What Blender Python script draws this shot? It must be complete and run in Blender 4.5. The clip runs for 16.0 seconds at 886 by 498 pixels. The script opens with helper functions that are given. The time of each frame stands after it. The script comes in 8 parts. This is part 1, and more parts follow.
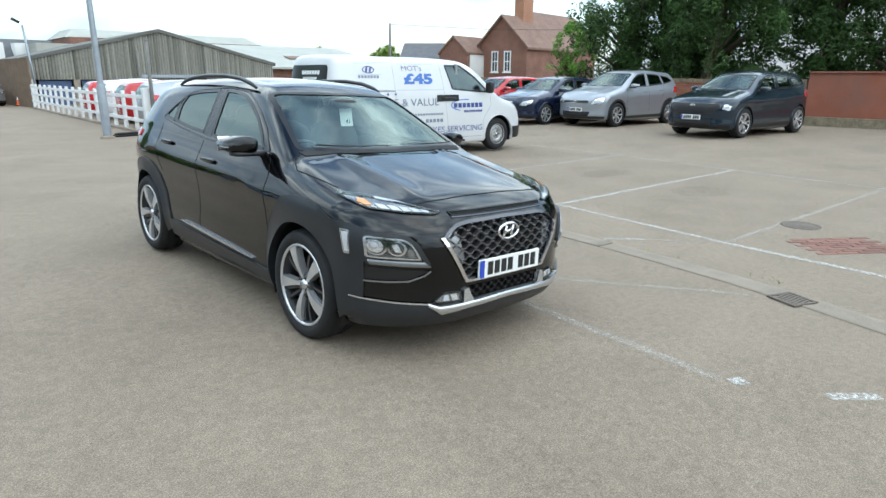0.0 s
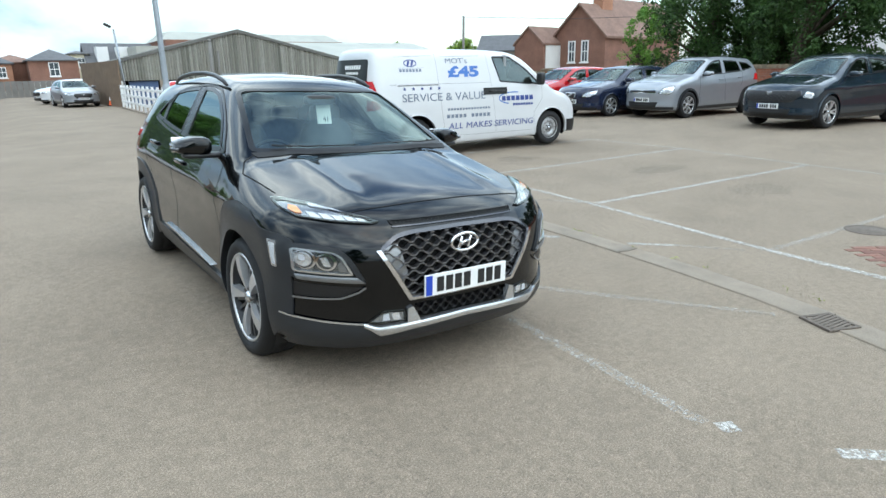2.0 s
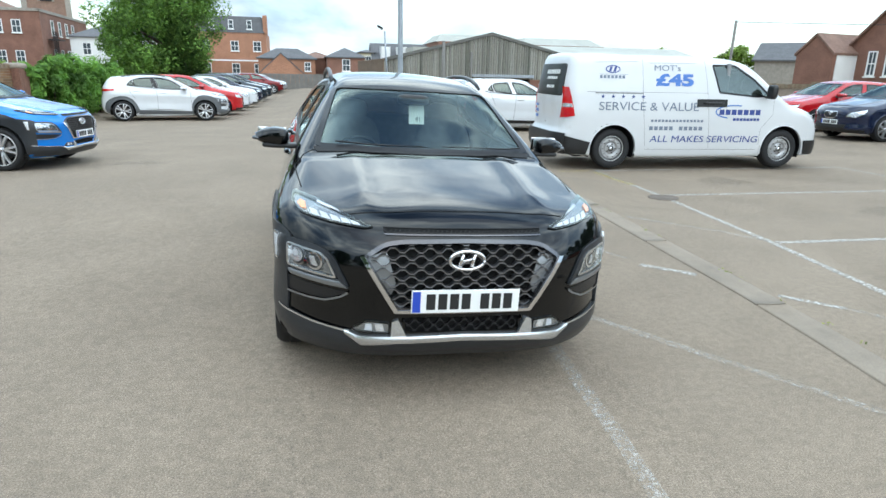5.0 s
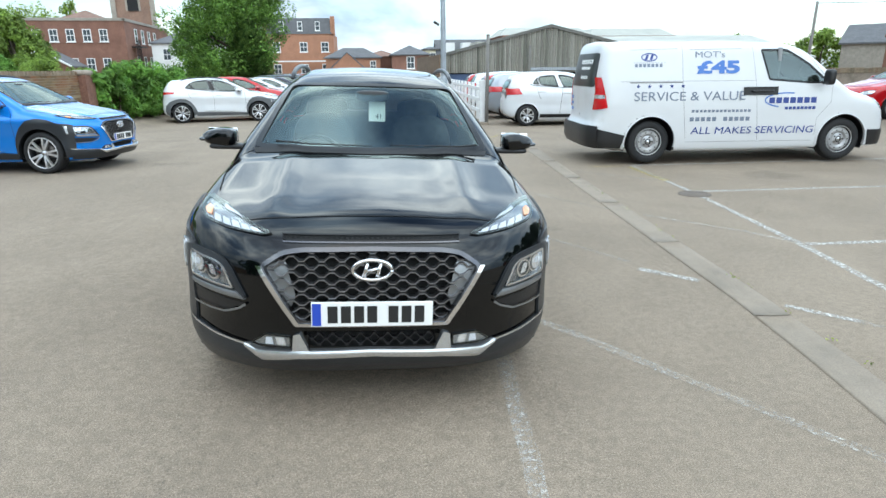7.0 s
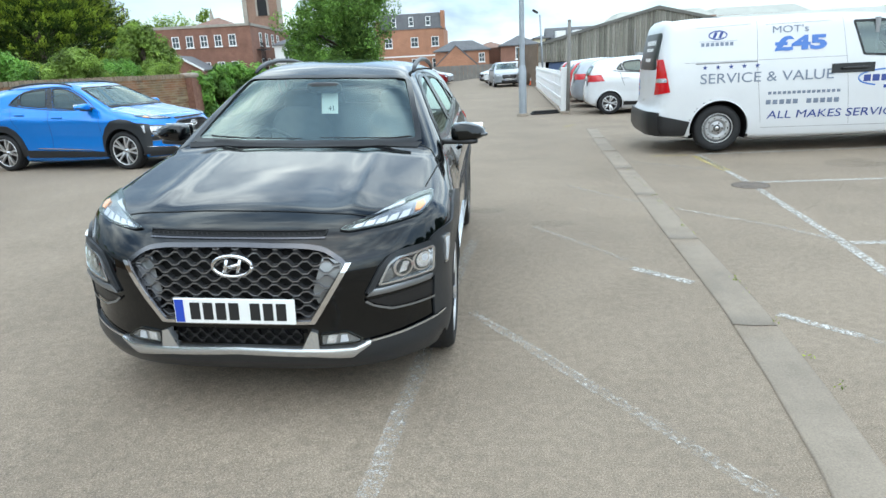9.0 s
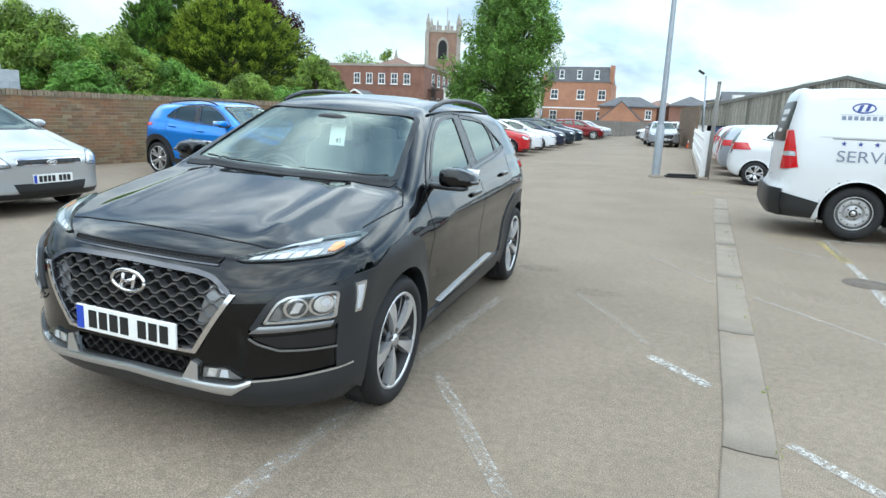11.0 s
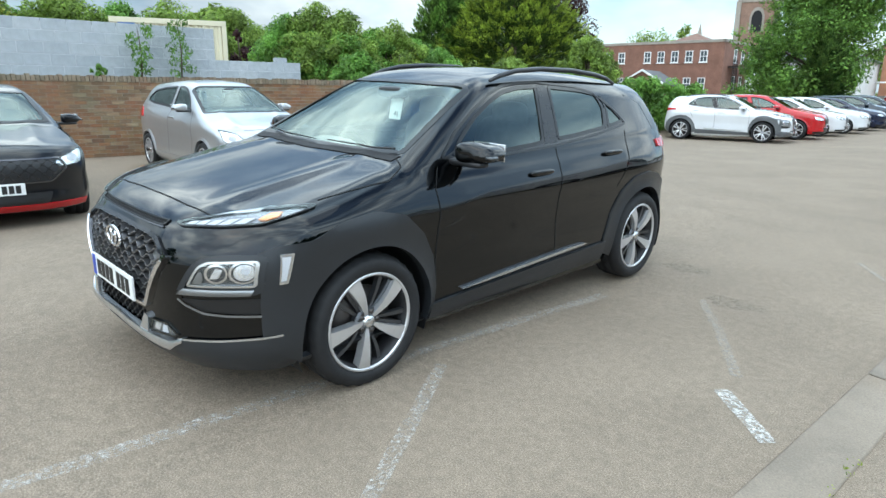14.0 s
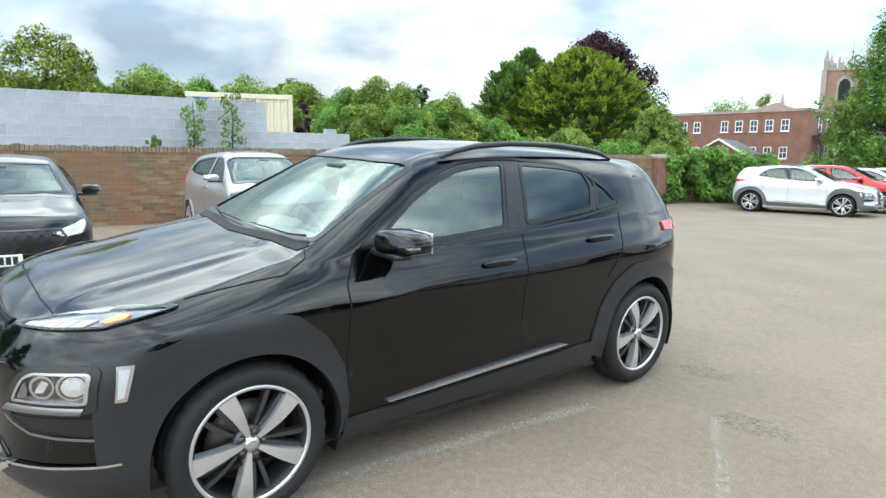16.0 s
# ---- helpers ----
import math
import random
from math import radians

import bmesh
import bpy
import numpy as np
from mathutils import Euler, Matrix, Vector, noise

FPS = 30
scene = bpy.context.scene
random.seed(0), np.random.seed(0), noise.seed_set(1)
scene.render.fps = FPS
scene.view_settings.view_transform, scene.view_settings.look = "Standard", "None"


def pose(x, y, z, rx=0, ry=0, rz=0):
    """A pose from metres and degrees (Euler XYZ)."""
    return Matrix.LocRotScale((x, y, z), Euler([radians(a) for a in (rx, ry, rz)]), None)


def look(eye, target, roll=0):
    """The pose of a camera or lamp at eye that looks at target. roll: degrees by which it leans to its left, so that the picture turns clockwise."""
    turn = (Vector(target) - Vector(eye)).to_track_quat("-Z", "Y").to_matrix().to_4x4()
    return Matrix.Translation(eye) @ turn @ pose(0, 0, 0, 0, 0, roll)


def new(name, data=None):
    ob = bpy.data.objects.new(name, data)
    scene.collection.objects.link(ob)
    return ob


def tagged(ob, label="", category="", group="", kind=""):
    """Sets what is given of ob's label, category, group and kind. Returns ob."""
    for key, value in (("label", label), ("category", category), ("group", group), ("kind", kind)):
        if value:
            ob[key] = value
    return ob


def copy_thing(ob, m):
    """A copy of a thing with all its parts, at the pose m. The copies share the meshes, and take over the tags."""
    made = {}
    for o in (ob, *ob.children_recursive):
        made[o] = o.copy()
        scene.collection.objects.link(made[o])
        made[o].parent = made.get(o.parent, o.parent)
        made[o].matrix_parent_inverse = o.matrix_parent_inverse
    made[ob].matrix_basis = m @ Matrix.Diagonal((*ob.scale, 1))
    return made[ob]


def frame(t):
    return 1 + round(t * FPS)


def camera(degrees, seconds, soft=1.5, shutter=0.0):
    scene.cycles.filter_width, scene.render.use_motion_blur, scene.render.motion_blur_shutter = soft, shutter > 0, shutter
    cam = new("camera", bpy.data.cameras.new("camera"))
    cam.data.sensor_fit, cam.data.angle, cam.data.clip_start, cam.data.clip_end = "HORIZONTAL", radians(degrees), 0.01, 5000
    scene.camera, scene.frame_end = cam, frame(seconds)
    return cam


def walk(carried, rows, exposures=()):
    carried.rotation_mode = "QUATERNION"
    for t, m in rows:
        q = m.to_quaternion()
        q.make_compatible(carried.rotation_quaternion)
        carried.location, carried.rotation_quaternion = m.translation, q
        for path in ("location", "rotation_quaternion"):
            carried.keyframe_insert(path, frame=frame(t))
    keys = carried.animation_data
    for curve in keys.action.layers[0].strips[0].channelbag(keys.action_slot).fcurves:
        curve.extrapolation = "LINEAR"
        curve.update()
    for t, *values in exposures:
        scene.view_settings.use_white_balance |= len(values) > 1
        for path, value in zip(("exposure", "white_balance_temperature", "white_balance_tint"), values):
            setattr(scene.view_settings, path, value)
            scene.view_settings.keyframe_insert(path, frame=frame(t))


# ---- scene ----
cam = camera(70.9, 16.0)
PATH = [
    (0, (-2.636, -4.434, 1.59), (-1.327, -3.019, 1.055), 0.3),
    (0.5, (-2.478, -4.513, 1.591), (-1.294, -3.007, 1.018), -0.3),
    (1, (-2.275, -4.529, 1.575), (-1.13, -2.999, 0.986), -0.7),
    (1.5, (-2.05, -4.504, 1.596), (-0.902, -2.969, 1.026), 0.1),
    (2, (-1.839, -4.564, 1.576), (-0.733, -2.993, 1.023), -1.1),
    (2.5, (-1.614, -4.691, 1.581), (-0.639, -3.031, 1.039), -0.9),
    (3, (-1.417, -4.712, 1.557), (-0.497, -3.026, 1.0), -0.1),
    (3.5, (-1.239, -4.729, 1.586), (-0.426, -2.985, 1.039), -0.6),
    (4, (-1.057, -4.79, 1.575), (-0.359, -2.99, 1.053), -0.0),
    (4.5, (-0.866, -4.874, 1.571), (-0.301, -3.031, 1.039), -0.6),
    (5, (-0.702, -4.8, 1.565), (-0.282, -2.921, 1.024), 1.1),
    (7.5, (0.309, -4.664, 1.542), (0.432, -2.746, 0.991), 0.1),
    (8, (0.599, -4.663, 1.519), (0.59, -2.74, 0.97), 2.0),
    (8.5, (0.862, -4.61, 1.502), (0.796, -2.696, 0.927), -1.1),
    (11, (2.019, -4.053, 1.452), (1.398, -2.2, 1.026), 2.1),
    (11.5, (2.286, -3.944, 1.417), (1.506, -2.142, 1.039), 4.2),
    (12, (2.518, -3.808, 1.416), (1.456, -2.17, 0.982), 0.8),
    (12.5, (2.673, -3.595, 1.425), (1.529, -2.016, 0.979), 1.8),
    (13, (2.832, -3.418, 1.416), (1.62, -1.892, 0.968), 0.3),
    (13.5, (3.028, -3.246, 1.418), (1.727, -1.808, 0.931), 1.3),
    (14, (3.084, -3.049, 1.404), (1.719, -1.672, 0.909), 0.6),
    (14.5, (3.107, -2.808, 1.438), (1.691, -1.462, 1.011), -1.7),
    (15, (3.205, -2.585, 1.448), (1.764, -1.249, 1.08), 0.8),
    (15.5, (3.258, -2.39, 1.445), (1.77, -1.099, 1.101), -0.0),
    (16, (3.149, -2.164, 1.458), (1.599, -0.934, 1.168), 0.7),
]
EXPOSURES = [(0, 1.45, 6350, 1), (9, 1.52, 6350, 1), (13.5, 1.55, 6250, 0), (16, 1.8, 6650, 3)]
walk(cam, [(t, look(eye, target, roll)) for t, eye, target, roll in PATH], EXPOSURES)

# ---- world and sun ----
SUN_UP, SUN_TURN = 55.0, 165.0
world = bpy.data.worlds.new("sky")
scene.world = world
world.use_nodes = True
wn, wl = world.node_tree.nodes, world.node_tree.links
sky = wn.new("ShaderNodeTexSky")
sky.sky_type, sky.sun_disc = "NISHITA", False
sky.sun_elevation, sky.sun_rotation = radians(SUN_UP), radians(SUN_TURN)
sky.air_density, sky.dust_density = 1.0, 1.5
at_sky = wn.new("ShaderNodeTexCoord")
flat = wn.new("ShaderNodeMapping")
flat.inputs["Scale"].default_value, flat.inputs["Location"].default_value = (1.0, 1.0, 2.2), (0.7, 0.3, 0.2)
wl.new(at_sky.outputs["Generated"], flat.inputs["Vector"])
puff = wn.new("ShaderNodeTexNoise")
puff.inputs["Scale"].default_value, puff.inputs["Detail"].default_value, puff.inputs["Roughness"].default_value = 2.1, 7.0, 0.55
puff.inputs["Distortion"].default_value = 0.25
wl.new(flat.outputs["Vector"], puff.inputs["Vector"])
cover = wn.new("ShaderNodeMapRange")
cover.inputs["From Min"].default_value, cover.inputs["From Max"].default_value = 0.36, 0.56
wl.new(puff.outputs["Fac"], cover.inputs["Value"])
shade = wn.new("ShaderNodeTexNoise")
shade.inputs["Scale"].default_value, shade.inputs["Detail"].default_value = 3.4, 5.0
wl.new(flat.outputs["Vector"], shade.inputs["Vector"])
cloud = wn.new("ShaderNodeMix")
cloud.data_type = "RGBA"
cloud.inputs[6].default_value, cloud.inputs[7].default_value = (4.4, 5.6, 7.3, 1.0), (12.4, 13.0, 13.6, 1.0)
bright = wn.new("ShaderNodeMapRange")
bright.inputs["From Min"].default_value, bright.inputs["From Max"].default_value = 0.41, 0.64
wl.new(shade.outputs["Fac"], bright.inputs["Value"])
wl.new(bright.outputs["Result"], cloud.inputs[0])
both = wn.new("ShaderNodeMix")
both.data_type = "RGBA"
wl.new(cover.outputs["Result"], both.inputs[0])
wl.new(sky.outputs["Color"], both.inputs[6])
# clouds are brighter overhead than low down, as under any broken overcast
up = wn.new("ShaderNodeSeparateXYZ")
wl.new(at_sky.outputs["Generated"], up.inputs[0])
high = wn.new("ShaderNodeMapRange")
high.interpolation_type = "SMOOTHSTEP"
high.inputs["From Min"].default_value, high.inputs["From Max"].default_value = 0.0, 0.7
high.inputs["To Min"].default_value, high.inputs["To Max"].default_value = 0.4, 1.05
wl.new(up.outputs["Z"], high.inputs["Value"])
lit = wn.new("ShaderNodeVectorMath")
lit.operation = "SCALE"
wl.new(cloud.outputs[2], lit.inputs[0])
wl.new(high.outputs["Result"], lit.inputs["Scale"])
wl.new(lit.outputs[0], both.inputs[7])
# and thinner and brighter to the east
near = wn.new("ShaderNodeMapRange")
near.interpolation_type = "SMOOTHSTEP"
near.inputs["From Min"].default_value, near.inputs["From Max"].default_value = -0.95, 0.3
near.inputs["To Min"].default_value, near.inputs["To Max"].default_value = 0.52, 1.06
wl.new(up.outputs["X"], near.inputs["Value"])
side = wn.new("ShaderNodeVectorMath")
side.operation = "SCALE"
wl.new(both.outputs[2], side.inputs[0])
evened = wn.new("ShaderNodeMix")
evened.inputs[3].default_value = 1.0
aloft = wn.new("ShaderNodeMapRange")
aloft.interpolation_type = "SMOOTHSTEP"
aloft.inputs["From Min"].default_value, aloft.inputs["From Max"].default_value = 0.28, 0.6
wl.new(up.outputs["Z"], aloft.inputs["Value"])
wl.new(aloft.outputs["Result"], evened.inputs[0])
wl.new(near.outputs["Result"], evened.inputs[2])
wl.new(evened.outputs[0], side.inputs["Scale"])
# higher up the cloud deck is broken by blue-grey gaps
broken = wn.new("ShaderNodeTexNoise")
broken.inputs["Scale"].default_value, broken.inputs["Detail"].default_value, broken.inputs["Distortion"].default_value = 2.6, 6.0, 0.4
wl.new(flat.outputs["Vector"], broken.inputs["Vector"])
edge_ = wn.new("ShaderNodeMapRange")
edge_.inputs["From Min"].default_value, edge_.inputs["From Max"].default_value = 0.42, 0.58
wl.new(broken.outputs["Fac"], edge_.inputs["Value"])
gap = wn.new("ShaderNodeMix")
gap.data_type = "RGBA"
gap.inputs[6].default_value, gap.inputs[7].default_value = (0.5, 0.54, 0.6, 1.0), (1.1, 1.09, 1.07, 1.0)
wl.new(edge_.outputs["Result"], gap.inputs[0])
gaps = wn.new("ShaderNodeMix")
gaps.data_type, gaps.blend_type = "RGBA", "MULTIPLY"
wl.new(aloft.outputs["Result"], gaps.inputs[0])
wl.new(side.outputs[0], gaps.inputs[6])
wl.new(gap.outputs[2], gaps.inputs[7])
wl.new(gaps.outputs[2], wn["Background"].inputs["Color"])
wn["Background"].inputs["Strength"].default_value = 0.12
sun = new("sun", bpy.data.lights.new("sun", "SUN"))
sun.data.energy, sun.data.angle, sun.data.color = 0.5, radians(110), (1.0, 0.99, 0.97)
sun.matrix_basis = Matrix.Rotation(radians(-SUN_TURN), 4, "Z") @ Matrix.Rotation(radians(SUN_UP - 90), 4, "X")


# ---- body shapes: a vehicle is bounded by its plan, side and end profiles, blended into one skin ----
def curve(points):
    """A smooth curve through the given pairs, as a function."""
    px, py = (np.array(c, float) for c in zip(*points))
    d = np.diff(py) / np.diff(px)
    m = np.r_[d[0], (d[1:] + d[:-1]) / 2, d[-1]]
    m[1:-1][d[1:] * d[:-1] <= 0] = 0

    def at(v):
        v = np.asarray(v, float)
        k = np.clip(np.searchsorted(px, v) - 1, 0, len(px) - 2)
        h = px[k + 1] - px[k]
        s = np.clip((v - px[k]) / h, 0, 1)
        return ((2 * s**3 - 3 * s**2 + 1) * py[k] + (s**3 - 2 * s**2 + s) * h * m[k]
                + (3 * s**2 - 2 * s**3) * py[k + 1] + (s**3 - s**2) * h * m[k + 1])
    return at


def smax(a, b, k):
    h = np.clip(k - np.abs(a - b), 0, None) / k
    return np.maximum(a, b) + h * h * k / 4


class Shape:
    """The skin of a vehicle. Its nose points to -y, it stands on z = 0, its middle is x = 0."""

    def __init__(self, spec):
        self.spec = spec
        self.top_at, self.crown_at, self.plan_at = curve(spec["top"]), curve(spec["crown"]), curve(spec["plan"])
        self.belt_at, self.side_at, self.tumble_at = curve(spec["belt"]), curve(spec["side"]), curve(spec["tumble"])
        self.front_at, self.rear_at, self.bottom_at = curve(spec["front"]), curve(spec["rear"]), curve(spec["bottom"])
        self.nose, self.tail = spec["nose"], spec["tail"]

    def half_width(self, y, z):
        belt = self.belt_at(y)
        low = self.plan_at(y) - self.side_at(z / belt)
        up = np.clip(z - belt, 0, None)
        lean = self.plan_at(y) - self.side_at(1.0) - self.tumble_at(y) * up - 0.12 * up * up
        return np.where(z < belt, low, lean)

    def field(self, x, y, z):
        ax = np.abs(x)
        s = self.spec
        f = ax - self.half_width(y, z)
        for cy, cz, ry, rz, amount in s.get("swells", ()):
            f = f - amount * np.exp(-((y - cy) / ry) ** 2 - ((z - cz) / rz) ** 2)
        for line, y0, y1, amount, reach in s.get("creases", ()):
            fade = np.clip((y - y0) / 0.3, 0, 1) * np.clip((y1 - y) / 0.3, 0, 1)
            f = f - amount * fade * np.exp(-np.sqrt(((z - np.interp(y, *zip(*line))) / reach) ** 2 + 0.01))
        h = z - self.top_at(y) + self.crown_at(y) * ax * ax
        for cx, rx, y0, y1, amount in s.get("ridges", ()):
            fade = np.clip((y - y0) / 0.25, 0, 1) * np.clip((y1 - y) / 0.25, 0, 1)
            h = h - amount * fade * np.exp(-((ax - cx) / rx) ** 2)
        n = s.get("round", 3.6)
        g = self.nose + self.front_at(z) + s.get("nose_curve", 0.62) * ax**n - y
        r = y - self.tail + self.rear_at(z) + s.get("tail_curve", 0.4) * ax**n
        b = self.bottom_at(y) - z
        k = s.get("edge", 0.1)
        f = smax(f, h * 0.9, k)
        f = smax(f, g * 0.9, s.get("nose_edge", 0.07))
        f = smax(f, r * 0.9, 0.12)
        return smax(f, b, 0.06)

    def march(self, p0, p1, rounds=15):
        """The outermost point of the skin on the way from p0 (outside) to p1 (inside), by arrays of points."""
        p0, p1 = np.asarray(p0, float), np.asarray(p1, float)
        lo = np.zeros(len(p0))
        hi = np.ones(len(p0))
        steps = np.linspace(0, 1, 25)
        got = np.zeros(len(p0), bool)
        for a, b in zip(steps[:-1], steps[1:]):
            q = p0 + (p1 - p0) * b
            inside = (self.field(*q.T) < 0) & ~got
            lo[inside], hi[inside] = a, b
            got |= inside
        for _ in range(rounds):
            mid = (lo + hi) / 2
            inside = self.field(*(p0 + (p1 - p0) * mid[:, None]).T) < 0
            hi = np.where(inside, mid, hi)
            lo = np.where(inside, lo, mid)
        return p0 + (p1 - p0) * hi[:, None]

    def normal(self, p, e=0.004):
        p = np.asarray(p, float)
        g = np.stack([self.field(*(p + d).T) - self.field(*(p - d).T) for d in np.eye(3) * e], 1)
        return g / np.linalg.norm(g, axis=1, keepdims=True)

    def on(self, view, uv, lift=0.0):
        """Points of the skin seen in a view: 'front' (x, z), 'back' (x, z), 'left' (y, z), 'right' (y, z), 'top' (x, y); pushed out by lift."""
        u, v = np.asarray(uv, float).T
        o = np.zeros_like(u)
        if view == "front":
            a, b = np.stack([u, o - 3.2, v], 1), np.stack([u, o, v], 1)
        elif view == "back":
            a, b = np.stack([u, o + 3.2, v], 1), np.stack([u, o, v], 1)
        elif view == "top":
            a, b = np.stack([u, v, o + 2.6], 1), np.stack([u, v, o + 0.4], 1)
        else:
            side = 1.0 if view == "left" else -1.0
            a, b = np.stack([o + side * 1.4, u, v], 1), np.stack([o, u, v], 1)
        p = self.march(a, b)
        return p + self.normal(p) * np.reshape(lift, (-1, 1)) if np.any(lift) else p


SUV = dict(
    nose=-2.125, tail=1.985, front_axle=-1.295, rear_axle=1.295, wheel=0.335, face=0.885, arch=0.385, tyre=0.225, rim=0.245,
    top=[(-2.3, 0.78), (-2.0, 0.885), (-1.85, 0.928), (-1.5, 0.995), (-1.15, 1.052), (-1.02, 1.075), (-0.9, 1.135), (-0.65, 1.275), (-0.35, 1.435), (-0.2, 1.487),
         (0.0, 1.515), (0.4, 1.535), (0.9, 1.52), (1.4, 1.473), (1.68, 1.43), (1.78, 1.36), (1.97, 1.07), (2.2, 0.9)],
    crown=[(-2.3, 0.1), (-1.6, 0.11), (-1.0, 0.06), (-0.3, 0.11), (0.3, 0.12), (1.5, 0.12), (2.1, 0.06)],
    plan=[(-2.3, 0.86), (-1.7, 0.872), (-1.3, 0.878), (-0.5, 0.874), (0.5, 0.876), (1.25, 0.882), (1.6, 0.848), (1.8, 0.795), (2.1, 0.69)],
    belt=[(-2.2, 0.98), (-1.2, 1.03), (-0.9, 1.035), (0.16, 1.06), (1.3, 1.115), (2.1, 1.13)],
    side=[(0.15, 0.075), (0.3, 0.02), (0.42, 0.008), (0.55, 0.012), (0.68, 0.004), (0.8, 0.006), (0.9, 0.035), (1.0, 0.085), (1.2, 0.1)],
    tumble=[(-1.2, 0.5), (-0.3, 0.56), (0.4, 0.58), (1.3, 0.6), (2.1, 0.62)],
    front=[(0.1, 0.12), (0.24, 0.05), (0.33, 0.0), (0.45, 0.008), (0.6, 0.0), (0.73, 0.018), (0.8, 0.06), (0.86, 0.105), (0.92, 0.19), (1.0, 0.34)],
    rear=[(0.15, 0.2), (0.3, 0.05), (0.5, 0.0), (0.7, 0.01), (0.9, 0.05), (1.1, 0.08), (1.45, 0.3)],
    bottom=[(-2.2, 0.24), (-1.9, 0.2), (1.7, 0.22), (2.1, 0.34)],
    swells=[(-1.3, 0.82, 0.5, 0.1, 0.02), (1.35, 0.9, 0.45, 0.1, 0.022), (0.1, 0.84, 1.1, 0.06, 0.008), (0.1, 0.66, 0.7, 0.13, -0.006)],
    creases=[([(-0.95, 0.81), (-0.7, 0.845), (-0.45, 0.885), (0.1, 0.9), (0.7, 0.912), (1.1, 0.95)], -0.95, 1.3, 0.013, 0.06)],
    ridges=[(0.45, 0.07, -1.95, -0.9, 0.012)],
)


# ---- materials ----
def mat(name, rgb, rough=0.5, metal=0.0, vary=0.12, scale=6.0, grain=0.0, grain_scale=80.0, coat=0.0, bump=0.0, bump_scale=90.0, second=None, second_amount=0.0, spec=0.5, pieces=0.0):
    """A surface with broad stains and fine grain, both in object space at true size."""
    m = bpy.data.materials.new(name)
    m.use_nodes = True
    nodes, links = m.node_tree.nodes, m.node_tree.links
    b = nodes["Principled BSDF"]
    at = nodes.new("ShaderNodeTexCoord").outputs["Object"]

    def noise_node(s, detail, rough_=0.6):
        n = nodes.new("ShaderNodeTexNoise")
        n.inputs["Scale"].default_value, n.inputs["Detail"].default_value, n.inputs["Roughness"].default_value = s, detail, rough_
        links.new(at, n.inputs["Vector"])
        return n.outputs["Fac"]

    def mix(fac, a, c, kind="MIX"):
        n = nodes.new("ShaderNodeMix")
        n.data_type, n.blend_type = "RGBA", kind
        for v, k in ((fac, 0), (a, 6), (c, 7)):
            if hasattr(v, "links"):
                links.new(v, n.inputs[k])
            else:
                n.inputs[k].default_value = v if k == 0 else (*v, 1.0)
        return n.outputs[2]

    def ramp(fac, lo, hi):
        n = nodes.new("ShaderNodeMapRange")
        n.inputs["From Min"].default_value, n.inputs["From Max"].default_value = lo, hi
        links.new(fac, n.inputs["Value"])
        return n.outputs["Result"]

    dark, light = [c * (1 - vary) for c in rgb], [min(1, c * (1 + vary)) for c in rgb]
    col = mix(ramp(noise_node(scale, 5), 0.3, 0.7), dark, light)
    if second:
        col = mix(ramp(noise_node(scale * 0.37, 6, 0.7), 0.62 - second_amount * 0.4, 0.72), col, second)
    if grain:
        col = mix(grain, col, mix(ramp(noise_node(grain_scale, 3), 0.25, 0.75), (0.0, 0.0, 0.0), (1.0, 1.0, 1.0)), "OVERLAY")
    if pieces:
        r = nodes.new("ShaderNodeObjectInfo").outputs["Random"]
        h = nodes.new("ShaderNodeHueSaturation")
        links.new(col, h.inputs["Color"])
        v = nodes.new("ShaderNodeMapRange")
        v.inputs["To Min"].default_value, v.inputs["To Max"].default_value = 1 - pieces, 1 + pieces
        links.new(r, v.inputs["Value"])
        links.new(v.outputs["Result"], h.inputs["Value"])
        col = h.outputs["Color"]
    links.new(col, b.inputs["Base Color"])
    b.inputs["Metallic"].default_value, b.inputs["Coat Weight"].default_value = metal, coat
    b.inputs["Coat Roughness"].default_value, b.inputs["Specular IOR Level"].default_value = 0.02, spec
    rr = nodes.new("ShaderNodeMapRange")
    rr.inputs["To Min"].default_value, rr.inputs["To Max"].default_value = rough * 0.85, min(1, rough * 1.15)
    links.new(noise_node(scale * 2.3, 4), rr.inputs["Value"])
    links.new(rr.outputs["Result"], b.inputs["Roughness"])
    if bump:
        n = nodes.new("ShaderNodeBump")
        n.inputs["Strength"].default_value, n.inputs["Distance"].default_value = 1.0, bump
        links.new(noise_node(bump_scale, 4), n.inputs["Height"])
        links.new(n.outputs["Normal"], b.inputs["Normal"])
    return m


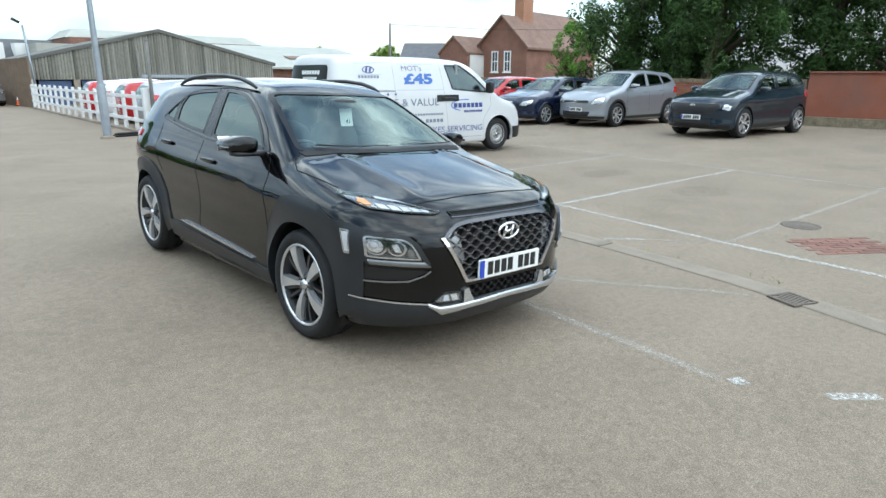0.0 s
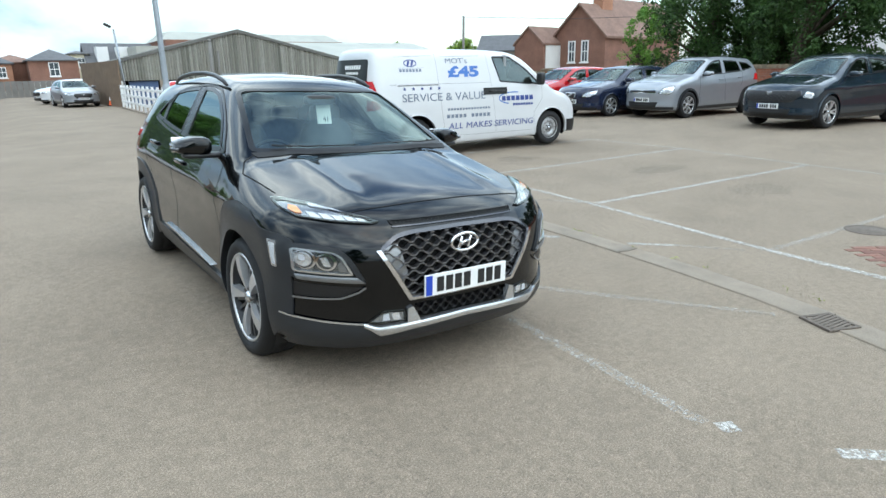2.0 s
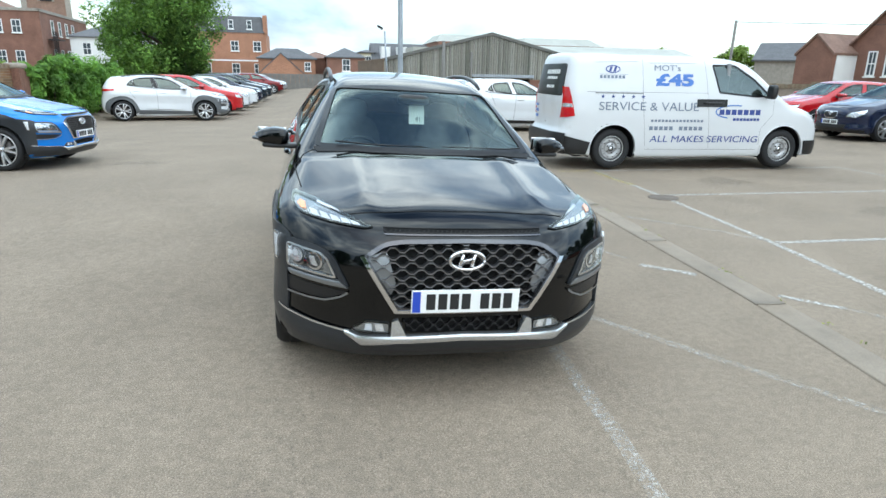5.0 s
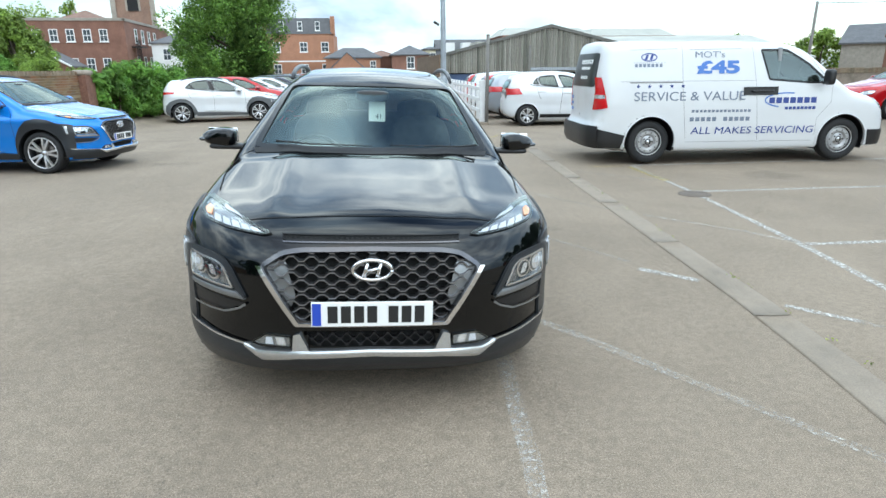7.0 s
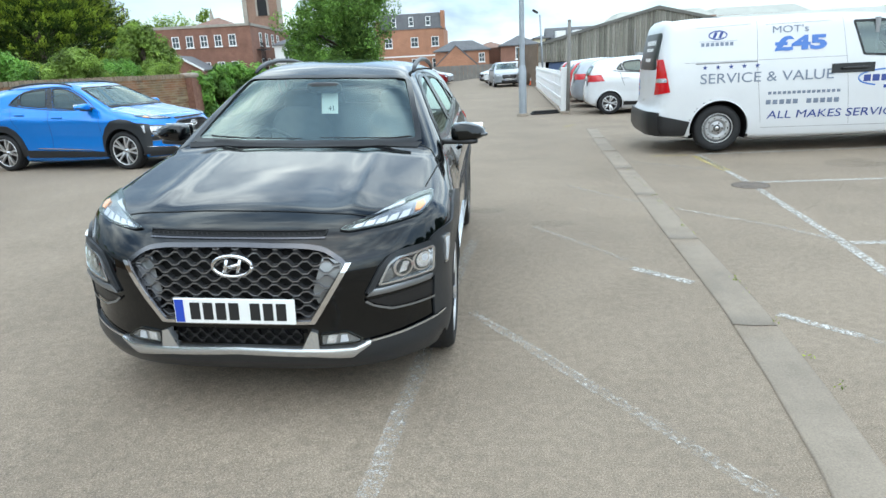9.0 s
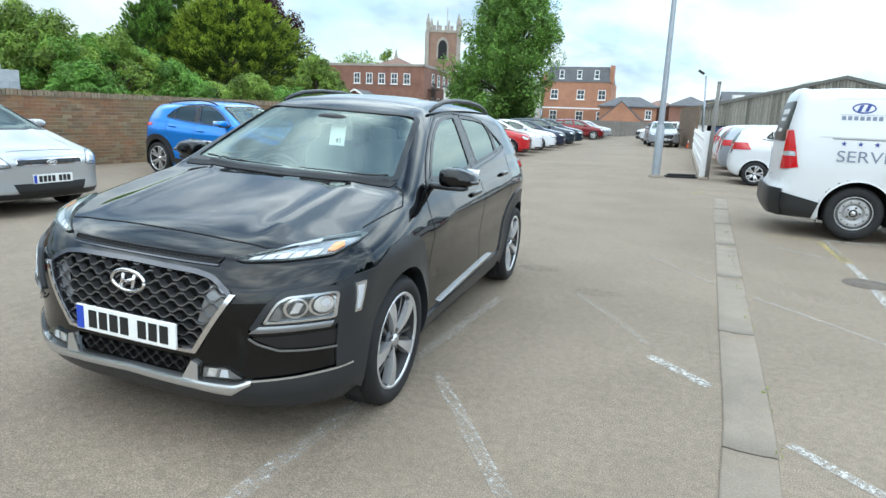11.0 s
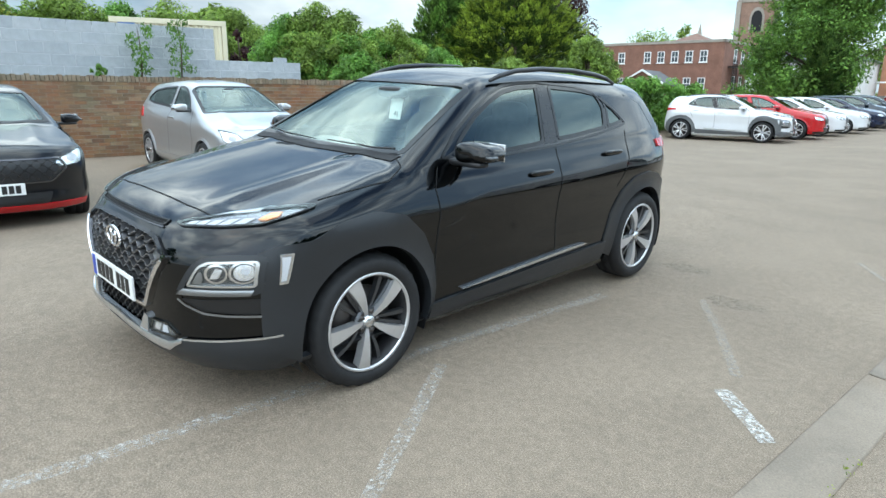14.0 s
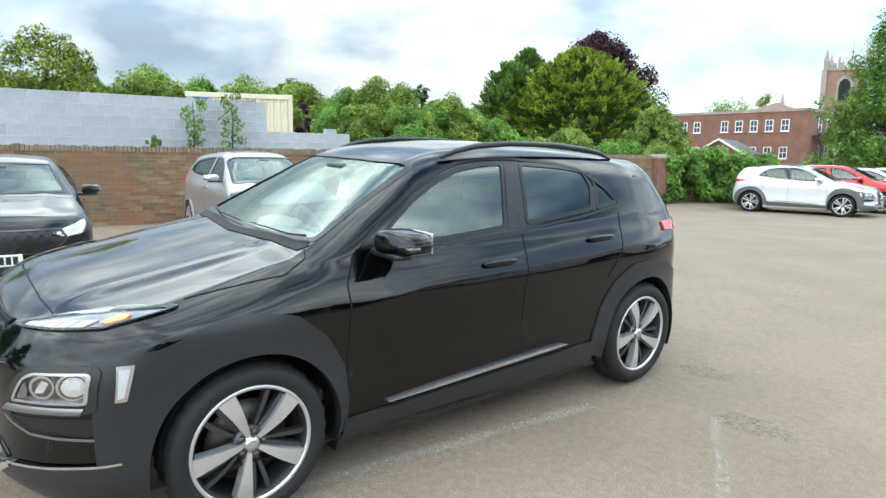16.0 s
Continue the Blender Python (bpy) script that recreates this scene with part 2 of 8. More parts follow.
def glass(name, tint, gloss=1.0, base=0.075, power=5.0):
    """A thin pane: clear straight through, with a mirror gloss that grows towards grazing."""
    m = bpy.data.materials.new(name)
    m.use_nodes = True
    nodes, links = m.node_tree.nodes, m.node_tree.links
    nodes.clear()
    out, mixer = nodes.new("ShaderNodeOutputMaterial"), nodes.new("ShaderNodeMixShader")
    clear, shiny, face = nodes.new("ShaderNodeBsdfTransparent"), nodes.new("ShaderNodeBsdfGlossy"), nodes.new("ShaderNodeLayerWeight")
    clear.inputs["Color"].default_value, shiny.inputs["Roughness"].default_value = (*tint, 1), 0.01
    shiny.inputs["Color"].default_value = (gloss * 0.86, gloss, gloss * 0.94, 1)
    face.inputs["Blend"].default_value = 0.5
    bend, lift = nodes.new("ShaderNodeMath"), nodes.new("ShaderNodeMapRange")
    bend.operation = "POWER"
    bend.inputs[1].default_value = power
    links.new(face.outputs["Facing"], bend.inputs[0])
    lift.inputs["To Min"].default_value = base
    links.new(bend.outputs[0], lift.inputs["Value"])
    links.new(lift.outputs["Result"], mixer.inputs[0])
    links.new(clear.outputs[0], mixer.inputs[1])
    links.new(shiny.outputs[0], mixer.inputs[2])
    links.new(mixer.outputs[0], out.inputs[0])
    return m


def paint(name, rgb, metal=0.0, rough=0.25, spec=0.2, ior=1.45):
    m = mat(name, rgb, rough, metal, vary=0.03, scale=3, coat=1.0, spec=spec)
    m.node_tree.nodes["Principled BSDF"].inputs["Coat IOR"].default_value = ior
    return m


def brick_mix(name, tones, rough=0.9, islands=True):
    """Bricks or blocks of several tones, one for each piece, with grain."""
    m = mat(name, (0.5, 0.5, 0.5), rough, vary=0.12, scale=9, grain=0.25, grain_scale=110, bump=0.002, bump_scale=120, spec=0.3)
    nodes, links = m.node_tree.nodes, m.node_tree.links
    b = nodes["Principled BSDF"]
    rnd = nodes.new("ShaderNodeNewGeometry").outputs["Random Per Island"] if islands else nodes.new("ShaderNodeObjectInfo").outputs["Random"]
    ramp = nodes.new("ShaderNodeValToRGB")
    while len(ramp.color_ramp.elements) < len(tones):
        ramp.color_ramp.elements.new(0.5)
    for k, (e, t) in enumerate(zip(ramp.color_ramp.elements, tones)):
        e.position, e.color = k / max(1, len(tones) - 1), (*t, 1)
    links.new(rnd, ramp.inputs[0])
    old = b.inputs["Base Color"].links[0].from_socket
    mul = nodes.new("ShaderNodeMix")
    mul.data_type, mul.blend_type = "RGBA", "MULTIPLY"
    mul.inputs[0].default_value = 1.0
    gain = nodes.new("ShaderNodeMix")
    gain.data_type, gain.blend_type = "RGBA", "ADD"
    gain.inputs[0].default_value = 1.0
    links.new(old, gain.inputs[6])
    links.new(old, gain.inputs[7])
    links.new(gain.outputs[2], mul.inputs[6])
    links.new(ramp.outputs[0], mul.inputs[7])
    links.new(mul.outputs[2], b.inputs["Base Color"])
    return m


PAINT_BLACK = paint("black car paint", (0.001, 0.0013, 0.0016), 0.0, 0.2, 0.02, 1.47)
PAINT_BLACK.node_tree.nodes["Principled BSDF"].inputs["Specular Tint"].default_value = (0.4, 0.72, 1.0, 1)
PAINT_DARK = paint("black pearl car paint", (0.006, 0.0065, 0.008), 0.1, 0.3, 0.1, 1.38)
PAINT_BLUE = paint("bright blue car paint", (0.012, 0.19, 0.62), 0.3)
PAINT_WHITE = paint("white car paint", (0.64, 0.65, 0.66))
PAINT_VAN = mat("white van paint", (0.6, 0.605, 0.61), 0.3, vary=0.03, scale=1.5, coat=0.5, second=(0.52, 0.51, 0.49), second_amount=0.06)
PAINT_RED = paint("red car paint", (0.42, 0.008, 0.012))
PAINT_MAROON = paint("dark red car paint", (0.16, 0.006, 0.01), 0.3)
PAINT_SILVER = paint("silver car paint", (0.45, 0.46, 0.47), 0.55, 0.32)
PAINT_GREY = paint("steel grey car paint", (0.33, 0.35, 0.38), 0.5, 0.32)
PAINT_NAVY = paint("navy car paint", (0.008, 0.014, 0.04), 0.2)
PAINT_TEAL = paint("dark blue-grey car paint", (0.012, 0.024, 0.038), 0.3)
LIGHT_CLAD = mat("grey moulded plastic", (0.1, 0.105, 0.11), 0.45, vary=0.08, scale=5)
CLADDING = mat("dark grey moulded plastic", (0.019, 0.021, 0.024), 0.36, vary=0.08, scale=5, bump=0.0003, bump_scale=700)
BLACK_PLASTIC = mat("black plastic", (0.01, 0.01, 0.011), 0.4, vary=0.1, bump=0.0003, bump_scale=500)
GLOSS_BLACK = mat("gloss black trim", (0.002, 0.002, 0.0025), 0.3, vary=0.05, coat=0.15, spec=0.3)
PILLAR = mat("satin black pillar", (0.006, 0.006, 0.007), 0.28, vary=0.05, spec=0.4)
SEAM = mat("dark panel gap", (0.002, 0.002, 0.002), 0.9, vary=0.05)
RUBBER = mat("tyre rubber", (0.011, 0.011, 0.012), 0.75, vary=0.15, scale=9, bump=0.0008, bump_scale=160)
CHROME = mat("chrome", (0.75, 0.75, 0.76), 0.08, 1.0, vary=0.03)
SATIN = mat("satin silver trim", (0.6, 0.61, 0.62), 0.24, 0.9, vary=0.04)
LAMP_GREY = mat("grey lamp housing", (0.28, 0.29, 0.3), 0.25, 0.8, vary=0.15, scale=25)
LAMP_DARK = mat("dark lamp housing", (0.12, 0.125, 0.13), 0.2, 0.8, vary=0.2, scale=20)
PEWTER = mat("pewter grey lamp surround", (0.24, 0.245, 0.25), 0.34, 0.7, vary=0.06)
GRILLE_BAR = mat("grey grille bar", (0.24, 0.24, 0.25), 0.3, 0.85, vary=0.1, scale=20)
DARK_CHROME = mat("smoked chrome", (0.11, 0.11, 0.118), 0.2, 0.9, vary=0.05)
ALLOY = mat("machined alloy", (0.66, 0.66, 0.67), 0.34, 0.75, vary=0.06, scale=12)
ALLOY_GREY = mat("grey painted alloy", (0.085, 0.088, 0.094), 0.3, 0.7, vary=0.08)
BARREL = mat("dark wheel barrel", (0.022, 0.022, 0.024), 0.5, 0.3, vary=0.1)
BRAKE = mat("brake iron", (0.1, 0.09, 0.085), 0.45, 0.8, vary=0.2, scale=20)
PLATE_WHITE = mat("white number plate", (0.78, 0.78, 0.76), 0.35, vary=0.02)
PLATE_BAR = mat("black plate characters", (0.012, 0.012, 0.012), 0.5, vary=0.05)
PLATE_BLUE = mat("blue plate band", (0.02, 0.06, 0.42), 0.4, vary=0.05)
LAMP_GLASS = glass("clear lamp cover", (0.97, 0.97, 0.98), 0.9, 0.05)
LAMP_BOWL = mat("lamp reflector", (0.82, 0.83, 0.85), 0.2, 0.75, vary=0.2, scale=30)
LAMP_WHITE = mat("white light guide", (0.5, 0.51, 0.53), 0.25, vary=0.03)
LAMP_RED = mat("red lamp lens", (0.5, 0.008, 0.012), 0.12, vary=0.15, scale=30, coat=0.8)
LAMP_AMBER = mat("lit amber lamp lens", (0.7, 0.3, 0.12), 0.2, vary=0.1, scale=30, coat=0.6)
LAMP_AMBER.node_tree.nodes["Principled BSDF"].inputs["Emission Color"].default_value = (1.0, 0.36, 0.12, 1)
LAMP_AMBER.node_tree.nodes["Principled BSDF"].inputs["Emission Strength"].default_value = 0.12
WINDOW = glass("lightly tinted window glass", (0.26, 0.31, 0.31), 1.0, 0.11)
SCREEN_GLASS = glass("greenish windscreen glass", (0.72, 0.82, 0.76), 0.9, 0.18, 7.0)
WINDOW_DARK = glass("privacy window glass", (0.05, 0.055, 0.06), 1.0, 0.1)
TRIM_CLOTH = mat("grey cloth seat", (0.12, 0.12, 0.12), 0.9, vary=0.15, scale=20, bump=0.001, bump_scale=300)
TRIM_GREY = mat("grey interior trim", (0.2, 0.2, 0.2), 0.7, vary=0.1)
PAPER = mat("white paper", (0.8, 0.82, 0.82), 0.6, vary=0.02)
ROOF_METAL = mat("grey roof rail", (0.045, 0.046, 0.05), 0.35, 0.6, vary=0.05)


# ---- mesh tools ----
def part(name, geo, material, parent=None, label="", smooth=True):
    """Links one mesh, from a bmesh or from (points, faces), under a thing or a part."""
    me = bpy.data.meshes.new(name)
    if isinstance(geo, tuple):
        me.from_pydata([tuple(map(float, v)) for v in geo[0]], [], [tuple(map(int, f)) for f in geo[1]])
    else:
        geo.to_mesh(me)
        geo.free()
    me.materials.append(material)
    if smooth:
        me.shade_smooth()
    ob = new(name, me)
    ob.parent = parent
    if label:
        ob["label"] = label
    return ob


def share(name, ob, parent, m):
    """Another part on the mesh of ob, at the pose m."""
    o = new(name, ob.data)
    o.parent, o.matrix_basis = parent, m
    return o


def thing(name, m, label, category, group=""):
    o = new(name)
    o.empty_display_size = 0.2
    o.matrix_basis = m
    return tagged(o, label, category, group)


def merge(*geos):
    vs, fs, n = [], [], 0
    for v, f in geos:
        v = [tuple(p) for p in v]
        vs += v
        fs += [tuple(i + n for i in q) for q in f]
        n += len(v)
    return vs, fs


def moved(geo, m):
    return [tuple(m @ Vector(v)) for v in geo[0]], geo[1]


def box(x0, x1, y0, y1, z0, z1, bevel=0.0):
    """A box; with a bevel its twelve edges are chamfered."""
    if not bevel:
        v = [(x, y, z) for x in (x0, x1) for y in (y0, y1) for z in (z0, z1)]
        return v, [(0, 1, 3, 2), (4, 6, 7, 5), (0, 4, 5, 1), (2, 3, 7, 6), (0, 2, 6, 4), (1, 5, 7, 3)]
    b = min(bevel, (x1 - x0) / 2.1, (y1 - y0) / 2.1, (z1 - z0) / 2.1)
    bm = bmesh.new()
    for v in box(x0, x1, y0, y1, z0, z1)[0]:
        bm.verts.new(v)
    bm.verts.ensure_lookup_table()
    for f in box(0, 1, 0, 1, 0, 1)[1]:
        bm.faces.new([bm.verts[i] for i in f])
    bmesh.ops.recalc_face_normals(bm, faces=bm.faces)
    bmesh.ops.bevel(bm, geom=list(bm.edges), offset=b, segments=2, affect="EDGES", profile=0.6)
    bm.verts.index_update()
    out = [tuple(v.co) for v in bm.verts], [tuple(v.index for v in f.verts) for f in bm.faces]
    bm.free()
    return out


def rows_to_faces(rows, n, closed=False):
    last = n if closed else n - 1
    return [(r * n + c, r * n + (c + 1) % n, (r + 1) * n + (c + 1) % n, (r + 1) * n + c) for r in range(rows - 1) for c in range(last)]


def spun(profile, n=40, axis="x"):
    """A profile of (radius, along) pairs turned round an axis."""
    v = []
    for r, a in profile:
        for k in range(n):
            c, s = r * math.cos(2 * math.pi * k / n), r * math.sin(2 * math.pi * k / n)
            v.append((a, c, s) if axis == "x" else (c, s, a) if axis == "z" else (c, a, s))
    return v, rows_to_faces(len(profile), n, True)


def tube(points, radius, n=8):
    """A round bar along points; radius: one number or one a point. Its ends are closed."""
    pts = [Vector(p) for p in points]
    rad = [radius] * len(pts) if isinstance(radius, (int, float)) else radius
    v = []
    for i, p in enumerate(pts):
        d = (pts[min(i + 1, len(pts) - 1)] - pts[max(i - 1, 0)]).normalized()
        a = d.orthogonal().normalized() if i == 0 else (a - d * a.dot(d)).normalized()
        b = d.cross(a)
        v += [tuple(p + rad[i] * (a * math.cos(2 * math.pi * k / n) + b * math.sin(2 * math.pi * k / n))) for k in range(n)]
    f = rows_to_faces(len(pts), n, True) + [tuple(range(n))[::-1], tuple((len(pts) - 1) * n + k for k in range(n))]
    return v, f


def blob(center, size, power=3.0, n=14, m=20):
    """A rounded block: a superellipsoid."""
    v = []
    sg = lambda t, e: math.copysign(abs(t) ** (2 / e), t)  # noqa: E731
    for i in range(n + 1):
        a = -math.pi / 2 + math.pi * i / n
        for k in range(m):
            b = 2 * math.pi * k / m
            v.append((center[0] + size[0] * sg(math.cos(a), power) * sg(math.cos(b), power),
                      center[1] + size[1] * sg(math.cos(a), power) * sg(math.sin(b), power), center[2] + size[2] * sg(math.sin(a), power)))
    return v, rows_to_faces(n + 1, m, True)


def along(points, n):
    """n points evenly spread along a line of points."""
    p = np.array(points, float)
    if len(p) == 1:
        return np.repeat(p, n, 0)
    d = np.r_[0, np.cumsum(np.linalg.norm(np.diff(p, axis=0), axis=1))]
    t = np.linspace(0, d[-1], n)
    return np.stack([np.interp(t, d, c) for c in p.T], 1)


def outward(v, f, p, nrm):
    """The faces turned so that they look out along the skin's normals, told by the first of them."""
    v = np.asarray(v)
    a, b, c = (v[i] for i in f[len(f) // 3][:3])
    out = nrm[np.argmin(np.linalg.norm(p - a, axis=1))]
    return f if np.cross(b - a, c - b) @ out > 0 else [tuple(reversed(q)) for q in f]


def plate_on(shape, view, a, b, lift=0.01, n=24, m=8, skirt=0.02, swell=0.0):
    """A panel laid on a skin between the lines a and b of a view, with edges that go down into it."""
    pa, pb = along(a, n), along(b, n)
    w = np.linspace(0, 1, m)
    uv = (pa[None] * (1 - w[:, None, None]) + pb[None] * w[:, None, None]).reshape(-1, 2)
    rise = lift + swell * (4 * w * (1 - w))[:, None] * np.ones((1, n))
    p = shape.on(view, uv)
    nrm = shape.normal(p)
    v = p + nrm * rise.reshape(-1, 1)
    f = outward(v, rows_to_faces(m, n), p, nrm)
    rim = list(range(n)) + [r * n + n - 1 for r in range(1, m)] + [(m - 1) * n + c for c in range(n - 2, -1, -1)] + [r * n for r in range(m - 2, 0, -1)]
    if skirt:
        k, base = len(rim), len(v)
        v = np.concatenate([v, v[rim], v[rim] - nrm[rim] * skirt])
        f = f + [(base + i, base + (i + 1) % k, base + k + (i + 1) % k, base + k + i) for i in range(k)]
    return v.tolist(), f


def ribbon_on(shape, view, line, width, lift=0.002, n=40, closed=False):
    """A narrow strip laid on a skin along a line of a view."""
    pts = along(list(line) + ([line[0]] if closed else []), n)
    d = np.gradient(pts, axis=0)
    d /= np.linalg.norm(d, axis=1, keepdims=True) + 1e-9
    off = np.stack([-d[:, 1], d[:, 0]], 1) * width / 2
    p = shape.on(view, np.concatenate([pts - off, pts, pts + off]))
    nrm = shape.normal(p)
    v = p + nrm * lift
    return v.tolist(), outward(v, rows_to_faces(3, n), p, nrm)


def flipped(geo):
    """The mirror image across x = 0."""
    return [(-v[0], v[1], v[2]) for v in geo[0]], [tuple(reversed(f)) for f in geo[1]]


def inside(poly, u, v, margin=0.0):
    """Which of the points lie in a polygon, by more than the margin."""
    p = np.array(poly, float)
    odd, near = np.zeros(len(u), bool), np.full(len(u), 9.0)
    for (ax, ay), (bx, by) in zip(p, np.roll(p, -1, 0)):
        odd ^= ((ay > v) != (by > v)) & (u < (bx - ax) * (v - ay) / (by - ay + 1e-12) + ax)
        t = np.clip(((u - ax) * (bx - ax) + (v - ay) * (by - ay)) / ((bx - ax) ** 2 + (by - ay) ** 2 + 1e-12), 0, 1)
        near = np.minimum(near, np.hypot(u - ax - t * (bx - ax), v - ay - t * (by - ay)))
    return odd & (near > margin)


def inset(poly, d):
    """A polygon drawn in by d along the bisectors of its corners."""
    p = np.array(poly, float)
    a, b = p - np.roll(p, 1, 0), np.roll(p, -1, 0) - p
    area = np.sum(p[:, 0] * np.roll(p[:, 1], -1) - p[:, 1] * np.roll(p[:, 0], -1))
    turn = 1.0 if area > 0 else -1.0
    na, nb = (turn * np.stack([-e[:, 1], e[:, 0]], 1) / np.linalg.norm(e, axis=1, keepdims=True) for e in (a, b))
    mid = na + nb
    return p + mid * d / np.clip(np.sum(mid * na, 1, keepdims=True), 0.45, None)


def rounded(poly, r=0.03, n=5):
    """A polygon with its corners rounded."""
    out = []
    p = [Vector(q) for q in poly]
    for i, q in enumerate(p):
        a, b = p[i - 1] - q, p[(i + 1) % len(p)] - q
        ra, rb = min(r, a.length * 0.45), min(r, b.length * 0.45)
        s, e = q + a.normalized() * ra, q + b.normalized() * rb
        for k in range(n):
            t = k / (n - 1)
            out.append(tuple(s * (1 - t) ** 2 + q * 2 * t * (1 - t) + e * t * t))
    return out


def ring_on(shape, view, poly, width, lift, skirt=0.015, n=90):
    """A frame of even width laid on a skin inside a polygon."""
    pts = along(list(poly) + [poly[0]], n + 1)[:-1]
    inn = inset(pts, width)
    a, b = shape.on(view, pts), shape.on(view, inn)
    na, nb = shape.normal(a), shape.normal(b)
    v = np.concatenate([a - na * skirt, a + na * lift, a + na * lift, b + nb * lift, b + nb * lift, b - nb * skirt])
    f = []
    for r in (0, 2, 4):
        f += [(r * n + c, r * n + (c + 1) % n, (r + 1) * n + (c + 1) % n, (r + 1) * n + c) for c in range(n)]
    return v.tolist(), f


def fill_on(shape, view, poly, lift, skirt=0.0, cell=0.03):
    """A polygon filled and laid on a skin: rings drawn in towards its middle."""
    pts = along(list(poly) + [poly[0]], 73)[:-1]
    mid = pts.mean(0)
    rings = [mid + (pts - mid) * s for s in (1.0, 0.985, 0.85, 0.68, 0.5, 0.32, 0.15, 0.04)]
    p = shape.on(view, np.concatenate(rings))
    nrm = shape.normal(p)
    v = p + nrm * lift
    n = len(pts)
    f = outward(v, rows_to_faces(len(rings), n, True) + [tuple((len(rings) - 1) * n + k for k in range(n))], p, nrm)
    if skirt:
        base = len(v)
        v = np.concatenate([v, v[:n], v[:n] - nrm[:n] * skirt])
        f += [(base + k, base + (k + 1) % n, base + n + (k + 1) % n, base + n + k) for k in range(n)]
    return v.tolist(), f


def lettering(text, size, material, name, parent, m, label="", spread=1.0, bold=0.0, slant=0.0, depth=0.001):
    """Flat writing as a mesh: it stands in x (along) and z (up), and faces -y."""
    c = bpy.data.curves.new(name, "FONT")
    c.body, c.size, c.align_x, c.align_y, c.offset, c.shear, c.extrude, c.space_character = text, size, "CENTER", "CENTER", bold, slant, depth, spread
    c.resolution_u = 4
    o = bpy.data.objects.new(name, c)
    scene.collection.objects.link(o)
    bpy.context.view_layer.update()
    me = bpy.data.meshes.new_from_object(o.evaluated_get(bpy.context.evaluated_depsgraph_get()))
    bpy.data.objects.remove(o)
    bpy.data.curves.remove(c)
    me.materials.clear()
    me.materials.append(material)
    ob = new(name, me)
    ob.parent = parent
    ob.matrix_basis = m @ pose(0, 0, 0, 90, 0, 0)
    if label:
        ob["label"] = label
    return ob


# ---- vehicles ----
def skin(shape, holes=(), cell=0.022, arches=True):
    """The outer skin as rings of points from the nose to the tail, open at the wheels and at the holes (view, polygon, margin)."""
    s = shape.spec
    y0, y1, zc = s["nose"] + 0.62, s["tail"] - 0.55, 0.6 * s.get("mid", 1.0)
    wide = s.get("wide", 1.0)
    ns, nt = int(1.3 / cell), int(1.7 / cell)
    side = [(1.0, k / ns) for k in range(ns)]
    top = [(1 - 2 * k / nt, 1.0) for k in range(nt)]
    ring = np.array(side + top + [(-1.0, 1 - k / ns) for k in range(ns)] + [(-1 + 2 * k / 10, 0.0) for k in range(10)])
    ys = np.arange(s["nose"] - 0.12, s["tail"] + 0.12, cell)
    caps = int(0.75 / cell)
    stations = [(ys[0], t) for t in np.linspace(0.03, 0.98, caps)] + [(y, 1.0) for y in ys] + [(ys[-1], t) for t in np.linspace(0.98, 0.03, caps)]
    out, org = [], []
    for y, t in stations:
        zt, zb = float(shape.top_at(y)) + 0.12, 0.08
        z = zb + ring[:, 1] * (zt - zb)
        zo = min(zc, zt - 0.45) if zt < zc + 0.45 else zc
        out.append(np.stack([ring[:, 0] * wide * t, np.full(len(ring), y), zo + (z - zo) * t], 1))
        org.append(np.tile([0.0, min(max(y, y0), y1), zo], (len(ring), 1)))
    p = shape.march(np.concatenate(out), np.concatenate(org))
    n = len(ring)
    f = np.array(rows_to_faces(len(stations), n, True))
    c = p[f].mean(1)
    drop = np.zeros(len(f), bool)
    if arches:
        for ya in (s["front_axle"], s["rear_axle"]):
            drop |= (np.abs(c[:, 0]) > 0.4) & (np.hypot(c[:, 1] - ya, c[:, 2] - s["wheel"]) < s["arch"] + 0.02)
    for view, poly, margin in holes:
        u, v, keep = {"front": (c[:, 0], c[:, 2], c[:, 1] < s["nose"] + 0.6), "left": (c[:, 1], c[:, 2], c[:, 0] > 0.25), "right": (c[:, 1], c[:, 2], c[:, 0] < -0.25),
                      "top": (c[:, 0], c[:, 1], c[:, 2] > 0.7), "back": (c[:, 0], c[:, 2], c[:, 1] > s["tail"] - 0.7)}[view]
        drop |= keep & inside(poly, u, v, margin)
    f = f[~drop]
    used, idx = np.unique(f, return_inverse=True)
    return p[used].tolist(), idx.reshape(f.shape).tolist()


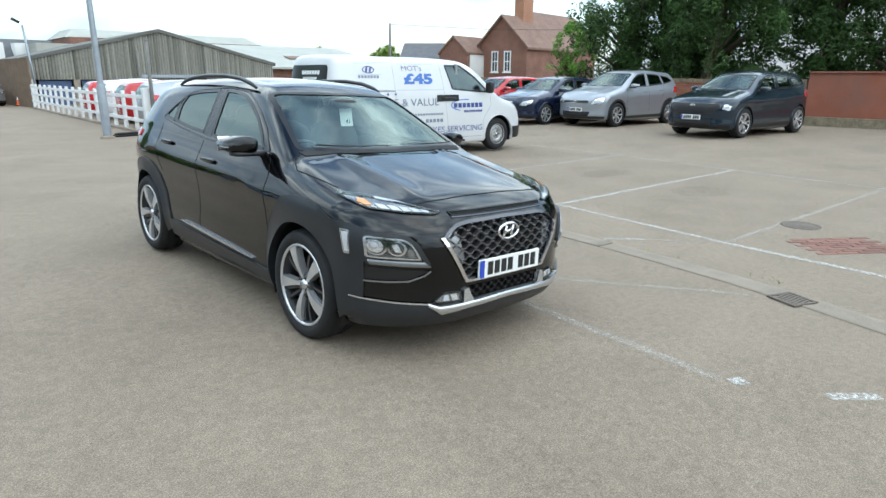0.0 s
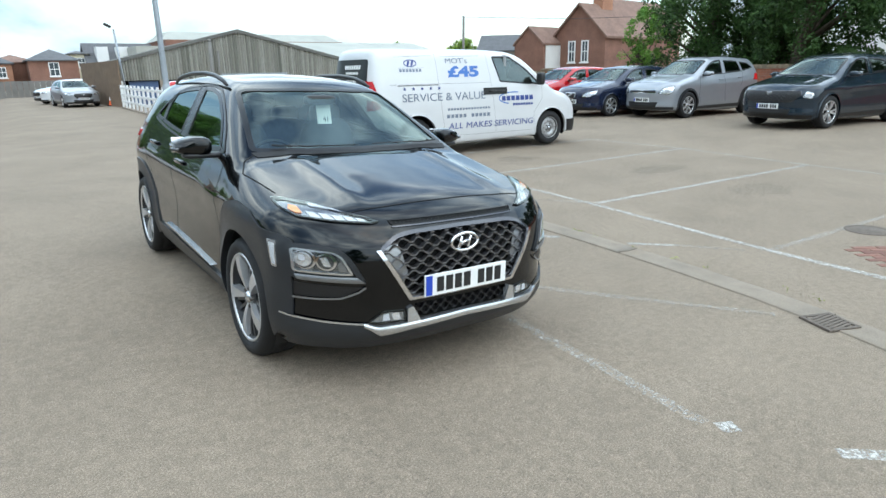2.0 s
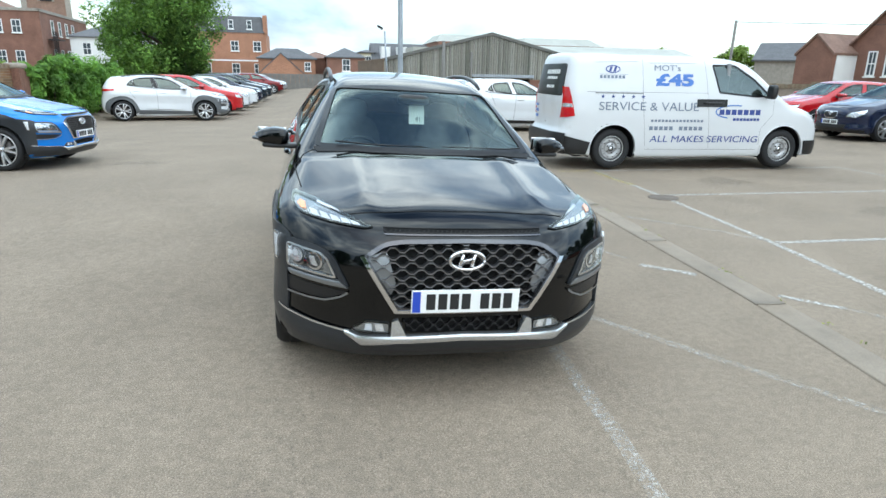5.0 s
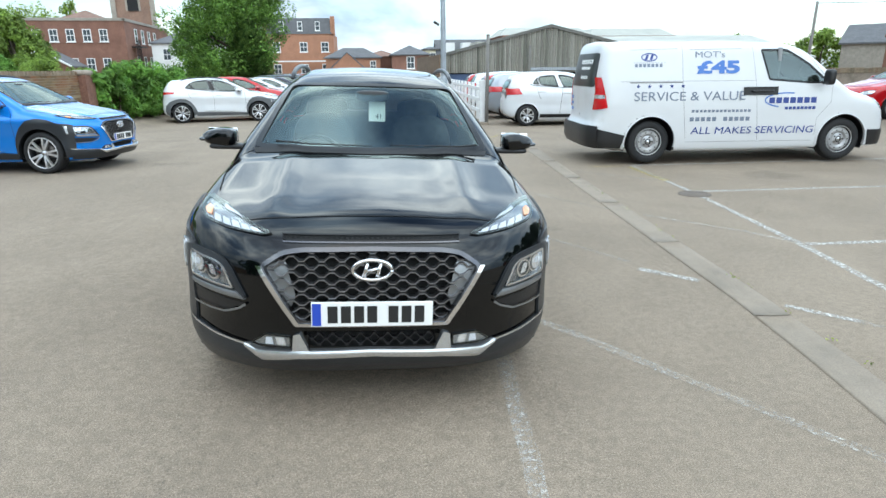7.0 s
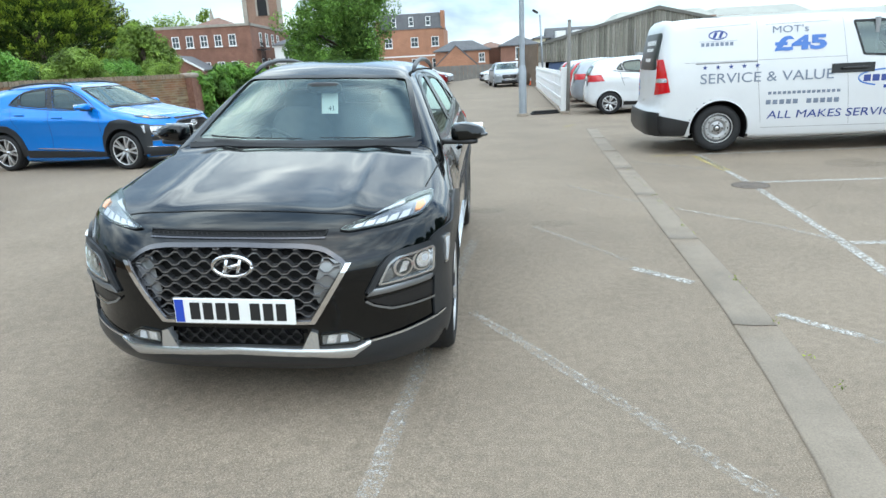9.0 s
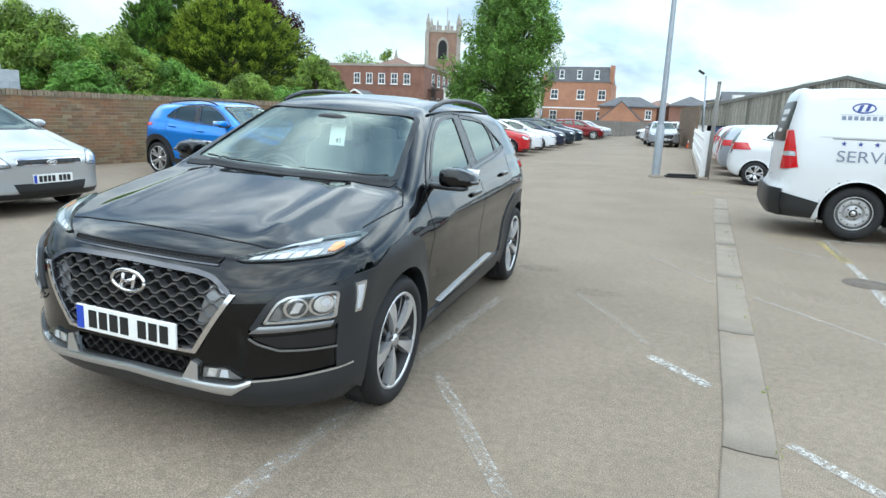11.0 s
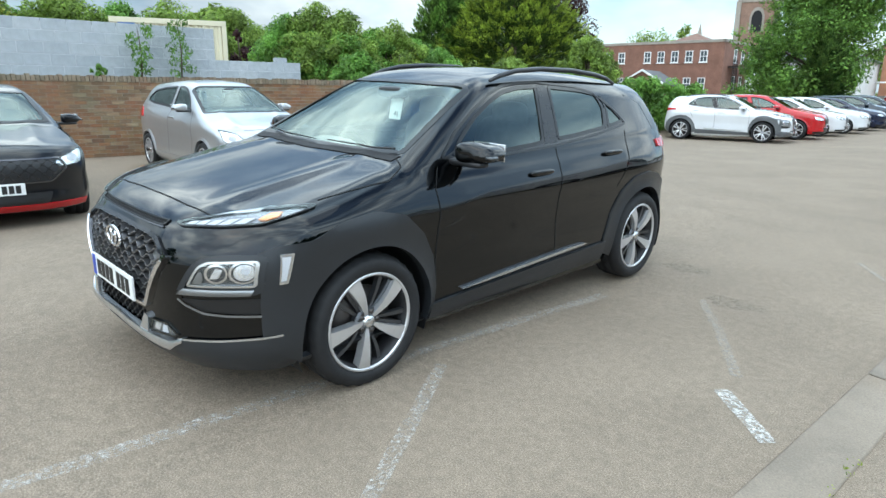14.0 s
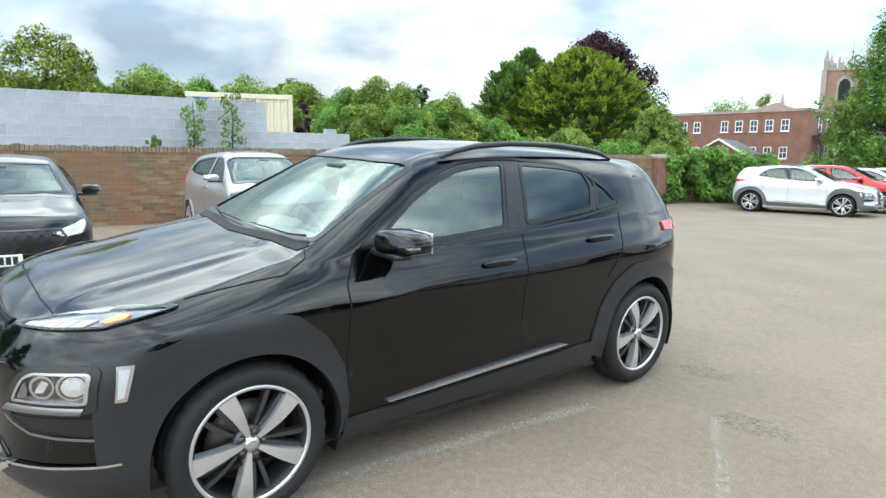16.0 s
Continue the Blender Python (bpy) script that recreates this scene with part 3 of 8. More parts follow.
def wheel_meshes(s, style):
    """Tyre, rim face and dark barrel of one wheel, its axle on x, the outer face to +x at x = 0."""
    r, rim, w = s["wheel"], s["rim"], s["tyre"]
    h = r - rim
    tyre = spun([(rim - 0.004, -0.03), (rim + 0.006, -0.006), (rim + h * 0.35, 0.004), (rim + h * 0.7, 0.0), (r - 0.014, -0.014), (r - 0.003, -0.032),
                 (r, -0.06), (r - 0.007, -0.064), (r - 0.007, -0.07), (r, -0.074), (r, -w / 2 - 0.02), (r - 0.007, -w / 2 - 0.024), (r - 0.007, -w / 2 - 0.03),
                 (r, -w / 2 - 0.034), (r, -w + 0.035), (r - 0.014, -w + 0.012), (rim + h * 0.5, -w), (rim - 0.004, -w + 0.03)], 64)
    v, n = tyre[0], 64
    tyre = [(a, b * k, c * k) for i, (a, b, c) in enumerate(v) for k in ((1 - 0.009 / r) if i // n in (4, 5, 6, 14, 15) and i % 2 else 1.0,)], tyre[1]
    barrel = spun([(rim - 0.004, -0.008), (rim - 0.02, -0.02), (rim - 0.03, -0.09), (rim - 0.03, -w + 0.02), (0.06, -w + 0.03)], 48)
    disc = spun([(0.05, -0.085), (rim * 0.68, -0.085), (rim * 0.68, -0.1), (0.05, -0.1)], 40)
    lip = spun([(rim - 0.014, -0.02), (rim - 0.01, -0.006), (rim + 0.001, -0.004), (rim + 0.004, -0.012)], 64)
    hub = spun([(0.0001, -0.012), (0.026, -0.013), (0.03, -0.02), (0.036, -0.03), (0.05, -0.05)], 32)

    def spoke(angle, r0, r1, w0, w1, x0, x1, thick, skew=0.0):
        v = []
        for k in range(6):
            t = k / 5
            rr, ww = r0 + (r1 - r0) * t, (w0 + (w1 - w0) * t) / 2
            xx = x0 + (x1 - x0) * t + 0.012 * math.sin(math.pi * t)
            a = angle + skew * t
            ca, sa = math.cos(a), math.sin(a)
            for uu, xo in ((-ww, -thick), (-ww * 0.92, 0.0), (ww * 0.92, 0.0), (ww, -thick)):
                v.append((xx + xo, rr * ca - uu * sa, rr * sa + uu * ca))
        f = rows_to_faces(6, 4) + [(0, 1, 2, 3), (20, 23, 22, 21)]
        return v, f

    spokes, inner, nuts = [], [], []
    if style == "five":
        for k in range(5):
            a = 2 * math.pi * k / 5 + 0.68
            spokes.append(spoke(a, 0.036, rim - 0.006, 0.02, 0.082, -0.026, -0.01, 0.045, 0.08))
            for turn, skew in ((0.36, -0.1), (0.62, -0.06)):
                inner.append(spoke(a + turn, 0.05, rim - 0.01, 0.014, 0.024, -0.05, -0.03, 0.03, skew))
            nuts.append((-0.02, 0.05, a + 0.62))
        inner.append(spun([(0.02, -0.03), (0.062, -0.032), (0.072, -0.045), (0.074, -0.07)], 30))
    elif style == "steel":
        spokes.append(spun([(0.05, -0.03), (0.1, -0.045), (0.13, -0.02), (0.17, -0.02), (rim - 0.006, -0.05)], 48))
        nuts += [(-0.014, 0.075, 2 * math.pi * k / 5) for k in range(5)] + [(-0.017, 0.15, 2 * math.pi * k / 10) for k in range(10)]
    elif style == "seven":
        spokes += [spoke(2 * math.pi * k / 7, 0.04, rim - 0.008, 0.04, 0.05, -0.03, -0.012, 0.04) for k in range(7)]
    else:
        for k in range(5):
            for d in (-0.17, 0.17):
                spokes.append(spoke(2 * math.pi * k / 5 + d, 0.045, rim - 0.008, 0.03, 0.036, -0.03, -0.012, 0.035, d * 0.25))
    nut = spun([(0.0001, 0.0), (0.011, 0.0), (0.012, -0.03)], 10)
    return tyre, barrel, lip, disc, hub, spokes, inner, [moved(nut, Matrix.Translation((x, q * math.cos(a), q * math.sin(a)))) for x, q, a in nuts]


def add_wheels(car, s, style, label="", bright=None):
    """Four wheels, the first one built and the others on its meshes."""
    tyre, barrel, lip, disc, hub, spokes, inner, nuts = wheel_meshes(s, style)
    pieces = [("tyre", tyre, RUBBER, "black rubber tyre", True), ("rim", lip, bright or ALLOY, "silver rim edge", True), ("brake_disc", disc, BRAKE, "iron brake disc", True), ("hub_cap", hub, SATIN, "silver hub cap", True)]
    pieces += [("spoke", g, bright or ALLOY, "silver wheel spoke", False) for g in spokes]
    pieces += [("inner_spoke", g, ALLOY_GREY, "", False) for g in inner] + [("wheel_nut", g, BRAKE, "", True) for g in nuts]
    first = None
    for ya in (s["front_axle"], s["rear_axle"]):
        for side in (1, -1):
            m = pose(side * s["face"], ya, s["wheel"], 0, 0, 0 if side > 0 else 180)
            if first is None:
                w = part("wheel", barrel, BARREL, car, label)
                first = [w] + [part(nm, g, mm, w, lb, sm) for nm, g, mm, lb, sm in pieces]
                w.matrix_basis = m
            else:
                w = share("wheel", first[0], car, m)
                if label:
                    w["label"] = label
                for (nm, g, mm, lb, sm), ob in zip(pieces, first[1:]):
                    o = share(nm, ob, w, Matrix())
                    if lb:
                        o["label"] = lb


def arch_band(shape, ya, outer, lift, a0=-0.22, a1=3.36, n=44, lip=0.05, r=None):
    """The wheel arch moulding: from the arch's edge out to a line of the side view, with a lip turned in."""
    s = shape.spec
    r = r or s["arch"]
    ang = np.linspace(a1, a0, n)
    inn = np.stack([ya + r * np.cos(ang), s["wheel"] + r * np.sin(ang)], 1)
    out = along(outer, n)
    rows = [inn + (out - inn) * w for w in np.linspace(0, 1, 7)]
    p = shape.on("left", np.concatenate(rows))
    nrm = shape.normal(p)
    flare = np.repeat(lift * (0.75 + 1.1 * np.linspace(1, 0, 7) ** 2), n)
    v = p + nrm * flare[:, None]
    edge = v[:n].copy()
    edge2 = edge.copy()
    edge2[:, 0] -= lip
    tip = v[-n:]
    low = tip - nrm[-n:] * (lift + 0.01)
    vv = np.concatenate([edge2, edge, v, tip, low])
    f = rows_to_faces(2, n) + [tuple(i + 2 * n for i in q) for q in rows_to_faces(7, n)] + [tuple(i + 9 * n for i in q) for q in rows_to_faces(2, n)]
    return vv.tolist(), f


def add_liners(car, s):
    for ya in (s["front_axle"], s["rear_axle"]):
        for side in (1, -1):
            r, n = s["arch"] + 0.015, 28
            a = np.linspace(math.pi * 1.12, -0.12 * math.pi, n)
            ring = lambda x, q: [(side * x, ya + q * math.cos(t), s["wheel"] + q * math.sin(t)) for t in a]  # noqa: E731
            v = ring(s["face"] - 0.03, r) + ring(0.5, r) + ring(0.5, 0.02)
            part("wheel_liner", (v, rows_to_faces(3, n)), BLACK_PLASTIC, car)


def number_plate(car, y, z, x=0.0, back=False, lean=0.0):
    """A white plate; its characters are plain bars."""
    m = pose(x, y, z, lean, 0, 180 if back else 0)
    p = part("number_plate", box(-0.26, 0.26, -0.006, 0.006, -0.0555, 0.0555, 0.004), PLATE_WHITE, car, "white number plate with black characters", False)
    p.matrix_basis = m
    part("plate_band", box(-0.255, -0.218, -0.0085, -0.005, -0.05, 0.05), PLATE_BLUE, p, "blue band", False)
    at = -0.19
    for k in range(7):
        if k == 4:
            at += 0.035
        part("plate_bar", box(at, at + 0.042, -0.0085, -0.005, -0.038, 0.038), PLATE_BAR, p, "", False)
        at += 0.056


def scaled(spec, sx, sy, sz, **over):
    """Another vehicle with the same lines: its width, length and height scaled."""
    out = dict(spec)
    for k in ("top", "bottom"):
        out[k] = [(y * sy, z * sz) for y, z in spec[k]]
    out["belt"] = [(y * sy, z * sz) for y, z in spec["belt"]]
    out["plan"] = [(y * sy, x * sx) for y, x in spec["plan"]]
    for k in ("crown", "tumble"):
        out[k] = [(y * sy, v) for y, v in spec[k]]
    for k in ("front", "rear"):
        out[k] = [(z * sz, v) for z, v in spec[k]]
    out["swells"] = [(y * sy, z * sz, ry, rz, a) for y, z, ry, rz, a in spec.get("swells", ())]
    for k in ("nose", "tail", "front_axle", "rear_axle"):
        out[k] = spec[k] * sy
    out["face"] = spec["face"] * sx
    out["size"] = (sx, sy, sz)
    out.update(over)
    return out


def at_size(spec, pts, view):
    sx, sy, sz = spec.get("size", (1, 1, 1))
    a, b = {"front": (sx, sz), "back": (sx, sz), "left": (sy, sz), "top": (sx, sy)}[view]
    return [(u * a, v * b) for u, v in pts]


# Outlines of the windows, in metres of the SUV that the others are scaled from.
SCREEN = [(-0.685, -0.945), (-0.35, -1.0), (0, -1.015), (0.35, -1.0), (0.685, -0.945), (0.545, -0.29), (0.3, -0.335), (0, -0.35), (-0.3, -0.335), (-0.545, -0.29)]
REAR_GLASS = [(-0.5, 1.74), (0.5, 1.74), (0.56, 1.93), (-0.56, 1.93)]
DOOR_GLASS = [(-0.68, 1.07), (-0.57, 1.162), (-0.41, 1.261), (-0.226, 1.345), (-0.077, 1.397), (0.11, 1.426), (0.288, 1.431), (0.14, 1.088), (-0.29, 1.06)]
BACK_GLASS = [(0.285, 1.1), (0.4, 1.43), (0.719, 1.41), (0.906, 1.384), (0.937, 1.285), (0.86, 1.15), (0.532, 1.117)]
QUARTER_GLASS = [(0.932, 1.376), (1.03, 1.3), (1.122, 1.192), (1.056, 1.174), (0.886, 1.153), (0.957, 1.283)]
GLASS_EDGE = [(-0.77, 1.062), (-0.59, 1.194), (-0.4, 1.294), (-0.205, 1.379), (-0.054, 1.427), (0.127, 1.446), (0.31, 1.451), (0.684, 1.428), (0.872, 1.392), (1.065, 1.262), (1.14, 1.178), (1.08, 1.16), (0.741, 1.113), (0.244, 1.066), (-0.31, 1.043)]


def lamp(car, name, shape, view, poly, label, lift=0.012, guides=(), bowl=None):
    """A head lamp: a bright bowl set in, light guides in it, and a clear cover."""
    base = part(name, fill_on(shape, view, poly, 0.002, 0.02), bowl or LAMP_BOWL, car, label)
    part("lamp_bezel", ring_on(shape, view, poly, 0.007, lift - 0.003, 0.012), GLOSS_BLACK, base)
    for k, (g, m) in enumerate(guides):
        part("light_guide", fill_on(shape, view, g, 0.0045 + 0.001 * k, 0.006), m, base)
    o = part("lamp_cover", fill_on(shape, view, poly, lift, 0.012), LAMP_GLASS, base)
    o.visible_shadow = False
    return base


def glaze(car, shape, polys, dark_from=1, frit=0.028):
    """Window panes with black borders, on the left and on the right, and the two screens."""
    for k, poly in enumerate(polys):
        pl = rounded(poly, 0.035)
        for mirror in (False, True):
            pane = fill_on(shape, "left", pl, -0.003)
            rim = ring_on(shape, "left", pl, frit * 0.75, 0.003, 0.012)
            if mirror:
                pane, rim = flipped(pane), flipped(rim)
            o = part("side_window", pane, WINDOW if k < dark_from else WINDOW_DARK, car)
            o.visible_shadow = False
            part("window_frame", rim, GLOSS_BLACK, o)


def build_interior(car, s, wheel_side=-1):
    """Seats, dashboard and steering wheel, dark, as seen through the glass."""
    sx, sy, sz = s.get("size", (1, 1, 1))
    m = Matrix.Diagonal((sx, sy, sz, 1))
    for x in (-0.37, 0.37):
        seat = part("front_seat", moved(merge(blob((x, -0.05, 0.55), (0.25, 0.28, 0.12)), blob((x, 0.27, 0.85), (0.24, 0.1, 0.35), 3.2), blob((x, 0.3, 1.22), (0.13, 0.06, 0.1), 3)), m), TRIM_CLOTH, car)
    part("rear_seat", moved(merge(blob((0, 0.8, 0.55), (0.62, 0.28, 0.12)), blob((0, 1.08, 0.85), (0.62, 0.1, 0.32), 4), blob((-0.35, 1.12, 1.18), (0.13, 0.05, 0.08)), blob((0.35, 1.12, 1.18), (0.13, 0.05, 0.08))), m), TRIM_CLOTH, car)
    part("dashboard", moved(merge(blob((0, -0.78, 0.88), (0.66, 0.26, 0.14), 4), blob((wheel_side * 0.37, -0.62, 1.0), (0.2, 0.1, 0.06), 3)), m), TRIM_GREY, car)
    ring = [(wheel_side * 0.37 + 0.18 * math.cos(a), -0.42 - 0.06 * math.sin(a), 0.93 + 0.17 * math.sin(a)) for a in np.linspace(0, 2 * math.pi, 25)]
    part("steering_wheel", moved(merge(tube(ring, 0.014), blob((wheel_side * 0.37, -0.44, 0.93), (0.07, 0.03, 0.06)), tube([(wheel_side * 0.37 - 0.17, -0.43, 0.93), (wheel_side * 0.37 + 0.17, -0.43, 0.93)], 0.014)), m), BLACK_PLASTIC, car)
    part("cabin_floor", moved(box(-0.7, 0.7, -1.0, 1.75, 0.36, 0.42, 0.02), m), TRIM_CLOTH, car)
    part("mirror_mount", moved(blob((0, -0.42, 1.36), (0.11, 0.05, 0.035), 4), m), BLACK_PLASTIC, car)


def door_mirror(car, s, material, y=-0.64, z=1.085, x=0.785, lower=None):
    sx, sy, sz = s.get("size", (1, 1, 1))
    for side in (1, -1):
        c = (side * (x * sx + 0.15), y * sy, z * sz + 0.02)
        v, f = blob(c, (0.105, 0.085, 0.056), 3.6, 16, 24)
        v = [(px, py + 0.3 * abs(px - side * x * sx) - 0.04, pz - 0.22 * max(0, side * px - x * sx - 0.14) * (1 if pz > c[2] else -0.5)) for px, py, pz in v]
        o = part("door_mirror", (v, f), material, car)
        part("mirror_foot", merge(blob((side * (x * sx + 0.08), y * sy - 0.02, z * sz - 0.036), (0.13, 0.05, 0.017), 4)), lower or BLACK_PLASTIC, o)
        part("mirror_glass", box(c[0] - 0.09, c[0] + 0.09, c[1] + 0.09, c[1] + 0.098, c[2] - 0.045, c[2] + 0.045, 0.003), CHROME, o)
        part("turn_lamp", blob((side * (x * sx + 0.235), y * sy - 0.01, z * sz + 0.005), (0.035, 0.035, 0.012), 3), LAMP_DARK, o)


def handles(car, shape, spots, material):
    for y, z in spots:
        for side in (1, -1):
            p = shape.on("left", [(y, z)])[0]
            g = merge(blob((p[0] + 0.012, y, z), (0.014, 0.115, 0.016), 3.5, 8, 14))
            part("door_handle", g if side > 0 else flipped(g), material, car)


def seams(car, shape, lines, width=0.006, material=SEAM):
    for view, pts in lines:
        g = ribbon_on(shape, view, pts, width)
        part("panel_gap", g, material, car)
        part("panel_gap", flipped(g), material, car)


def badge(car, y, z, k=1.0, lean=0.0):
    """A plain oval ring with a slanted double bar."""
    ring = [(0.085 * k * math.cos(a), 0, 0.045 * k * math.sin(a)) for a in np.linspace(0, 2 * math.pi, 37)]
    bars = [tube([(-0.038 * k, 0, -0.03 * k), (-0.02 * k, 0, 0.03 * k)], 0.009 * k), tube([(0.02 * k, 0, -0.03 * k), (0.038 * k, 0, 0.03 * k)], 0.009 * k),
            tube([(-0.03 * k, 0, -0.008 * k), (0.03 * k, 0, 0.008 * k)], 0.008 * k)]
    o = part("badge", merge(tube(ring, 0.0085 * k), *bars), CHROME, car, "chrome oval badge")
    o.matrix_basis = pose(0, y, z, lean, 0, 0)


def lattice(shape, poly, dz, dx, depth, lift, t=0.0042, wave=0.36):
    """A grille of honeycomb bars: zigzag ribbons, each row against the next."""
    p = np.array(poly)
    z0, z1, x1 = p[:, 1].min(), p[:, 1].max(), np.abs(p[:, 0]).max()
    cols = int(2 * x1 / dx) * 4 + 2
    r, k = np.mgrid[0 : int((z1 - z0) / dz) + 2, 0:cols]
    x, ph = -x1 + k * dx / 4, (k + 2 * (r % 2)) % 4
    z = z0 + r * dz + np.where(ph < 2, dz * wave, -dz * wave)
    ok = inside(poly, x.ravel(), z.ravel(), 0.004)
    q = shape.on("front", np.stack([x.ravel(), z.ravel()], 1))
    v = np.stack([q + (0, -lift, t), q + (0, -lift, -t), q + (0, depth - lift, -t), q + (0, depth - lift, t)], 1).reshape(-1, 3)
    f = []
    for i in range(len(q) - 1):
        if ok[i] and ok[i + 1] and (i + 1) % cols:
            f += [(4 * i + c, 4 * i + (c + 1) % 4, 4 * i + 4 + (c + 1) % 4, 4 * i + 4 + c) for c in range(4)]
    used, idx = np.unique(np.array(f), return_inverse=True)
    return v[used].tolist(), idx.reshape(-1, 4).tolist()


def build_suv(name, m, label, material, clad=CLADDING, cell=0.022, style="five", full=True, group="", tag=False):
    """A compact SUV with plastic wheel arches, slim upper lamps, lower lamp pods and a honeycomb grille."""
    s, shape = SUV, Shape(SUV)
    car = thing(name, m, label, "car", group)
    grille = [(-0.3, 0.797), (-0.385, 0.784), (-0.483, 0.722), (-0.327, 0.472), (0.327, 0.472), (0.483, 0.722), (0.385, 0.784), (0.3, 0.797), (0.0, 0.802)]
    low = [(-0.3, 0.442), (-0.27, 0.362), (0.27, 0.362), (0.3, 0.442)]
    slot = [(-0.385, 0.846), (-0.378, 0.823), (0.378, 0.823), (0.385, 0.846)]
    sides = [DOOR_GLASS, BACK_GLASS, QUARTER_GLASS]
    holes = [("top", SCREEN, 0.014), ("top", REAR_GLASS, 0.014), ("front", grille, 0.006), ("front", low, 0.004)]
    holes += [(w, p, 0.01) for p in sides for w in ("left", "right")]
    part("body", skin(shape, holes, cell), material, car)
    glaze(car, shape, sides)
    for nm, poly, w in (("windscreen", rounded(SCREEN, 0.05), 0.035), ("rear_window", rounded(REAR_GLASS, 0.05), 0.04)):
        o = part(nm, fill_on(shape, "top", poly, -0.003), SCREEN_GLASS if nm == "windscreen" else WINDOW_DARK, car)
        o.visible_shadow = False
        part("window_frame", ring_on(shape, "top", poly, w, 0.002, 0.012), GLOSS_BLACK, o)
    build_interior(car, s)
    # grille, slot, lower intake
    part("grille_back", plate_on(shape, "front", [(-0.5, 0.46), (0.5, 0.46)], [(-0.5, 0.81), (0.5, 0.81)], -0.05, 30, 10, 0.0), SEAM, car)
    part("grille_mesh", lattice(shape, grille, 0.0315, 0.086, 0.034, -0.004, 0.003, 0.29), GRILLE_BAR, car, "honeycomb grille bars", False)
    part("grille_frame", ring_on(shape, "front", rounded(grille, 0.03), 0.017, 0.011, 0.03), DARK_CHROME, car, "smoked chrome grille frame")
    edge = plate_on(shape, "front", [(0.488, 0.722), (0.332, 0.466)], [(0.466, 0.722), (0.31, 0.47)], 0.018, 16, 4)
    for g in (edge, flipped(edge)):
        part("grille_trim", g, CHROME, car, "bright chrome trim")
    for g in (fill_on(shape, "front", rounded([(0.375, 0.762), (0.462, 0.72), (0.35, 0.54), (0.33, 0.6)], 0.01), -0.018, 0.0),):
        part("grille_blank", g, PEWTER, car, "grey blanked grille cells")
        part("grille_blank", flipped(g), PEWTER, car, "grey blanked grille cells")
    part("grille_sill", plate_on(shape, "front", [(-0.33, 0.464), (0.33, 0.464)], [(-0.322, 0.478), (0.322, 0.478)], 0.018, 20, 3), CHROME, car, "bright chrome trim")
    part("upper_slot", ring_on(shape, "front", slot, 0.004, 0.007), GLOSS_BLACK, car)
    part("slot_lip", plate_on(shape, "front", [(-0.378, 0.815), (0.378, 0.815)], [(-0.38, 0.821), (0.38, 0.821)], 0.006, 30, 3, 0.01), DARK_CHROME, car)
    part("slot_mesh", plate_on(shape, "front", slot[1:3], [slot[0], slot[3]], 0.002, 40, 3, 0.01), SEAM, car)
    part("slot_grille", lattice(shape, slot, 0.009, 0.022, 0.004, 0.004, 0.0009), BLACK_PLASTIC, car, "", False)
    part("lower_grille", lattice(shape, low, 0.024, 0.06, 0.02, -0.006, 0.003), BLACK_PLASTIC, car, "", False)
    part("lower_back", plate_on(shape, "front", [(-0.31, 0.35), (0.31, 0.35)], [(-0.31, 0.452), (0.31, 0.452)], -0.04, 20, 4, 0.0), SEAM, car)
    badge(car, -2.118, 0.717, 0.98)
    number_plate(car, -2.142, 0.527)
    # lamps
    slim = rounded([(0.425, 0.842), (0.469, 0.834), (0.626, 0.845), (0.757, 0.861), (0.797, 0.893), (0.792, 0.917), (0.77, 0.921), (0.66, 0.908), (0.571, 0.885)], 0.01)
    pod = rounded([(0.535, 0.572), (0.575, 0.573), (0.8, 0.587), (0.822, 0.605), (0.825, 0.737), (0.81, 0.752), (0.7, 0.748), (0.637, 0.734), (0.6, 0.695)], 0.014)
    pod_in = rounded([(0.587, 0.612), (0.8, 0.622), (0.808, 0.632), (0.81, 0.722), (0.8, 0.732), (0.66, 0.72), (0.628, 0.698)], 0.012)
    for side in (1, -1):
        f = lambda pts: [(side * u, v) for u, v in pts][:: side]  # noqa: E731
        teeth = [([(0.478 + 0.046 * k, 0.84 + 0.0035 * k), (0.517 + 0.046 * k, 0.8425 + 0.0035 * k), (0.528 + 0.046 * k, 0.86 + 0.0055 * k), (0.496 + 0.046 * k, 0.855 + 0.0055 * k)], LAMP_WHITE) for k in range(5)]
        teeth.append(([(0.56, 0.878), (0.6, 0.887), (0.68, 0.9), (0.675, 0.907), (0.6, 0.892)], LAMP_WHITE))
        teeth.append(([(0.727, 0.876), (0.75, 0.875), (0.768, 0.888), (0.756, 0.9), (0.732, 0.896)], LAMP_AMBER))
        lamp(car, "upper_lamp", shape, "front", f(slim), "slim clear day-running lamp with a lit amber indicator", bowl=LAMP_GREY, guides=[(f(g), mm) for g, mm in teeth])
        part("pod_surround", ring_on(shape, "front", f(pod), 0.022, 0.014, 0.03), clad, car, "dark grey plastic lamp surround")
        part("lamp_rim", ring_on(shape, "front", f(pod_in), 0.009, 0.017, 0.012), SATIN, car, "thin satin silver lamp rim")
        g = plate_on(shape, "front", [(0.54, 0.572), (0.79, 0.586)], [(0.575, 0.602), (0.8, 0.612)], 0.018, 20, 5, 0.03, 0.004)
        part("pod_sill", g if side > 0 else flipped(g), PEWTER, car, "satin silver lamp surround")
        disc = lambda cx, cz, rx, rz: [(cx + rx * math.cos(a), cz + rz * math.sin(a)) for a in np.linspace(0, 2 * math.pi, 22)[:-1]]  # noqa: E731
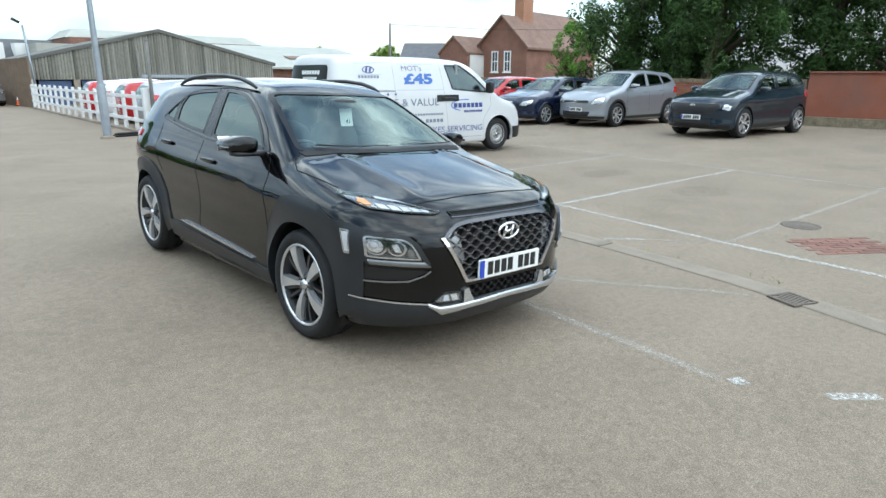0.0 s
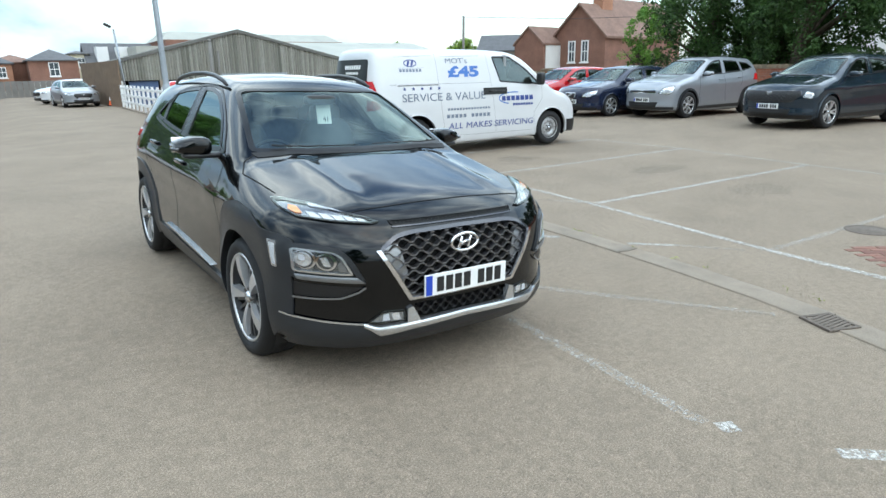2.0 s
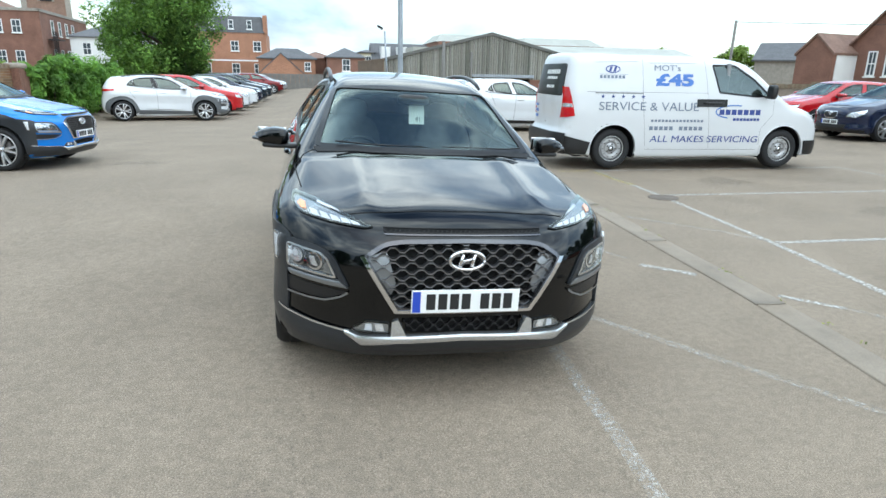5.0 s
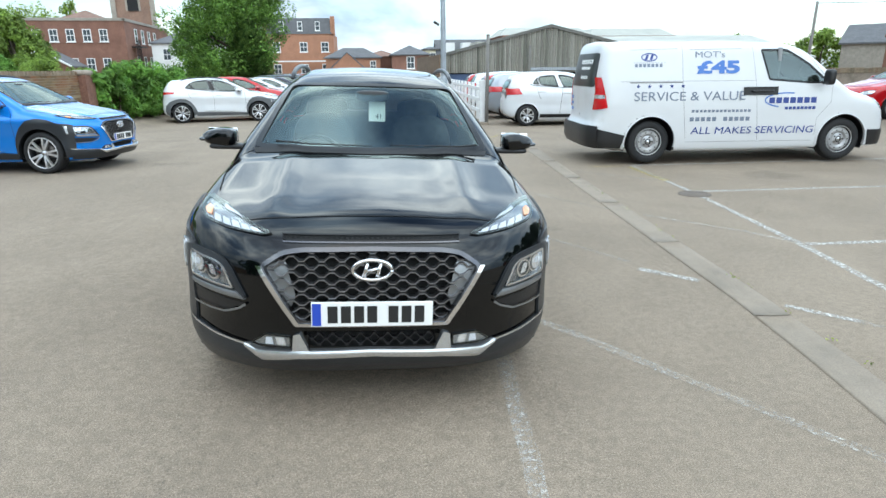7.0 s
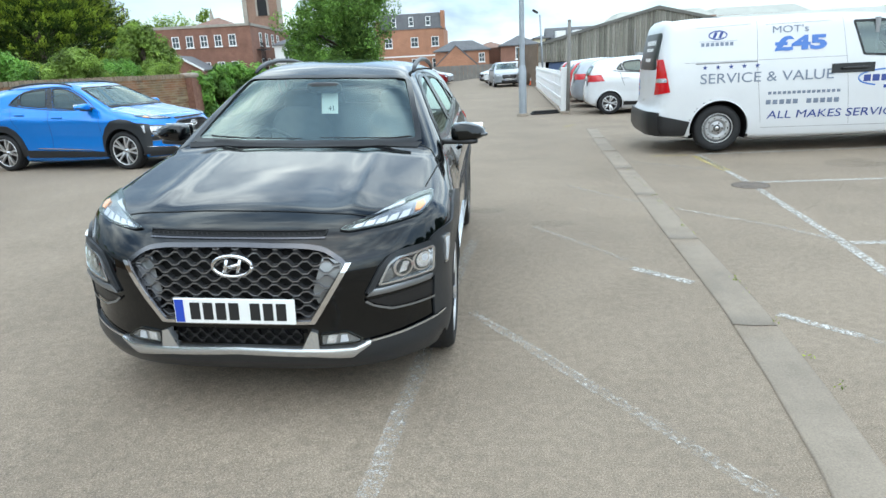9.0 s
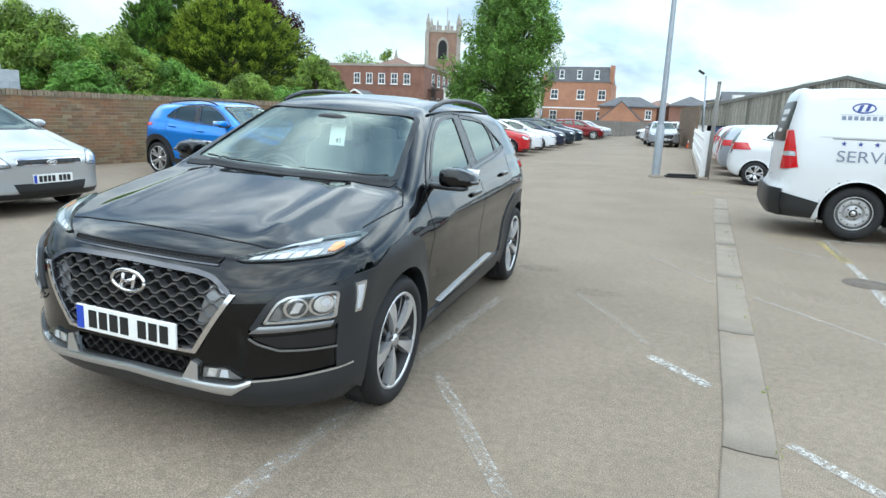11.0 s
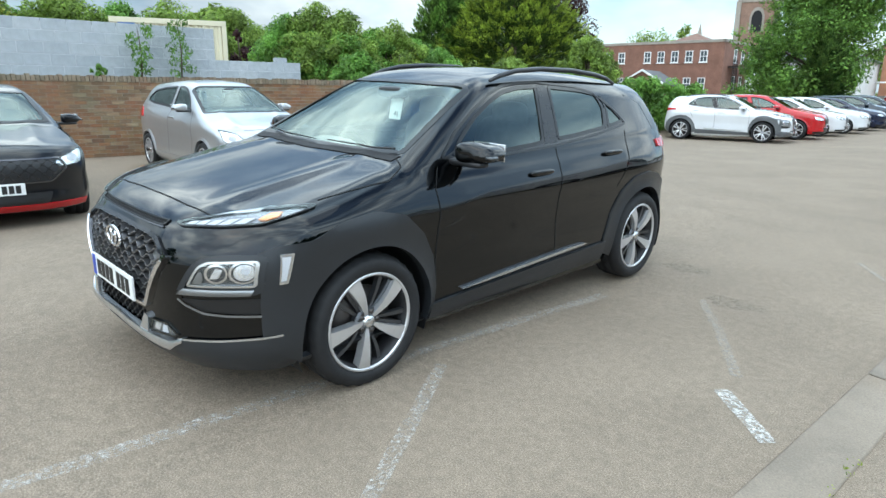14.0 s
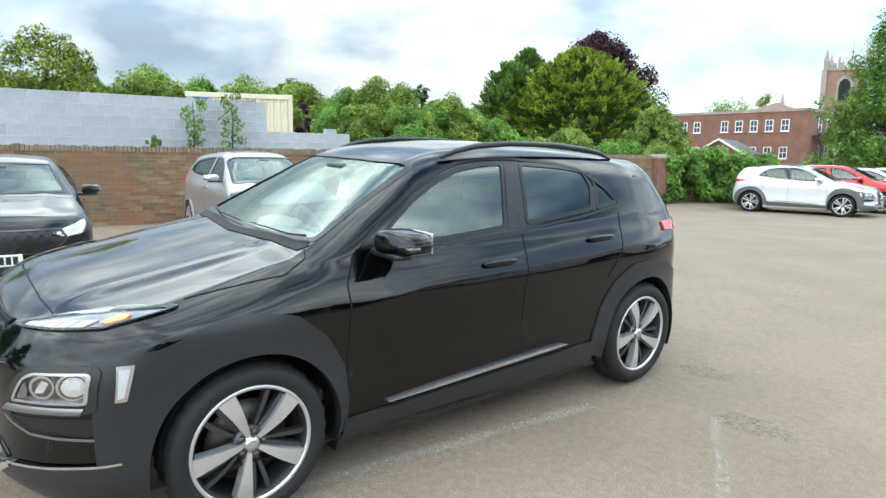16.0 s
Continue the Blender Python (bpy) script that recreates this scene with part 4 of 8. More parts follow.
        bowls = [(disc(0.768, 0.68, 0.04, 0.046), CHROME), (disc(0.77, 0.68, 0.034, 0.04), LAMP_DARK), (disc(0.772, 0.681, 0.029, 0.034), LAMP_BOWL), (disc(0.776, 0.688, 0.012, 0.014), LAMP_WHITE), (disc(0.69, 0.672, 0.038, 0.04), CHROME), (disc(0.692, 0.672, 0.03, 0.032), LAMP_DARK),
                 ([(0.672, 0.65), (0.7, 0.655), (0.712, 0.69), (0.69, 0.696)], LAMP_BOWL), ([(0.61, 0.625), (0.645, 0.63), (0.65, 0.66), (0.636, 0.684)], LAMP_GREY)]
        lamp(car, "lower_lamp", shape, "front", f(pod_in), "clear headlamp with a round projector and a reflector", lift=0.014, bowl=LAMP_DARK, guides=[(f(g), mm) for g, mm in bowls])
        intake = rounded([(0.545, 0.548), (0.64, 0.5), (0.81, 0.496), (0.818, 0.568)], 0.012)
        part("lamp_intake", fill_on(shape, "front", f(intake), 0.003, 0.01), BLACK_PLASTIC, car)
        g = ribbon_on(shape, "front", [(0.54, 0.55), (0.57, 0.526), (0.64, 0.496), (0.72, 0.491), (0.81, 0.492)], 0.01, 0.012)
        part("intake_trim", g if side > 0 else flipped(g), PEWTER, car)
        fog = rounded([(0.35, 0.36), (0.5, 0.362), (0.53, 0.374), (0.46, 0.42), (0.35, 0.414)], 0.012)
        lamp(car, "fog_lamp", shape, "front", f(fog), "clear fog lamp", bowl=LAMP_GREY, guides=[(f([(0.375, 0.37), (0.41, 0.37), (0.42, 0.405), (0.385, 0.405)]), LAMP_BOWL), (f([(0.43, 0.372), (0.465, 0.372), (0.46, 0.402), (0.435, 0.404)]), LAMP_WHITE)])
        g = ribbon_on(shape, "front", [(0.53, 0.362), (0.695, 0.377), (0.82, 0.393), (0.848, 0.4)], 0.009, 0.016)
        part("lip_trim", g if side > 0 else flipped(g), SATIN, car, "thin satin silver strip")
        # plastic mouldings
        outer = [(-1.825, 0.345), (-1.83, 0.56), (-1.82, 0.765), (-1.74, 0.785), (-1.62, 0.795), (-1.457, 0.853), (-1.28, 0.875), (-1.105, 0.841), (-0.967, 0.727), (-0.885, 0.586), (-0.865, 0.426), (-0.87, 0.3)]
        g = arch_band(shape, s["front_axle"], outer, 0.014)
        part("front_arch", g if side > 0 else flipped(g), clad, car, "dark grey plastic wheel arch")
        outer = [(0.78, 0.3), (0.8, 0.42), (0.86, 0.57), (0.97, 0.72), (1.13, 0.815), (1.32, 0.835), (1.5, 0.8), (1.68, 0.72), (1.8, 0.6), (1.84, 0.42), (1.8, 0.3)]
        g = arch_band(shape, s["rear_axle"], outer, 0.014)
        part("rear_arch", g if side > 0 else flipped(g), clad, car, "dark grey plastic wheel arch")
        g = plate_on(shape, "left", [(-0.885, 0.235), (0.82, 0.24)], [(-0.885, 0.325), (-0.6, 0.335), (0.82, 0.375)], 0.016, 50, 6, 0.03)
        part("sill_moulding", g if side > 0 else flipped(g), clad, car)
        g = plate_on(shape, "left", [(-0.66, 0.36), (-0.3, 0.369), (0.35, 0.394), (0.57, 0.404)], [(-0.66, 0.362), (-0.3, 0.385), (0.35, 0.411), (0.53, 0.413)], 0.02, 40, 4, 0.03)
        part("sill_trim", g if side > 0 else flipped(g), SATIN, car, "satin silver sill strip")
        g = plate_on(shape, "left", [(-1.764, 0.63), (-1.73, 0.632)], [(-1.75, 0.752), (-1.698, 0.757)], 0.02, 6, 8, 0.02)
        part("air_curtain_trim", g if side > 0 else flipped(g), SATIN, car, "bright silver air curtain trim")
        g = plate_on(shape, "left", [(-1.756, 0.644), (-1.738, 0.646)], [(-1.745, 0.741), (-1.713, 0.744)], 0.0215, 6, 6, 0.002)
        part("air_curtain_slot", g if side > 0 else flipped(g), LAMP_WHITE, car)
        g = plate_on(shape, "left", [(1.5, 1.0), (1.9, 0.97)], [(1.5, 1.05), (1.9, 1.055)], 0.012, 14, 6, 0.02)
        part("tail_lamp", g if side > 0 else flipped(g), LAMP_RED, car, "slim red tail lamp")
        rail = [(0.545, -0.14, 1.452), (0.55, -0.05, 1.482), (0.552, 0.1, 1.512), (0.55, 0.35, 1.529), (0.548, 0.7, 1.527), (0.538, 1.0, 1.505), (0.528, 1.15, 1.482), (0.518, 1.27, 1.447)]
        part("roof_rail", moved(tube([(0, y, z) for x, y, z in rail], [0.01, 0.015, 0.016, 0.016, 0.016, 0.016, 0.015, 0.01], 10), Matrix.Translation((side * 0.545, 0, 0))), ROOF_METAL, car, "dark roof rail")
        g = ring_on(shape, "left", rounded(GLASS_EDGE, 0.02), 0.013, 0.005, 0.01, 160)
        part("belt_trim", g if side > 0 else flipped(g), GLOSS_BLACK, car)
        g = plate_on(shape, "left", [(0.145, 1.085), (0.28, 1.095)], [(0.292, 1.43), (0.395, 1.43)], 0.002, 6, 14, 0.01)
        part("centre_pillar", g if side > 0 else flipped(g), PILLAR, car)
        g = plate_on(shape, "left", [(0.86, 1.15), (0.886, 1.153)], [(0.94, 1.29), (0.955, 1.286)], 0.002, 4, 6, 0.01)
        part("rear_pillar", g if side > 0 else flipped(g), PILLAR, car)
        g = plate_on(shape, "left", [(-0.78, 1.06), (-0.69, 1.068)], [(-0.66, 1.09), (-0.6, 1.12)], 0.004, 5, 5, 0.01)
        part("mirror_corner", g if side > 0 else flipped(g), GLOSS_BLACK, car)
    part("lower_lip", plate_on(shape, "front", [(-0.84, 0.235), (-0.4, 0.225), (0.4, 0.225), (0.84, 0.235)], [(-0.85, 0.396), (-0.69, 0.374), (-0.53, 0.356), (-0.47, 0.315), (-0.32, 0.325), (0.32, 0.325), (0.47, 0.315), (0.53, 0.356), (0.69, 0.374), (0.85, 0.396)], 0.012, 60, 6, 0.03), clad, car, "dark grey plastic bumper lip")
    under, over = [(0.55, 0.35), (0.475, 0.305), (0.32, 0.32), (0.0, 0.328)], [(0.55, 0.368), (0.49, 0.345), (0.325, 0.35), (0.0, 0.358)]
    whole = lambda pts: [(-u, v) for u, v in pts] + [(u, v) for u, v in pts[-2::-1]]  # noqa: E731
    part("skid_trim", plate_on(shape, "front", whole(under), whole(over), 0.02, 80, 5, 0.03, 0.004), SATIN, car, "satin silver skid trim")
    for side in (1, -1):
        g = plate_on(shape, "front", [(0.272, 0.35), (0.345, 0.35)], [(0.312, 0.43), (0.34, 0.42)], 0.018, 6, 6, 0.03)
        part("skid_wing", g if side > 0 else flipped(g), SATIN, car)
    lines = [("top", [(0, -1.917), (0.34, -1.912), (0.54, -1.892)]), ("top", [(0.752, -1.5), (0.775, -1.3), (0.79, -1.12), (0.74, -1.0), (0.675, -0.975)]),
             ("left", [(-0.8, 1.03), (-0.858, 0.93), (-0.865, 0.6), (-0.86, 0.45)]), ("left", [(0.237, 1.055), (0.2, 0.8), (0.21, 0.4)]),
             ("left", [(1.08, 1.13), (1.02, 0.95), (0.9, 0.76)])]
    seams(car, shape, lines)
    for side in (1, -1):
        pts = shape.on("top", [(side * 0.1, -0.98), (side * 0.5, -0.96), (side * 0.62, -0.93)], 0.02) if side > 0 else shape.on("top", [(0.0, -0.99), (-0.35, -0.97), (-0.55, -0.93)], 0.02)
        part("wiper", tube(pts.tolist(), [0.003, 0.005, 0.006], 6), BLACK_PLASTIC, car)
    part("scuttle", plate_on(shape, "top", [(-0.66, -1.0), (0, -1.07), (0.66, -1.0)], [(-0.68, -0.95), (0, -1.02), (0.68, -0.95)], 0.004, 40, 4), RUBBER, car)
    door_mirror(car, s, material if full else GLOSS_BLACK)
    handles(car, shape, [(0.02, 0.935), (0.84, 1.0)], material)
    add_liners(car, s)
    add_wheels(car, s, style)
    if tag:
        t = part("price_tag", box(-0.054, 0.054, -0.001, 0.001, -0.072, 0.058, 0.0008), PAPER, car, "white paper tag hung in the windscreen", False)
        t.matrix_basis = pose(0.03, -0.42, 1.268, -12, 0, 0)
        lettering("41", 0.046, BLACK_PLASTIC, "tag_number", t, pose(0.012, -0.003, -0.04))
    return car


# ---- the car park ----
def ground_z(x, y):
    """The tarmac's height: level, with a low rise under the black car, rising to the far wall, and with a dip under the parked row."""
    u, w = np.clip((1.0 - x) / 1.9, 0, 1), np.clip((x + 6.0) / 3.0, 0, 1)
    e = np.clip((8.0 - np.abs(y)) / 4.0, 0, 1)
    s = lambda t: t * t * (3 - 2 * t)  # noqa: E731
    return 0.068 * s(u) * s(w) * s(e) + 0.16 * s(np.clip((x - 9.0) / 4.5, 0, 1)) - 0.17 * s(np.clip((y - 9) / 8, 0, 1)) * s(np.clip((x + 8.6) / 1.4, 0, 1)) * s(np.clip((-x - 0.2) / 2.0, 0, 1))


def tarmac():
    m = mat("worn tarmac", (0.242, 0.194, 0.146), 0.92, vary=0.09, scale=0.9, grain=0.45, grain_scale=130.0, bump=0.0035, bump_scale=150.0, second=(0.2, 0.16, 0.12), second_amount=0.2, spec=0.25)
    nodes, links = m.node_tree.nodes, m.node_tree.links
    b = nodes["Principled BSDF"]
    at, old = next(q for q in nodes if q.type == "TEX_COORD").outputs["Object"], b.inputs["Base Color"].links[0].from_socket
    for size, lo, hi, a, c in ((22.0, 0.35, 0.65, 0.9, 1.08), (320.0, 0.4, 0.62, 0.8, 1.22), (0.35, 0.35, 0.65, 0.93, 1.06)):
        n, r, v = nodes.new("ShaderNodeTexNoise"), nodes.new("ShaderNodeMapRange"), nodes.new("ShaderNodeVectorMath")
        n.inputs["Scale"].default_value, n.inputs["Detail"].default_value = size, 5.0
        r.inputs["From Min"].default_value, r.inputs["From Max"].default_value, r.inputs["To Min"].default_value, r.inputs["To Max"].default_value = lo, hi, a, c
        v.operation = "SCALE"
        links.new(at, n.inputs["Vector"])
        links.new(n.outputs["Fac"], r.inputs["Value"])
        links.new(old, v.inputs[0])
        links.new(r.outputs["Result"], v.inputs["Scale"])
        old = v.outputs[0]
    links.new(old, b.inputs["Base Color"])
    return m


def worn_paint(name, rgb, keep=0.5):
    """Road paint that has worn off in flakes."""
    m = mat(name, rgb, 0.8, vary=0.12, scale=5, grain=0.1, grain_scale=90)
    nodes, links = m.node_tree.nodes, m.node_tree.links
    n, r = nodes.new("ShaderNodeTexNoise"), nodes.new("ShaderNodeMapRange")
    n.inputs["Scale"].default_value, n.inputs["Detail"].default_value, n.inputs["Roughness"].default_value = 38.0, 8.0, 0.8
    links.new(next(q for q in nodes if q.type == "TEX_COORD").outputs["Object"], n.inputs["Vector"])
    r.inputs["From Min"].default_value, r.inputs["From Max"].default_value = 0.6 - 0.3 * keep, 0.82 - 0.3 * keep
    links.new(n.outputs["Fac"], r.inputs["Value"])
    links.new(r.outputs["Result"], nodes["Principled BSDF"].inputs["Alpha"])
    return m


TARMAC = tarmac()
LINE_WHITE = worn_paint("worn white line paint", (0.54, 0.52, 0.48), 0.66)
LINE_WORN = worn_paint("flaking white line paint", (0.54, 0.51, 0.46), 0.46)
LINE_FAINT = worn_paint("almost gone white line paint", (0.5, 0.47, 0.42), 0.41)
LINE_YELLOW = worn_paint("worn yellow line paint", (0.62, 0.5, 0.18), 0.62)
CONCRETE = mat("weathered concrete", (0.25, 0.205, 0.158), 0.9, vary=0.12, scale=3, grain=0.2, grain_scale=120, bump=0.003, bump_scale=90, second=(0.19, 0.157, 0.122), second_amount=0.2)
IRON = mat("rusty drain iron", (0.13, 0.105, 0.085), 0.85, 0.1, vary=0.3, scale=25, bump=0.001)
STAIN = worn_paint("oil stain", (0.1, 0.09, 0.08), 0.34)


def build_ground():
    xs = np.unique(np.concatenate([[-900, -300, -120, -60, -30], np.arange(-14, 24.1, 0.5), [30, 60, 120, 300, 900]]))
    ys = np.unique(np.concatenate([[-900, -300, -100, -40, -20], np.arange(-10, 26.1, 0.5), np.arange(28, 64, 4), [90, 160, 320, 900]]))
    v = [(x, y, float(ground_z(x, y))) for y in ys for x in xs]
    o = part("ground", (v, rows_to_faces(len(ys), len(xs))), TARMAC)
    tagged(o, "worn grey-brown tarmac of an open car park", "ground", kind="structure")


def stripe(a, b, width=0.085, material=None, name="bay_line", label="worn white painted bay line on the tarmac", lift=0.004):
    """A painted strip on the tarmac from a to b."""
    material = material or LINE_WHITE
    a, b = Vector((*a, 0)), Vector((*b, 0))
    n = max(2, int((b - a).length / 0.15))
    d = (b - a).normalized()
    s = Vector((-d.y, d.x, 0)) * width / 2
    rng = random.Random(int(a.x * 911 + a.y * 377 + b.x * 53))
    v = []
    for k in range(n + 1):
        p = a + (b - a) * k / n
        for w in (-1, 1):
            q = p + s * w * rng.uniform(0.85, 1.1)
            v.append((q.x, q.y, float(ground_z(q.x, q.y)) + lift))
    o = part(name, (v, rows_to_faces(n + 1, 2)), material)
    return tagged(o, label, "road marking", kind="structure")


def build_lines():
    def run(points, width=0.085, material=None, label="worn white painted bay line on the tarmac"):
        for p, q in zip(points, points[1:]):
            stripe(p, q, width, material, label=label)

    run([(3.2, -6.0), (3.4, -3.5), (3.5, -1.97)], 0.09)
    run([(3.5, -1.97), (3.83, 0.4), (4.06, 2.72), (4.2, 5.12)], 0.08)
    run([(9.15, 5.12), (9.12, 2.74), (8.68, 0.18), (8.44, -2.15), (8.3, -3.2), (8.2, -6.0)], 0.075)
    run([(4.2, 5.14), (9.15, 5.12)], 0.08)
    run([(4.12, 2.86), (9.1, 2.75)], 0.085)
    run([(3.88, 0.36), (8.66, 0.18)], 0.085)
    run([(3.53, -1.94), (8.46, -2.16)], 0.075, LINE_WORN)
    run([(3.1, -4.45), (8.2, -4.7)])
    faint = "faint worn white line on the tarmac"
    run([(0.55, -3.2), (0.63, -2.5), (0.7, -1.6), (0.76, -0.8), (0.93, 0.75)], 0.085, LINE_WORN, faint)
    run([(0.95, -0.9), (1.22, -1.32), (1.58, -1.9)], 0.075, LINE_WORN, faint)
    run([(1.58, -1.9), (1.98, -2.53), (2.1, -2.72)], 0.07, LINE_FAINT, faint)
    run([(1.47, 1.16), (1.81, 0.6), (2.1, 0.08)], 0.06, LINE_FAINT, faint)
    run([(2.0, 3.11), (2.64, 2.04)], 0.055, LINE_FAINT, faint)
    run([(2.92, 1.7), (3.57, 0.9), (3.83, 0.42)], 0.06, LINE_WORN, faint)
    run([(2.74, -1.02), (3.03, -1.34)], 0.07)
    run([(3.03, -1.34), (3.35, -1.8)], 0.06, LINE_FAINT, faint)
    run([(2.1, -0.12), (2.43, -0.46)], 0.08)
    run([(0.57, -3.26), (0.65, -3.3)], 0.09)
    run([(0.8, -3.66), (1.0, -3.84)], 0.075)
    yellow = "worn yellow painted line on the tarmac"
    run([(4.13, 5.0), (4.12, 3.68)], 0.12, LINE_YELLOW, yellow)
    run([(3.13, 4.71), (4.08, 3.68)], 0.06, LINE_WORN, faint)
    run([(3.5, 5.15), (4.05, 5.1)], 0.06, LINE_YELLOW, yellow)
    run([(2.75, 9.9), (3.05, 10.4)], 0.1, LINE_YELLOW, yellow)
    for x, y, rx, ry in ((1.04, 1.86, 0.2, 0.13), (1.65, 1.24, 0.22, 0.12), (6.6, 1.5, 0.6, 0.3), (6.2, -0.4, 0.5, 0.4), (10.8, 9.0, 0.5, 0.25), (-7.4, 7.2, 0.5, 0.9), (5.8, 3.9, 0.4, 0.4), (-3.4, 6.6, 0.5, 0.25)):
        rng = random.Random(int(x * 100 + y * 10))
        v = [(x, y, float(ground_z(x, y)) + 0.003)]
        for k in range(28):
            a = 2 * math.pi * k / 28
            q = rng.uniform(0.75, 1.15)
            px, py = x + rx * q * math.cos(a), y + ry * q * math.sin(a)
            v.append((px, py, float(ground_z(px, py)) + 0.003))
        o = part("oil_stain", (v, [(0, k + 1, (k + 1) % 28 + 1) for k in range(28)]), STAIN)
        tagged(o, "dark oil stain on the tarmac", "stain", kind="structure")


def build_gutter():
    """A dished concrete drain laid in lengths, with an iron gully grate."""
    drain = thing("drain_channel", Matrix(), "dished concrete drain channel laid in lengths across the tarmac", "drain")
    path = along([(3.29, 9.45), (3.09, 6.8), (2.92, 4.2), (2.8, 2.4), (2.69, 0.8), (2.58, -0.9), (2.48, -1.8), (2.38, -2.5), (2.25, -3.1), (1.96, -4.1), (1.7, -5.2)], 400)
    step = float(np.linalg.norm(np.diff(path, axis=0), axis=1).mean())
    prof = [(-0.118, -0.04), (-0.116, 0.006), (-0.108, 0.011), (-0.05, 0.0065), (0, 0.005), (0.05, 0.0065), (0.108, 0.011), (0.116, 0.006), (0.118, -0.04)]
    per = int(1.8 / step)
    for i in range(0, 399 - 4, per):
        v, rows = [], 0
        last = min(i + per, 399)
        for j in sorted({i, *range(i, last, 6), last}):
            q = path[j] + (path[min(j + 1, 399)] - path[max(j - 1, 0)]) * (0.08 if j == i else -0.08 if j == last else 0)
            d = path[min(j + 1, 399)] - path[max(j - 1, 0)]
            d = d / np.linalg.norm(d)
            v += [(q[0] - d[1] * u, q[1] + d[0] * u, w) for u, w in prof]
            rows += 1
        f = rows_to_faces(rows, 9) + [tuple(range(9)), tuple(range(9 * rows - 9, 9 * rows))[::-1]]
        part("channel_length", (v, f), CONCRETE, drain)
    grate = thing("gully_grate", pose(2.22, -3.0, 0.009, 0, 0, 68) @ Matrix.Diagonal((0.72, 0.78, 0.6, 1)), "rusty iron gully grate set in the drain channel", "drain grate")
    part("grate_frame", merge(box(-0.17, 0.17, -0.15, -0.12, -0.02, 0.012, 0.003), box(-0.17, 0.17, 0.12, 0.15, -0.02, 0.012, 0.003), box(-0.17, -0.14, -0.12, 0.12, -0.02, 0.012, 0.003), box(0.14, 0.17, -0.12, 0.12, -0.02, 0.012, 0.003)), IRON, grate, "", False)
    for k in range(7):
        o = part("grate_bar", box(-0.014, 0.014, -0.125, 0.125, -0.02, 0.01, 0.003), IRON, grate, "", False)
        o.matrix_basis = pose(-0.12 + 0.04 * k, 0, 0, 0, 0, 18)
    brick = mat("red paving brick", (0.2, 0.1, 0.075), 0.9, vary=0.2, scale=9, grain=0.15, pieces=0.18)
    patch = thing("brick_patch", pose(4.27, -2.72, 0.0, 0, 0, -36), "small patch of red paving bricks let into the tarmac", "paving")
    first = None
    for r in range(8):
        for c_ in range(4):
            m = pose(-0.33 + c_ * 0.215 + (0.1 if r % 2 else 0), -0.28 + r * 0.072, 0.0)
            if first is None:
                first = part("brick", box(-0.1, 0.1, -0.032, 0.032, -0.05, 0.006, 0.005), brick, patch, "", False)
                first.matrix_basis = m
            else:
                share("brick", first, patch, m)
    for x, y in ((4.9, -2.17), (4.03, 2.7), (9.6, 7.0)):
        lid = thing("manhole_cover", pose(x, y, 0.002), "round iron manhole cover set in the tarmac", "manhole cover")
        part("lid", spun([(0.0001, 0.006), (0.15, 0.006), (0.155, 0.003), (0.165, 0.003), (0.17, 0.007), (0.2, 0.007), (0.205, -0.01)], 36, "z"), IRON, lid)


def build_cracks():
    """Thin wandering cracks in the tarmac."""
    for k, (x, y, dx, dy, n) in enumerate(((4.0, -2.3, 0.16, 0.03, 16), (5.2, -1.75, 0.14, -0.06, 12), (3.6, 0.9, 0.1, 0.12, 18), (-6.5, 11.5, 0.1, 0.3, 26), (2.35, -2.75, 0.12, 0.05, 6))):
        rng = random.Random(500 + k)
        v = []
        for i in range(n + 1):
            px, py = x + dx * i + rng.uniform(-0.04, 0.04), y + dy * i + rng.uniform(-0.04, 0.04)
            w = rng.uniform(0.004, 0.012)
            v += [(px + s * w * dy / 0.2, py - s * w * dx / 0.2, float(ground_z(px, py)) + 0.0035) for s in (-1, 1)]
        o = part("crack", (v, rows_to_faces(n + 1, 2)), STAIN)
        tagged(o, "thin dark crack in the tarmac", "crack", kind="structure")


build_ground()
build_cracks()
build_lines()
build_gutter()


